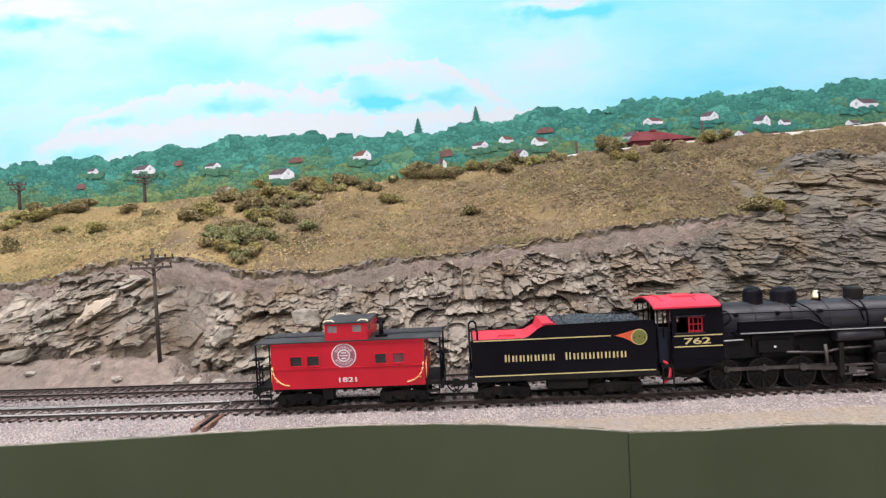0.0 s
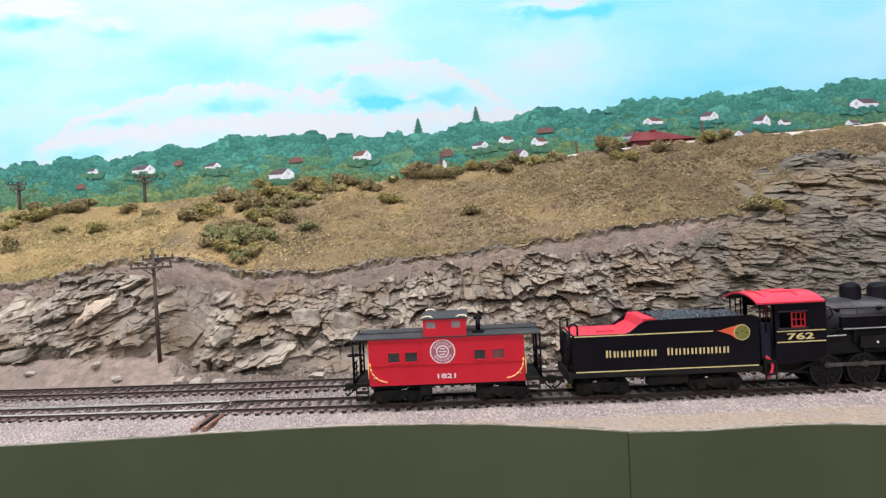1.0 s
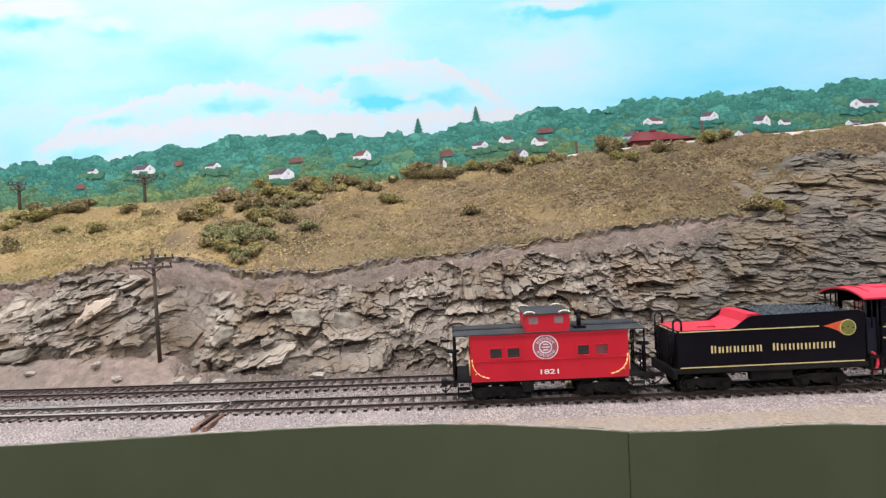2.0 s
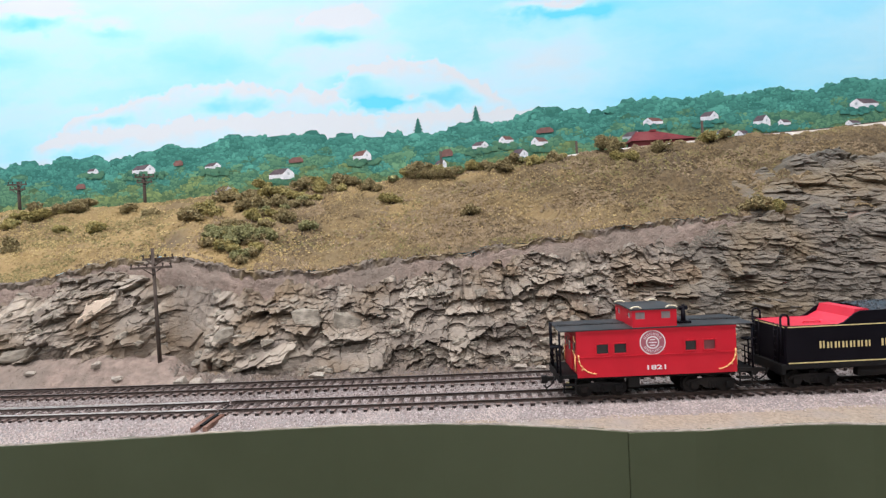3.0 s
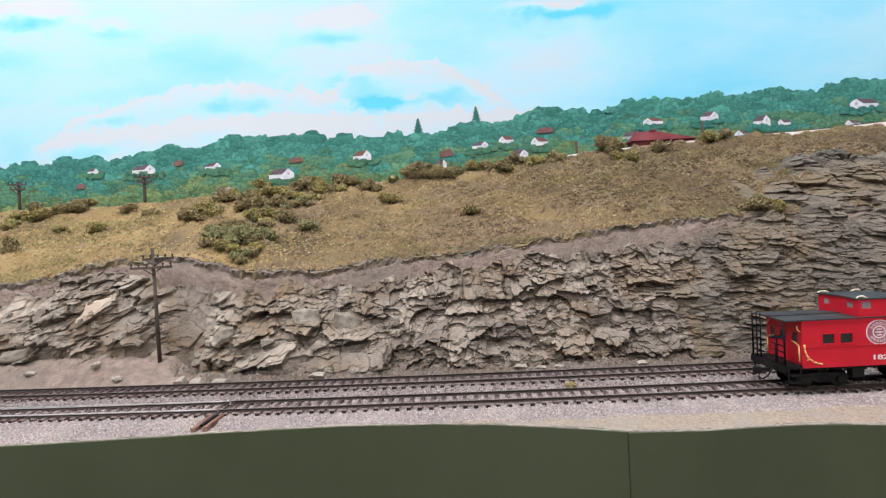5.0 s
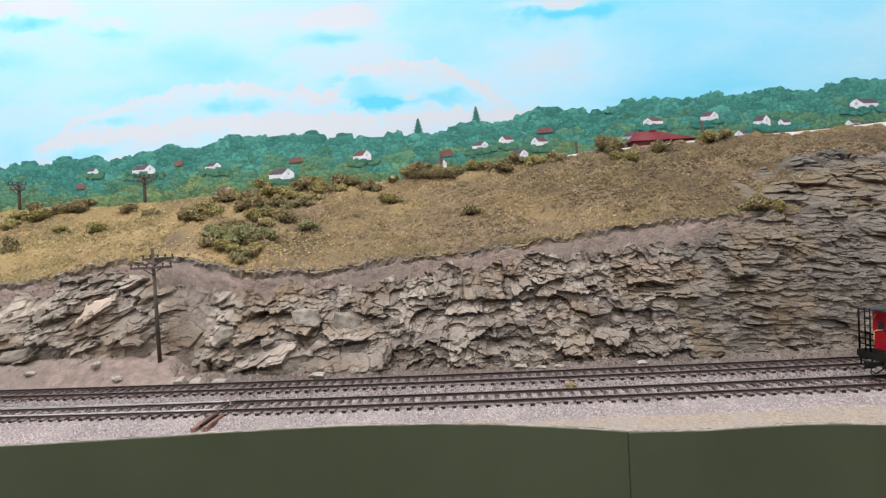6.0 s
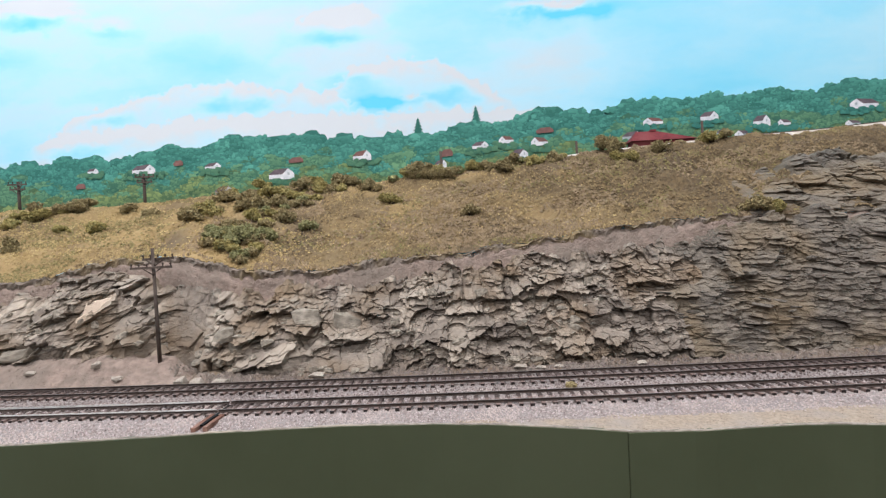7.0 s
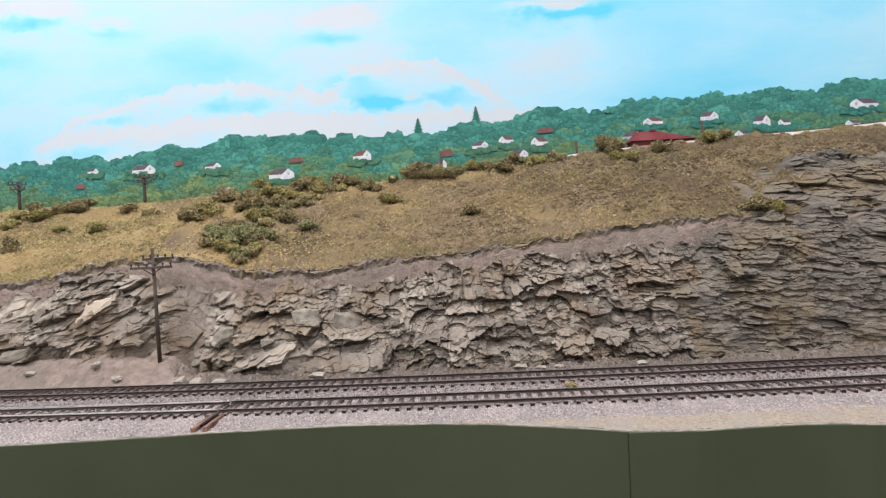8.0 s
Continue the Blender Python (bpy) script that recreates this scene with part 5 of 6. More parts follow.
        part("guide_yoke", add_box(bmesh.new(), 0.0310, 0.0335, *sorted((s * 0.0105, s * 0.0160)), 0.0070, 0.0260, 0.0003), M_GRIME, ob)
        part("crosshead_guide", bm, M_STEEL, ob, "worn steel crosshead guides")
        bm = add_pipe(bmesh.new(), [(0.0020, s * 0.0150, 0.0222), (0.0230, s * 0.0150, 0.0210), (0.0320, s * 0.0150, 0.0228), (0.0505, s * 0.0140, 0.0232)], 0.0007, n=6)
        add_pipe(bm, [(0.0235, s * 0.0154, 0.0255), (0.0245, s * 0.0154, 0.0135)], 0.0009, n=6)
        part("valve_rod", bm, M_STEEL, ob, "thin steel valve gear rods")
        bm = bmesh.new()
        for x in DRIVERS:
            add_box(bm, x - 0.0010, x + 0.0010, *sorted((s * 0.0112, s * 0.0122)), 0.0190, 0.0250)
            add_prism(bm, [(x - 0.0070, 0.0198), (x - 0.0048, 0.0212), (x + 0.0048, 0.0212), (x + 0.0070, 0.0198), (x + 0.0048, 0.0205), (x - 0.0048, 0.0205)], *sorted((s * 0.0095, s * 0.0110)))
        part("spring_rigging", bm, M_GRIME, ob)
    # smokebox front, pilot, headlight
    bm = bmesh.new()
    add_rod(bm, (0.1080, 0, 0.0394), (0.1100, 0, 0.0394), 0.0068, n=24)
    part("smokebox_door", bm, M_BOILER, ob)
    bm = bmesh.new()
    add_rod(bm, (0.1080, 0, 0.0480), (0.1130, 0, 0.0480), 0.0026, n=16)
    part("headlight", bm, M_BLACK, ob)
    bm = bmesh.new()
    add_box(bm, 0.0900, 0.1180, -0.0150, 0.0150, 0.0120, 0.0140)
    add_box(bm, 0.1150, 0.1180, -0.0165, 0.0165, 0.0090, 0.0140)
    for k in range(9):
        y = -0.0120 + 0.003 * k
        add_rod(bm, (0.1175, y, 0.0100), (0.1270 - abs(y) * 0.35, y * 0.8, 0.0025), 0.0006, n=6)
    part("pilot", bm, M_BLACK, ob, "black slatted pilot")
    coupler(ob, 0.1180, 1)
    wheelset(ob, 0.0860, 0.0048)
    for x in DRIVERS:
        w = wheelset(ob, x, DRIVER_R, 0.0080, M_GRIME, 12, "driving_wheel")
        tagged(w, "black spoked driving wheels")
        for s in (-1, 1):
            bm = bmesh.new()
            n = 28
            for i in range(n):
                a, b = 2 * math.pi * i / n, 2 * math.pi * (i + 1) / n
                add_prism(bm, [(r * math.cos(t), r * math.sin(t)) for r, t in ((0.0084, a), (0.0093, a), (0.0093, b), (0.0084, b))], *sorted((s * 0.0096, s * 0.0103)))
            part("tyre", bm, M_TYRE, w, "dark oily tyre")
            add = bmesh.new()
            cx, cz = (CRANK, 0) if s < 0 else (0, -CRANK)
            add_rod(add, (cx, s * 0.0098, cz), (cx, s * 0.0135, cz), 0.0009, n=10)
            part("crank_pin", add, M_STEEL, w)
    # rods
    for s in (-1, 1):
        bm = bmesh.new()
        y0, y1 = sorted((s * 0.0112, s * 0.0121))
        add_box(bm, DRIVERS[0], DRIVERS[-1], y0, y1, -0.0010, 0.0010)
        for x in DRIVERS:
            add_disc(bm, x, 0, 0, 0.0019, y0 - 0.0001, y1 + 0.0001, 14)
        RODS.append(("side", part("side_rod", bm, M_STEEL, ob, "worn steel side rod"), s))
        bm = bmesh.new()
        y0, y1 = sorted((s * 0.0126, s * 0.0135))
        add_prism(bm, [(0, -0.0014), (0.0270, -0.0008), (0.0270, 0.0008), (0, 0.0014)], y0, y1)
        add_disc(bm, 0, 0, 0, 0.0022, y0 - 0.0001, y1 + 0.0001, 14)
        RODS.append(("main", part("main_rod", bm, M_STEEL, ob, "worn steel main rod"), s))
        bm = bmesh.new()
        add_box(bm, -0.0022, 0.0022, *sorted((s * 0.0124, s * 0.0150)), -0.0020, 0.0024, 0.0003)
        add_rod(bm, (0.002, s * 0.0132, 0), (0.0160, s * 0.0132, 0), 0.0007)
        RODS.append(("crosshead", part("crosshead", bm, M_STEEL, ob, "worn steel crosshead"), s))
    return ob


M_EDGE = mat("grey_edge_line", (0.38, 0.38, 0.37), (0.30, 0.30, 0.29), 300, rough=0.5)
M_SASH = mat("red_sash_paint", (0.45, 0.02, 0.03), (0.38, 0.016, 0.025), 200, rough=0.5)
M_CURTAIN = mat("blue_black_sheet", (0.012, 0.014, 0.028), (0.009, 0.010, 0.020), 200, rough=0.8)

caboose = build_caboose()
tender = build_tender()
locomotive = build_locomotive()
ROLLING = [(caboose, 0.0), (tender, 0.1248), (locomotive, 0.2486)]


# ---- tracks ----
TIE_STEP = 0.0066
M_TIES = mat("tie_wood", (0.105, 0.074, 0.065), (0.055, 0.040, 0.036), 700, (0.27, 0.195, 0.17), 45, rough=0.9, stretch=(1, 0.2, 1), bump=0.4)


def add_rail(x0, x1, offset, name, parent, head, label="", shift=None):
    """One rail along the track's bend, with foot, web and head."""
    prof = [(-0.0008, -0.0018), (0.0008, -0.0018), (0.0008, -0.0016), (0.0002, -0.0013), (0.0002, -0.0006), (0.0004, -0.0004), (0.0004, -0.00003), (0.00034, 0), (-0.00034, 0), (-0.0004, -0.00003), (-0.0004, -0.0004), (-0.0002, -0.0006), (-0.0002, -0.0013), (-0.0008, -0.0016)]
    bm = bmesh.new()
    n = max(4, int((x1 - x0) / 0.008))
    loops = []
    for i in range(n + 1):
        x = x0 + (x1 - x0) * i / n
        y = track_y(x) + offset + (shift(x) if shift else 0)
        loops.append([(x, y + a, b) for a, b in prof])
    add_loft(bm, loops, smooth=False)
    for f in bm.faces:
        c = f.calc_center_median()
        f.material_index = 1 if c.z > -0.0001 or (head is M_RAILBRIGHT and c.z > -0.0004) else 0
    return part(name, bm, [M_RAIL, head], parent, label)


TIE_MESHES = []
# dark colour for the tie ends: the shade on these upright faces is painted in
M_TIEEND_SHADE = mat("shaded_tie_end", (0.030, 0.023, 0.021), (0.018, 0.014, 0.013), 500, rough=0.9)
rng = random.Random(21)
for k in range(6):
    bm = add_box(bmesh.new(), -0.0012, 0.0012, -0.0128 + rng.uniform(-0.0008, 0.0008), 0.0128 + rng.uniform(-0.0006, 0.0006), -0.0046, -0.0018 + rng.uniform(-0.0001, 0.0001), 0.0002)
    for f in bm.faces:
        f.material_index = 1 if abs(f.calc_center_median().y) > 0.0112 else 0
    me = bpy.data.meshes.new("tie")
    bm.to_mesh(me)
    bm.free()
    me.materials.append(M_TIES)
    me.materials.append(M_TIEEND_SHADE)
    TIE_MESHES.append(me)


def lay_ties(parent, x0, x1, offset):
    x = x0
    while x < x1:
        t = new("tie", rng.choice(TIE_MESHES))
        t.parent = parent
        t.matrix_basis = pose(x, track_y(x) + offset, rng.uniform(-0.00015, 0.0001), 0, 0, track_turn(x) + rng.uniform(-1.5, 1.5))
        x += TIE_STEP * rng.uniform(0.95, 1.05)


POINTS_X = -0.155
rear_track = thing("railway_track", "weathered rear track with dark rails on brown ties", "railway track")
for off in (-0.0086, 0.0086):
    add_rail(X_MIN, X_MAX, TRACK_GAP + off, "rail", rear_track, M_RAILTOP)
lay_ties(rear_track, X_MIN, X_MAX, TRACK_GAP)
front_track = thing("railway_track", "front main track with dark rails on brown ties", "railway track")
for off in (-0.0086, 0.0086):
    add_rail(POINTS_X + 0.0008, X_MAX, off, "rail", front_track, M_RAILTOP)
lay_ties(front_track, POINTS_X + 0.006, X_MAX, 0)
turnout = thing("turnout", "turnout with bright worn rails and point blades", "railway turnout")
for off in (-0.0086, 0.0086):
    add_rail(X_MIN, POINTS_X, off, "stock_rail", turnout, M_RAILBRIGHT)
for off, sgn in ((-0.0086, 1), (0.0086, -1)):
    add_rail(X_MIN, POINTS_X - 0.004, off, "point_rail", turnout, M_RAILBRIGHT, shift=lambda x: 0.0009 * sgn + (-0.0014 if sgn < 0 else 0.0) * min(1.0, (POINTS_X - x) / 0.12))
lay_ties(turnout, X_MIN, POINTS_X + 0.003, 0)
M_REDTIE = mat("red_brown_headblock", (0.23, 0.115, 0.085), (0.14, 0.07, 0.05), 400, (0.28, 0.17, 0.13), 60, rough=0.9, stretch=(1, 0.2, 1), bump=0.4)
for x in (-0.1565, -0.1503):
    bm = add_box(bmesh.new(), x - 0.0013, x + 0.0013, 0.2885 + (x + 0.1565) * 0.2, 0.3120, -0.0046, -0.0019, 0.0002)
    part("headblock_tie", bm, M_REDTIE, turnout, "red-brown long headblock tie")
bm = add_box(bmesh.new(), -0.1545, -0.1525, 0.2930, 0.3290, -0.0026, -0.0016)
part("throw_bar", bm, M_GRIME, turnout)


# ---- gravel, turf and stones ----
def scatter(name, count, region, size, material, seed, label):
    """Rough four-cornered grains at the spots that region gives."""
    g = np.random.default_rng(seed)
    spots = np.zeros((0, 3))
    while len(spots) < count:
        spots = np.concatenate([spots, np.stack(region(g, 2 * count), 1)])
    c, r = spots[:count], g.uniform(*size, count)
    a0 = g.random(count) * 6.28
    V = np.zeros((count, 4, 3))
    for k in range(3):
        a = a0 + k * 2.09 + g.uniform(-0.4, 0.4, count)
        V[:, k] = c + np.stack([r * np.cos(a), r * np.sin(a), r * (g.uniform(-0.2, 0.2, count) - 0.35)], 1)
    V[:, 3] = c + np.stack([r * g.uniform(-0.4, 0.4, count), r * g.uniform(-0.4, 0.4, count), r * g.uniform(0.4, 0.8, count)], 1)
    F = (np.arange(count)[:, None, None] * 4 + np.array(((0, 1, 3), (1, 2, 3), (2, 0, 3)))[None]).reshape(-1, 3)
    me = bpy.data.meshes.new(name)
    me.from_pydata(V.reshape(-1, 3).tolist(), [], F.tolist())
    me.materials.append(material)
    me.update()
    return tagged(new(name, me), label, "gravel" if "gravel" in name else "grass", kind="stuff")


def track_line(x):
    return TRACK_Y + BEND * np.minimum(x, 0.35) ** 2 + np.where(x > 0.35, 2 * BEND * 0.35 * (x - 0.35), 0)


def front_gravel(g, n):
    x, y = g.uniform(-0.37, 0.36, n), g.uniform(0.277, 0.352, n)
    off = np.abs(y - track_line(x))
    keep = y > fascia_y(x) + 0.004
    keep &= (x < -0.01) | (y > 0.2895 + 0.012 * (x - 0.087) + g.uniform(-0.003, 0.003, n))
    keep &= (off > 0.0125) | (g.random(n) > 0.35)
    lift = np.where(off < 0.0075, 0.0011, np.where((off < 0.0105) & (g.random(n) < 0.4), 0.0006, 0.0001))
    return x[keep], y[keep], (bed_z(x, y) + lift)[keep]


def rear_gravel(g, n):
    x = g.uniform(-0.40, 0.38, n)
    y = g.uniform(0.345, 0.400, n)
    off = np.abs(y - track_line(x) - TRACK_GAP)
    keep = ((y < 0.386) | (x > -0.2)) & ((off > 0.0125) | (g.random(n) > 0.3))
    return x[keep], y[keep], (bed_z(x, y) + np.where(off < 0.0075, 0.0009, 0.0003))[keep]


def turf(g, n, yellow=None):
    """Spots on the hill; yellow: where the turf is straw-coloured, or where it is not."""
    x = g.uniform(-0.62, 0.50, n)
    y0 = lip_y(x)
    y = y0 + (CREST_Y + 0.006 - y0) * g.random(n)
    keep = vfbm(x * 30, y * 40, 91) + g.uniform(-0.4, 0.4, n) > -0.10
    keep &= (x < 0.27) | (y > y0 + 0.068) | (g.random(n) > 0.85)
    if yellow is not None:
        keep &= (g.random(n) < straw(x, y)) == yellow
    return x[keep], y[keep], hill_z(x, y)[keep] + 0.0003


def patchy(g, n, k, lo, west):
    """Spots of the hill where one kind of turf grows in patches."""
    x, y, z = turf(g, n)
    keep = (vfbm(x * 18, y * 34, k, 4) > lo) & (x > west)
    return x[keep], y[keep], z[keep]


def sand_grit(g, n):
    x = g.uniform(-0.01, 0.36, n)
    f = fascia_y(x) + 0.003
    y = f + (0.292 - f) * g.random(n)
    return x, y, bed_z(x, y)


def dirt_grit(g, n):
    x, t = g.uniform(-0.44, 0.22, n), g.random(n)
    low = g.random(n) < 0.35
    y = np.where(low, g.uniform(0.385, 0.42, n), top_y(x) - 0.003 + (lip_y(x) - top_y(x) + 0.010) * t)
    z = np.where(low, bed_z(x, y), top_z(x) - 0.007 + (lip_z(x) - top_z(x) + 0.003) * t + 0.004 * np.sin(t * math.pi))
    keep = ~low | (x < -0.2)
    return x[keep], y[keep], z[keep]


def rubble(g, n):
    x = g.uniform(-0.235, 0.40, n)
    y = base_y(x) - 0.001 - 0.016 * g.random(n) ** 1.5
    keep = y > track_line(x) + TRACK_GAP + 0.0125
    return x[keep], y[keep], bed_z(x, y)[keep] + 0.0002


M_PALETURF = mat("bleached_turf", (0.37, 0.285, 0.18), (0.25, 0.19, 0.120), 90, (0.22, 0.165, 0.11), 16, rough=1.0, island=(0.22, 0.160, 0.095))
M_GREENTURF = mat("olive_turf", (0.20, 0.175, 0.075), (0.12, 0.105, 0.048), 90, rough=1.0, island=(0.26, 0.215, 0.095))
M_RUBBLE = mat("fallen_rock_chips", (0.17, 0.142, 0.12), (0.10, 0.085, 0.072), 300, (0.20, 0.15, 0.11), 40, rough=0.95, island=(0.29, 0.245, 0.205))
scatter("ballast_gravel", 26000, front_gravel, (0.0004, 0.0011), M_GRAIN, 1, "pale grey-pink crushed stone ballast")
scatter("brown_ballast_gravel", 16000, rear_gravel, (0.0004, 0.0009), M_GRAIN_D, 2, "brown-grey crushed stone ballast")
scatter("turf_grass", 48000, lambda g, n: turf(g, n, False), (0.0006, 0.0021), M_TUFT, 3, "coarse dry brown turf clumps")
scatter("straw_grass", 34000, lambda g, n: turf(g, n, True), (0.0005, 0.0018), M_STRAW, 4, "coarse straw-yellow turf clumps")
scatter("pale_grass", 20000, lambda g, n: patchy(g, n, 191, 0.04, -0.25), (0.0008, 0.0024), M_PALETURF, 13, "bleached pinkish tan turf lumps")
scatter("olive_grass", 15000, lambda g, n: patchy(g, n, 291, 0.10, -0.6), (0.0008, 0.0022), M_GREENTURF, 14, "faded olive turf tufts")
scatter("sandy_gravel", 4000, sand_grit, (0.0002, 0.0006), M_PLASTER, 5, "fine beige sand grit")
scatter("earth_gravel", 7000, dirt_grit, (0.0003, 0.0010), M_DIRT, 6, "crumbs of pinkish tan earth")
scatter("rubble_gravel", 2800, rubble, (0.0006, 0.0026), M_RUBBLE, 15, "broken rock chips at the foot of the cutting")

# loose and bedded stones: a few shapes, many pieces
M_STONE = mat("loose_stone", (0.58, 0.52, 0.45), (0.42, 0.37, 0.31), 170, (0.28, 0.24, 0.19), 40, rough=0.92, bump=0.7, bump_scale=600)


def stone_material(name, dark, light):
    m = bpy.data.materials.new(name)
    m.use_nodes = True
    nt = m.node_tree
    bs = nt.nodes["Principled BSDF"]
    bs.inputs["Roughness"].default_value = 0.93
    bs.inputs["Specular IOR Level"].default_value = 0.2
    info = nt.nodes.new("ShaderNodeObjectInfo")
    tone = ramp_mix(nt, info.outputs["Random"], dark, light)
    col = ramp_mix(nt, curve01(nt, noise_tex(nt, 1.6, 5.0, (1, 1, 1)), 0.35, 0.65), tone, tuple(0.55 * c for c in dark))
    nt.links.new(col, bs.inputs["Base Color"])
    b = nt.nodes.new("ShaderNodeBump")
    b.inputs["Strength"].default_value, b.inputs["Distance"].default_value = 0.8, 0.001
    nt.links.new(noise_tex(nt, 4, 6.0, (1, 1, 2)), b.inputs["Height"])
    nt.links.new(b.outputs[0], bs.inputs["Normal"])
    return m


M_BEDDED = stone_material("bedded_stone", (0.26, 0.23, 0.185), (0.48, 0.43, 0.35))
M_BEDDED_D = stone_material("grey_bedded_stone", (0.17, 0.155, 0.13), (0.34, 0.30, 0.25))


def stone_mesh(r, material, n=15, box=0.85):
    bm = bmesh.new()
    for k in range(n):
        v = Vector([r.uniform(-1, 1) for c in range(3)])
        m = max(abs(c) for c in v)
        v = v.normalized() * (1 - box) + (v / m) * box
        bm.verts.new(v)
    hull = bmesh.ops.convex_hull(bm, input=bm.verts[:])
    bmesh.ops.delete(bm, geom=[g for g in set(hull["geom_interior"] + hull["geom_unused"]) if isinstance(g, bmesh.types.BMVert)], context="VERTS")
    me = bpy.data.meshes.new("stone")
    bm.to_mesh(me)
    bm.free()
    me.materials.append(material)
    return me


STONES = [stone_mesh(rng, M_BEDDED) for k in range(12)]
SLABS = [stone_mesh(rng, M_BEDDED_D) for k in range(10)]
LOOSE = [stone_mesh(rng, M_STONE, 14, 0.3) for k in range(5)]


def bed_stones():
    """Blocks bedded in the cutting, child pieces of it, standing a little proud of its face."""
    r = random.Random(17)
    pts = ROCK_POINTS["rock_cutting"]
    k = 0
    while k < 250:
        i, j = r.randrange(pts.shape[0]), r.randrange(8, 168)
        x, y, z = pts[i, j]
        if not -0.42 < x < 0.33 or -0.245 < x < -0.215:
            continue
        k += 1
        east = x > 0.11 + r.uniform(-0.05, 0.05)
        dip = -3 if east else 17 if x < -0.24 else 5
        if east:
            size = (r.uniform(0.003, 0.008), 0.003, r.uniform(0.0007, 0.0016))
        else:
            w = r.uniform(0.0020, 0.0060)
            size = (w, 0.0035, w * r.uniform(0.3, 0.8))
        o = new("stone", r.choice(SLABS if east else STONES))
        o.parent = cutting
        o.matrix_basis = pose(x, y + r.uniform(0.0012, 0.0024), z, r.uniform(-24, -2), -dip + r.uniform(-12, 12), r.uniform(-22, 22)) @ Matrix.Diagonal((*size, 1))


M_CREAMROCK = mat("cream_rock", (0.74, 0.62, 0.49), (0.62, 0.51, 0.40), 160, (0.60, 0.48, 0.37), 60, rough=0.93, bump=0.6, bump_scale=500)


def lone_block(x, z, half_w, half_h, dip, material, label):
    """A single block standing out of the cutting."""
    pts = ROCK_POINTS["rock_cutting"]
    near = np.argmin((pts[..., 0] - x) ** 2 + (pts[..., 2] - z) ** 2)
    y = float(pts.reshape(-1, 3)[near, 1])
    o = new("stone", stone_mesh(random.Random(int(1e4 * (x + z + 1))), material, 22, 0.9))
    o.parent = cutting
    o.matrix_basis = pose(x, y + 0.0006, z, -14, -dip, 4) @ Matrix.Diagonal((half_w, 0.0034, half_h, 1))
    return tagged(o, label)


def lone_blocks():
    lone_block(-0.303, 0.0545, 0.0125, 0.0056, 12, M_CREAMROCK, "cream flat rock slab")
    lone_block(-0.312, 0.0465, 0.0095, 0.0034, 28, M_CREAMROCK, "cream flat rock slab")
    lone_block(-0.364, 0.0195, 0.0140, 0.0052, 2, M_BEDDED, "flat-topped grey rock")
    lone_block(-0.191, 0.0300, 0.0082, 0.0062, 5, M_BEDDED, "pale angular rock")
    lone_block(-0.183, 0.0195, 0.0078, 0.0052, -22, M_BEDDED, "pale angular rock")
    lone_block(-0.128, 0.0390, 0.0120, 0.0080, -8, M_BEDDED, "pale angular rock")
    lone_block(-0.095, 0.0340, 0.0110, 0.0085, -4, M_BEDDED, "pale angular rock")


def loose_stone(x, y, size, label, z=None, flat=0.55, turn=0):
    o = new("stone", rng.choice(LOOSE))
    o.matrix_basis = pose(x, y, (float(bed_z(x, y)) if z is None else z) + size * flat * 0.55, 0, 0, turn) @ Matrix.Diagonal((size, size * 0.7, size * flat, 1))
    return tagged(o, label, "stone", group="loose stones by the track")


loose_stone(-0.345, 0.402, 0.0048, "pale flat stone lying on bare earth", flat=0.4, turn=20)
loose_stone(-0.293, 0.404, 0.0055, "pale pointed stone lying on bare earth", flat=0.55, turn=25)
loose_stone(-0.272, 0.396, 0.0052, "brown flat stone lying on bare earth", flat=0.4, turn=15)
loose_stone(-0.2185, 0.3895, 0.0062, "grey boulder at the foot of the cutting", flat=0.7)
loose_stone(-0.2045, 0.388, 0.0060, "grey boulder at the foot of the cutting", flat=0.6)
loose_stone(-0.1870, 0.388, 0.0075, "pale flat rock at the foot of the cutting", flat=0.35)
loose_stone(-0.1150, 0.391, 0.0070, "pale flat rock at the foot of the cutting", flat=0.3)
loose_stone(0.0358, 0.391, 0.0060, "whitish flat stone beside the rear track", flat=0.22)
loose_stone(0.0505, 0.392, 0.0050, "whitish flat stone beside the rear track", flat=0.25)
loose_stone(0.0640, 0.393, 0.0045, "whitish flat stone beside the rear track", flat=0.25)
loose_stone(0.1250, 0.392, 0.0050, "grey flat stone beside the rear track", flat=0.3)


# ---- shrubs ----
def leaf_material(name, a, b, c):
    return mat(name, a, b, 300, rough=0.9, island=c, spec=0.15)


M_SAGE = leaf_material("sage_foliage", (0.30, 0.265, 0.105), (0.17, 0.15, 0.062), (0.44, 0.37, 0.15))
M_OLIVELEAF = leaf_material("olive_brown_foliage", (0.25, 0.205, 0.105), (0.14, 0.112, 0.058), (0.38, 0.31, 0.16))
M_GREENLEAF = leaf_material("grey_green_foliage", (0.235, 0.24, 0.115), (0.13, 0.135, 0.065), (0.36, 0.345, 0.17))
M_TWIG = mat("dark_twig", (0.05, 0.038, 0.028), (0.03, 0.022, 0.018), 300, rough=0.9)


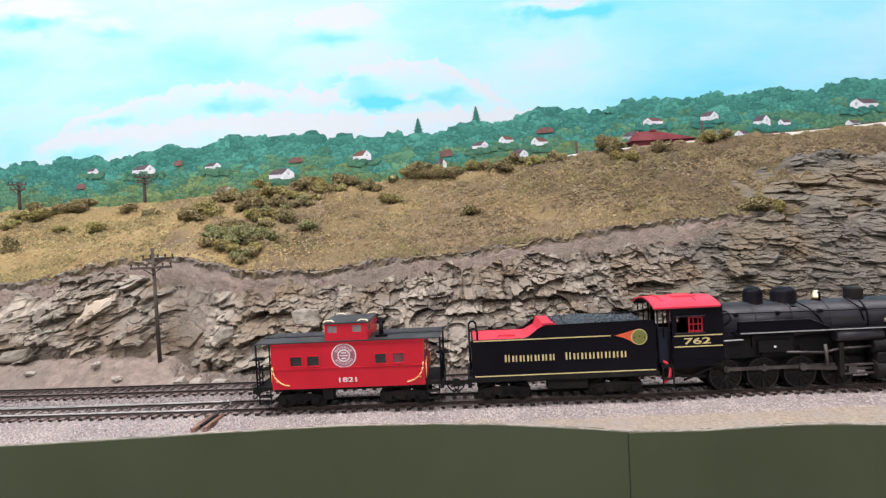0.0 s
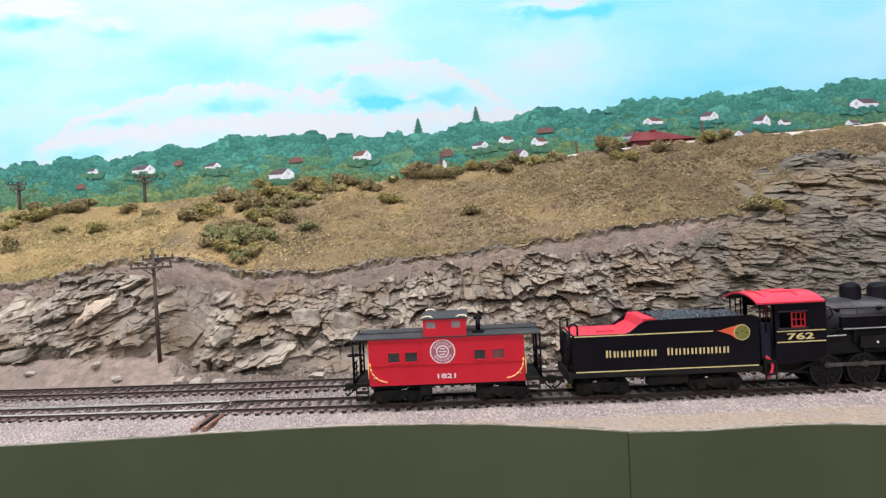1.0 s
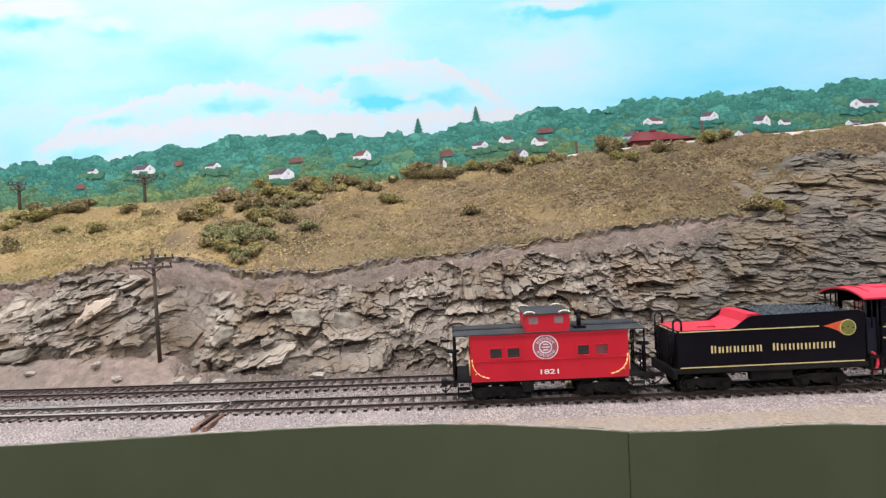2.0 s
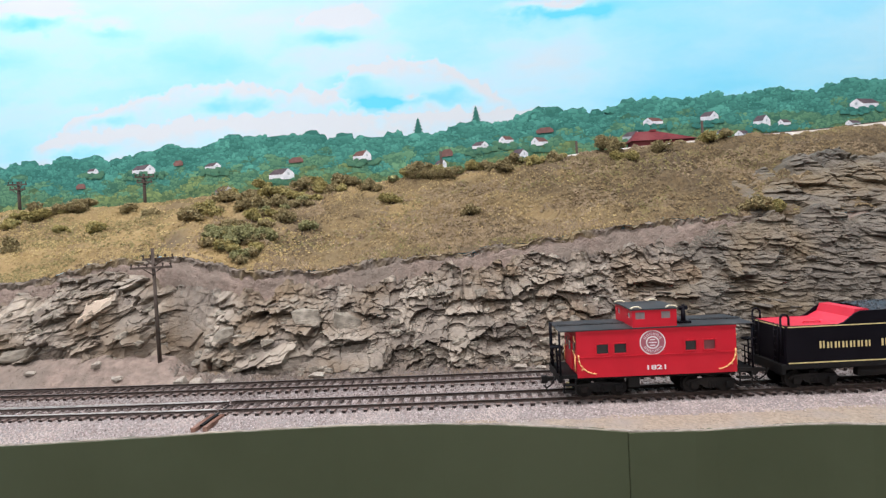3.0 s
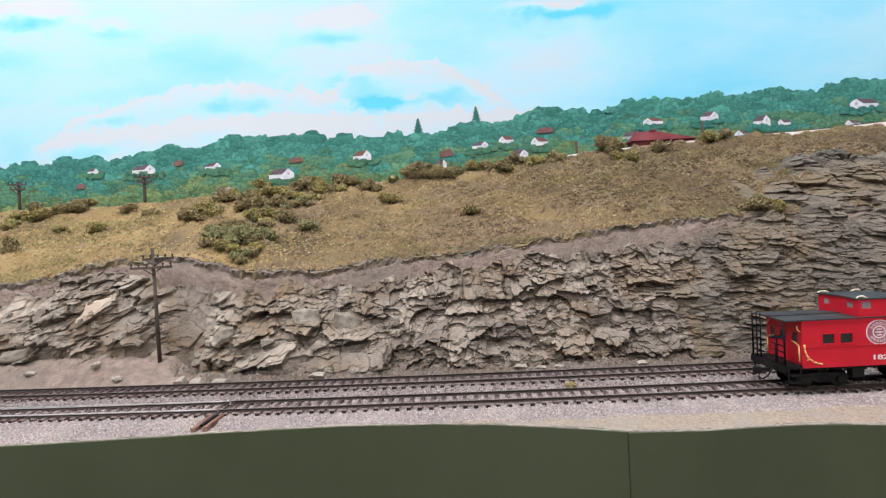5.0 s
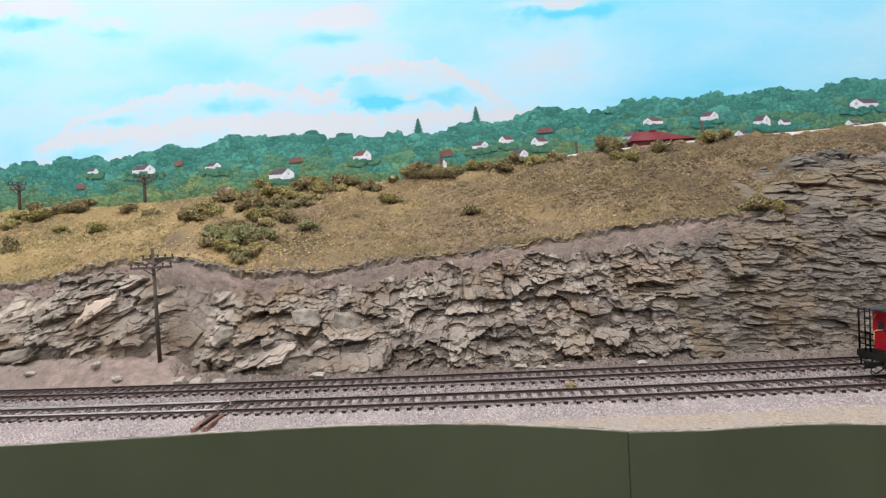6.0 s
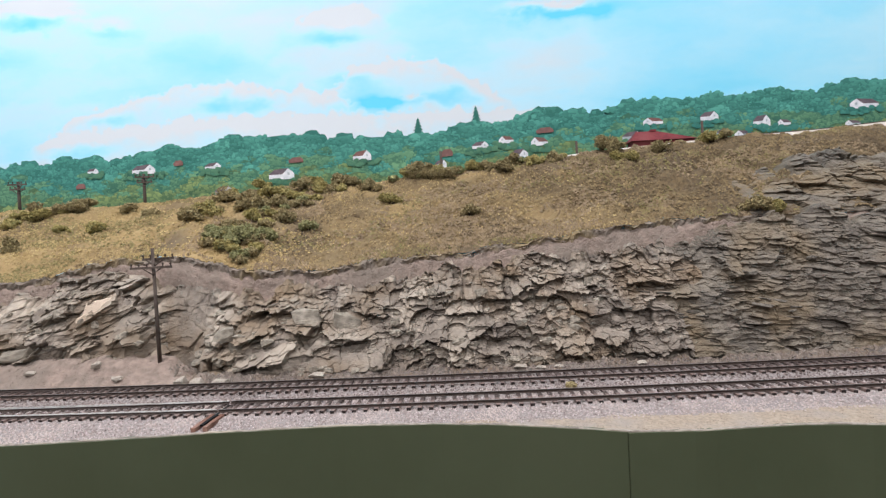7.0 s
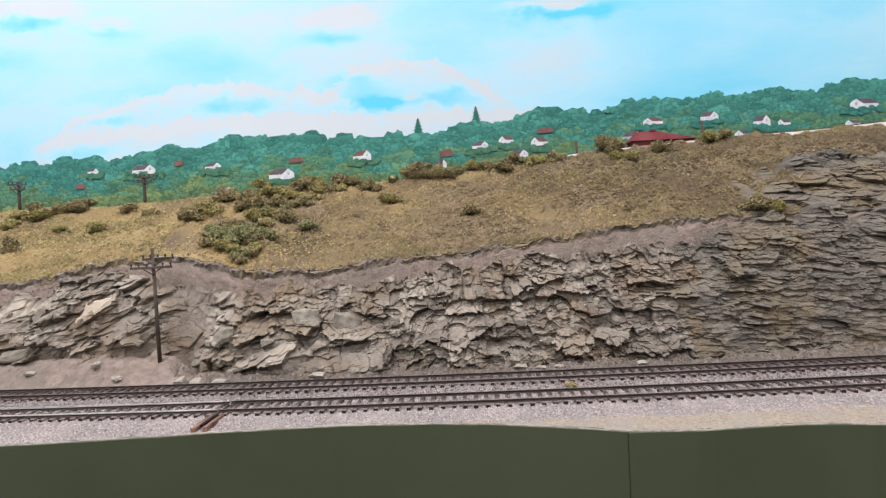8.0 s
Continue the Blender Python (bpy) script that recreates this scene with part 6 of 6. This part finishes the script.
def shrub(x, y, r, material, label, seed, flat=0.85):
    """A model shrub: twigs under a ragged crown of small flakes."""
    g = random.Random(seed)
    r = r * 1.25
    ob = thing("shrub", label, "shrub", pose(x, y, float(hill_z(x, y)) - 0.0005, 0, 0, g.uniform(0, 360)), group="shrubs on the hill")
    bm = bmesh.new()
    knots = []
    for k in range(g.randint(7, 11)):
        a, d = g.uniform(0, 6.28), r * g.uniform(0.0, 0.72)
        c = Vector((d * math.cos(a), d * math.sin(a), r * flat * g.uniform(0.35, 1.0) * (1 - 0.5 * d / r)))
        knots.append((c, r * g.uniform(0.25, 0.42)))
        add_rod(bm, (0, 0, -0.0005), c, 0.0004, 0.0002, n=5)
    part("stem", bm, M_TWIG, ob)
    verts, faces = [], []
    for c, kr in knots:
        for q in range(120):
            v = Vector((g.gauss(0, 1), g.gauss(0, 1), g.gauss(0, 1))).normalized() * kr * g.uniform(0.55, 1.12)
            v.z *= 0.75
            p = c + v
            if p.z < 0:
                p.z = g.uniform(0, 0.001)
            s = g.uniform(0.0006, 0.0016)
            n1 = Vector((g.gauss(0, 1), g.gauss(0, 1), g.gauss(0, 1))).normalized()
            n2 = n1.orthogonal().normalized()
            n3 = n1.cross(n2)
            b = len(verts)
            verts.extend([p + n2 * s, p + n3 * s * 0.7, p - n2 * s, p - n3 * s * 0.7, p + n1 * s * 0.7])
            faces.extend([(b, b + 1, b + 4), (b + 1, b + 2, b + 4), (b + 2, b + 3, b + 4), (b + 3, b, b + 4)])
    tagged(mesh_ob("foliage", verts, faces, material, ob), kind="stuff")
    return ob


WEST = [(-0.383, 0.536, 0.0114), (-0.378, 0.589, 0.0110), (-0.344, 0.575, 0.0105), (-0.476, 0.585, 0.0130), (-0.451, 0.6, 0.0150), (-0.448, 0.62, 0.0095), (-0.492, 0.576, 0.0110), (-0.464, 0.524, 0.009),
        (-0.277, 0.523, 0.0120), (-0.26, 0.536, 0.0150), (-0.26, 0.576, 0.0140), (-0.22, 0.561, 0.0135), (-0.212, 0.585, 0.0140), (-0.183, 0.533, 0.0124), (-0.18, 0.604, 0.0140), (-0.158, 0.597, 0.0125), (-0.143, 0.616, 0.0125)]
PATCH = [(-0.154, 0.52, 0.0105), (-0.205, 0.486, 0.0150), (-0.185, 0.492, 0.0120), (-0.222, 0.49, 0.0120), (-0.228, 0.483, 0.0105), (-0.197, 0.464, 0.0100), (-0.188, 0.497, 0.0110), (-0.212, 0.474, 0.0100)]
EAST = [(-0.104, 0.6, 0.0125), (-0.074, 0.545, 0.0110), (-0.05, 0.615, 0.0160), (-0.037, 0.609, 0.0145), (-0.064, 0.62, 0.0105), (-0.014, 0.605, 0.0115), (0.005, 0.492, 0.0100), (0.012, 0.616, 0.0115), (0.04, 0.603, 0.0125),
        (0.06, 0.618, 0.0115), (0.083, 0.61, 0.0110), (0.106, 0.616, 0.0110), (0.162, 0.62, 0.0145), (0.181, 0.591, 0.0150), (0.175, 0.612, 0.0120), (0.221, 0.606, 0.0125), (0.283, 0.615, 0.0125), (0.3, 0.617, 0.0090), (0.245, 0.458, 0.0110), (0.262, 0.458, 0.0095)]
THICKET = [(-0.271, 0.533, 0.0077), (-0.268, 0.521, 0.0062), (-0.263, 0.598, 0.0087), (-0.234, 0.551, 0.008), (-0.237, 0.583, 0.0077), (-0.235, 0.62, 0.0082), (-0.18, 0.562, 0.0074), (-0.198, 0.56, 0.0081), (-0.211, 0.529, 0.0076), (-0.224, 0.506, 0.0083), (-0.209, 0.509, 0.0084), (-0.213, 0.467, 0.0077), (-0.193, 0.481, 0.0079), (-0.197, 0.458, 0.0054), (-0.17, 0.619, 0.0089), (-0.145, 0.598, 0.0071), (-0.125, 0.611, 0.0072), (-0.495, 0.564, 0.0074), (-0.503, 0.606, 0.008), (-0.468, 0.596, 0.0078), (-0.433, 0.558, 0.0066), (-0.455, 0.516, 0.0068), (-0.037, 0.62, 0.009), (-0.024, 0.62, 0.0082), (0.028, 0.615, 0.0073), (0.049, 0.596, 0.0078)]
for k, (x, y, r) in enumerate(WEST + EAST + [(x, y, 1.3 * r) for x, y, r in THICKET]):
    if k % 3:
        shrub(x, y, r, M_OLIVELEAF, "olive-brown model shrub on the dry grass", 100 + k)
    else:
        shrub(x, y, r, M_SAGE, "yellow-green model shrub on the dry grass", 100 + k)
scrub = random.Random(77)
# low scrub: from, to, spread, how many
for x0, y0, x1, y1, wide, n in [(-0.283, 0.535, -0.250, 0.600, 0.013, 15), (-0.214, 0.538, -0.179, 0.602, 0.016, 20), (-0.237, 0.485, -0.191, 0.521, 0.013, 12), (-0.235, 0.470, -0.185, 0.474, 0.009, 9),
                                (-0.177, 0.552, -0.140, 0.604, 0.010, 7), (-0.081, 0.618, 0.000, 0.618, 0.004, 6), (0.010, 0.618, 0.128, 0.618, 0.004, 9), (-0.515, 0.585, -0.450, 0.618, 0.012, 7)]:
    for k in range(n):
        t = (k + scrub.random()) / n
        shrub(x0 + (x1 - x0) * t + scrub.uniform(-wide, wide), min(0.621, y0 + (y1 - y0) * t + scrub.uniform(-wide, wide)), scrub.uniform(0.0040, 0.0085), scrub.choice((M_OLIVELEAF, M_GREENLEAF, M_SAGE)), "low ragged olive scrub on the dry grass", scrub.randrange(9999), 0.7)
for k, (x, y, r) in enumerate(PATCH):
    shrub(x, y, r, M_GREENLEAF, "low grey-green shrub sprawling over the turf", 200 + k, 0.65)
tuft = shrub(0.0645, 0.349, 0.0034, M_OLIVELEAF, "tiny moss tuft between the two tracks", 300, 0.6)
tuft.matrix_basis = pose(0.0645, 0.349, float(bed_z(0.0645, 0.349)) - 0.0003)

# ---- utility poles ----
M_POLE = mat("weathered_pole", (0.085, 0.065, 0.052), (0.045, 0.034, 0.028), 400, (0.12, 0.095, 0.08), 60, rough=0.9, stretch=(1, 1, 0.15), bump=0.4)


def utility_pole(x, y, z0, height, arms, label, lean=0.0, radius=0.0016):
    ob = thing("utility_pole", label, "utility pole", pose(x, y, z0, 0, lean, 0), group="utility poles")
    part("pole", add_rod(bmesh.new(), (0, 0, -0.004), (0, 0, height), radius, radius * 0.72, n=12), M_POLE, ob)
    for a0, a1, z, dy in arms:
        bm = add_box(bmesh.new(), a0, a1, dy - 0.0008, dy + 0.0008, z - 0.0009, z + 0.0009)
        arm = part("crossarm", bm, M_POLE, ob)
        n = max(2, int((a1 - a0) / 0.006))
        for k in range(n + 1):
            px = a0 + 0.0008 + (a1 - a0 - 0.0016) * k / n
            bm = add_rod(bmesh.new(), (px, dy, z + 0.0009), (px, dy, z + 0.0032), 0.0005, n=6)
            add_rod(bm, (px, dy, z + 0.0022), (px, dy, z + 0.0036), 0.0009, 0.0006, n=8)
            part("insulator", bm, M_POLE, arm)
        bm = bmesh.new()
        for e in (-0.007, 0.007):
            add_rod(bm, (0, dy, z - 0.0055), (e, dy, z - 0.0008), 0.0004, n=5)
        part("brace", bm, M_POLE, arm)
    return ob


utility_pole(-0.2466, 0.412, 0.0085, 0.0920, [(-0.0175, 0.0160, 0.0768, -0.0022), (-0.0100, 0.0155, 0.0835, 0.0022)], "brown wooden utility pole standing before the rock cutting", -0.4)
utility_pole(-0.5490, 0.640, float(hill_z(-0.549, 0.64)), 0.1937 - float(hill_z(-0.549, 0.64)), [(-0.012, 0.012, 0.1900 - float(hill_z(-0.549, 0.64)), -0.002), (-0.010, 0.010, 0.1840 - float(hill_z(-0.549, 0.64)), -0.002)], "dark utility pole rising behind the hill crest", 0.5, 0.0022)
utility_pole(-0.3895, 0.640, float(hill_z(-0.3895, 0.64)), 0.1945 - float(hill_z(-0.3895, 0.64)), [(-0.010, 0.014, 0.1905 - float(hill_z(-0.3895, 0.64)), -0.002), (-0.008, 0.011, 0.1840 - float(hill_z(-0.3895, 0.64)), -0.002)], "dark utility pole rising behind the hill crest", 0.5, 0.0022)
for x, top in ((-0.0233, 0.2012), (0.1380, 0.2039), (0.2848, 0.2185)):
    utility_pole(x, 0.640, float(hill_z(x, 0.64)), top - float(hill_z(x, 0.64)), [], "bare dark post behind the hill crest", -0.6, 0.0019)

# ---- red shed and crest road ----
M_BARN = mat("barn_red", (0.17, 0.030, 0.034), (0.125, 0.022, 0.026), 200, (0.20, 0.05, 0.05), 40, rough=0.8)
shed = thing("shed", "dark red long shed behind the hill crest", "shed", pose(0.2465, 0.668, 0.172))
part("wall", add_box(bmesh.new(), -0.0360, 0.0380, -0.008, 0.014, 0, 0.0310), M_BARN, shed)
bm = bmesh.new()
add_loft(bm, [[(-0.0395, -0.011, 0.0310), (0.0400, -0.011, 0.0305), (0.0400, 0.017, 0.0305), (-0.0395, 0.017, 0.0310)], [(-0.0290, 0.002, 0.0438), (-0.0050, 0.002, 0.0438), (-0.0050, 0.004, 0.0438), (-0.0290, 0.004, 0.0438)]], smooth=False)
part("roof", bm, M_BARN, shed)
part("cupola", add_box(bmesh.new(), -0.0120, -0.0050, 0.000, 0.006, 0.0430, 0.0455), M_BARN, shed)

M_ROAD = mat("pale_road", (0.62, 0.58, 0.54), (0.48, 0.44, 0.40), 300, (0.52, 0.46, 0.38), 40, rough=0.95, bump=0.3)
road_z = interp([(0.10, 0.184), (0.148, 0.1884), (0.252, 0.1941), (0.329, 0.1968), (0.4115, 0.199), (0.4856, 0.2036), (1.1, 0.214)])
bm = bmesh.new()
add_loft(bm, [[(x, 0.622, float(road_z(x)) - 0.006), (x, 0.627, float(road_z(x)) + 0.0004 * fbm(x * 90, 1)), (x, 0.640, float(road_z(x)) + 0.0002), (x, 0.646, float(road_z(x)) - 0.008)] for x in np.linspace(0.12, X_MAX, 120)], smooth=False)
tagged(part("crest_road", bm, M_ROAD), "pale gravel road along the hill crest", "road", kind="structure")
bm = bmesh.new()
add_loft(bm, [[(x, 0.636, float(road_z(x))), (x, 0.636, float(road_z(x)) + 0.0022), (x, 0.638, float(road_z(x)) + 0.0022), (x, 0.638, float(road_z(x)))] for x in np.linspace(0.32, X_MAX, 60)], smooth=False)
tagged(part("guard_rail", bm, M_POLE), "low dark rail beside the crest road", "rail")

# ---- houses painted on the backdrop ----
M_PWHITE = mat("painted_white_wall", (0.74, 0.75, 0.78), (0.58, 0.61, 0.65), 150, rough=0.85, spec=0.1)
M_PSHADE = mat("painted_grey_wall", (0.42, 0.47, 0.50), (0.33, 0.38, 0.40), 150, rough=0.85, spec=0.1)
M_PROOF = mat("painted_plum_roof", (0.17, 0.13, 0.15), (0.12, 0.10, 0.115), 150, rough=0.85, spec=0.1)
M_PROOF_R = mat("painted_red_roof", (0.24, 0.125, 0.115), (0.17, 0.10, 0.09), 150, rough=0.85, spec=0.1)


HOUSE_FEET = []


def painted_house(x, z, w, h, flip, roof):
    """A little house of flat paint: gable wall, long wall and roof."""
    s = -1 if flip else 1
    y = BACK_Y - 0.00195
    bm = bmesh.new()
    def poly(pts, m, d):
        pts = [(x + s * px * w, z + pz * h) for px, pz in pts]
        add_prism(bm, pts, y - d * 0.5, y - d * 0.5 + 0.00004, m)
    poly([(0.02, -0.5), (0.5, -0.5), (0.5, 0.05), (0.27, 0.52), (0.02, 0.05)], 0, 0.0002)
    poly([(-0.5, -0.42), (0.02, -0.5), (0.02, 0.05), (-0.5, -0.02)], 1 if roof > 1 else 0, 0.0002)
    poly([(-0.54, -0.05), (0.03, -0.02), (0.28, 0.55), (-0.28, 0.42)], 2, 0.0004)
    poly([(0.24, -0.1), (0.32, -0.1), (0.32, 0.12), (0.24, 0.12)], 3, 0.0006)
    HOUSE_FEET.append((x, z - 0.5 * h, w))
    ob = part("painted_house", bm, [M_PWHITE, M_PSHADE, M_PROOF_R if roof % 2 else M_PROOF, M_PSHADE], backdrop, "small white painted house")
    return ob


def painted_bushes():
    """Dabs of green that hide the foot of every painted house."""
    g = random.Random(12)
    verts, faces, tone, idx = [], [], [], []
    for hx, hz, w in HOUSE_FEET:
        for k in range(24):
            cx, cz, r = hx + w * g.uniform(-0.85, 0.85), hz + g.uniform(-0.0075, 0.0012), g.uniform(0.0016, 0.0042)
            base, y = len(verts), BACK_Y - 0.00235 - 0.00001 * k - g.random() * 0.000008
            t = g.uniform(0.18, 0.50)
            for i in range(9):
                a = 2 * math.pi * i / 9
                q = r * g.uniform(0.75, 1.15)
                verts.append((cx + 1.3 * q * math.cos(a), y, cz + q * math.sin(a)))
                tone.append(min(1.0, max(0.0, t + 0.08 * math.sin(a))))
            faces.append(tuple(range(base, base + 9)))
            idx.append(0 if hz > 0.235 else 1)
    me = bpy.data.meshes.new("painted_bushes")
    me.from_pydata(verts, [], faces)
    for m in M_WOODS:
        me.materials.append(m)
    me.polygons.foreach_set("material_index", idx)
    me.attributes.new("tint", "FLOAT", "POINT").data.foreach_set("value", tone)
    me.update()
    ob = new("painted_bushes", me)
    ob.parent = backdrop
    return tagged(ob, "soft green painted bushes before the houses", kind="stuff")


M_CONIFER = mat("painted_dark_conifer", (0.045, 0.175, 0.145), (0.030, 0.125, 0.105), 700, rough=0.85, spec=0.1)
PX = 0.00072
for x, z, w, h, flip, roof in [(-0.5646, 0.2273, 24, 11, 0, 0), (-0.4848, 0.2254, 50, 19, 0, 0), (-0.3768, 0.2245, 34, 14, 0, 0), (-0.3616, 0.186, 40, 18, 0, 2), (-0.2718, 0.2066, 54, 22, 0, 0),
                               (-0.1478, 0.2276, 38, 20, 0, 1), (0.03, 0.2324, 34, 15, 0, 0), (0.0687, 0.2385, 30, 15, 1, 1), (0.1176, 0.2331, 34, 17, 1, 1), (0.0877, 0.2165, 34, 20, 0, 2)]:
    painted_house(x, z, w * PX, h * PX, flip, roof)
for x, z, w, h, flip, roof in [(0.2845, 0.2531, 40, 14, 1, 1), (0.3658, 0.2556, 36, 18, 0, 0), (0.4402, 0.2445, 34, 22, 0, 0), (0.472, 0.2402, 26, 12, 1, 0), (0.5854, 0.2609, 56, 19, 1, 0),
                               (0.5687, 0.2336, 30, 11, 1, 2), (0.2536, 0.2331, 40, 18, 0, 2), (0.3833, 0.2307, 22, 13, 0, 2), (0.4138, 0.2273, 36, 13, 1, 2), (-0.03, 0.2082, 24, 16, 0, 2)]:
    painted_house(x, z, w * PX, h * PX, flip, roof)
for x, z, w, h in [(-0.2482, 0.2265, 30, 12), (0.1266, 0.2492, 34, 12), (-0.43, 0.232, 20, 12), (-0.585, 0.205, 20, 12), (-0.02, 0.224, 24, 16)]:
    bm = add_prism(bmesh.new(), [(x + a * w * PX, z + b * h * PX) for a, b in ((-0.5, -0.5), (0.5, -0.4), (0.5, 0.1), (0.3, 0.5), (-0.25, 0.45), (-0.55, 0.0))], BACK_Y - 0.0022, BACK_Y - 0.0021)
    part("painted_roof", bm, M_PROOF_R, backdrop, "faded red painted roof among trees")
for x, z, h in ((-0.0614, 0.2455, 0.034), (0.0258, 0.2540, 0.038)):
    pts = [(0.0, h)]
    for k in range(1, 7):
        pts += [(0.0016 * k * 0.95 + 0.0014, h * (1 - k / 7.0)), (0.0016 * k * 0.6, h * (1 - k / 7.0) + 0.0012)]
    left = [(-a, b - 0.001) for a, b in pts[:0:-1]]
    bm = add_prism(bmesh.new(), [(x + a, z + b) for a, b in pts + left], BACK_Y - 0.0003, BACK_Y - 0.0002)
    part("painted_conifer", bm, M_CONIFER, backdrop, "dark painted conifer")

painted_bushes()
bed_stones()
lone_blocks()


# ---- movement ----
TRAIN = [(0.5 * k, -0.0716 + 0.0567 * 0.5 * k + 0.00074 * (0.5 * k) ** 2) for k in range(10)]
TRAIN += [(0.5 * k, TRAIN[9][1] + 0.0658 * (0.5 * k - 4.5)) for k in range(10, 17)]
travel = interp(TRAIN)


def on_track(x):
    return pose(x, track_y(x), 0, 0, 0, track_turn(x))


def motions():
    for ob, lead in ROLLING:
        walk(ob, [(t, on_track(x + lead)) for t, x in TRAIN])
    steps = [k * 0.1 for k in range(81)]
    for ob, x, r in SPINNING:
        walk(ob, [(t, pose(x, 0, r, 0, math.degrees(float(travel(t)) / r), 0)) for t in steps])
    length = 0.0265
    for kind, ob, s in RODS:
        rows = []
        for t in steps:
            a = float(travel(t)) / DRIVER_R + (0 if s < 0 else math.pi / 2)
            px, pz = CRANK * math.cos(a), -CRANK * math.sin(a)
            if kind == "side":
                rows.append((t, pose(px, 0, DRIVER_R + pz)))
                continue
            x0, z0 = DRIVERS[2] + px, DRIVER_R + pz
            tilt = math.asin((0.0105 - z0) / length)
            if kind == "main":
                rows.append((t, pose(x0, 0, z0, 0, -math.degrees(tilt), 0)))
            else:
                rows.append((t, pose(x0 + length * math.cos(tilt), 0, 0.0105)))
        walk(ob, rows)


motions()
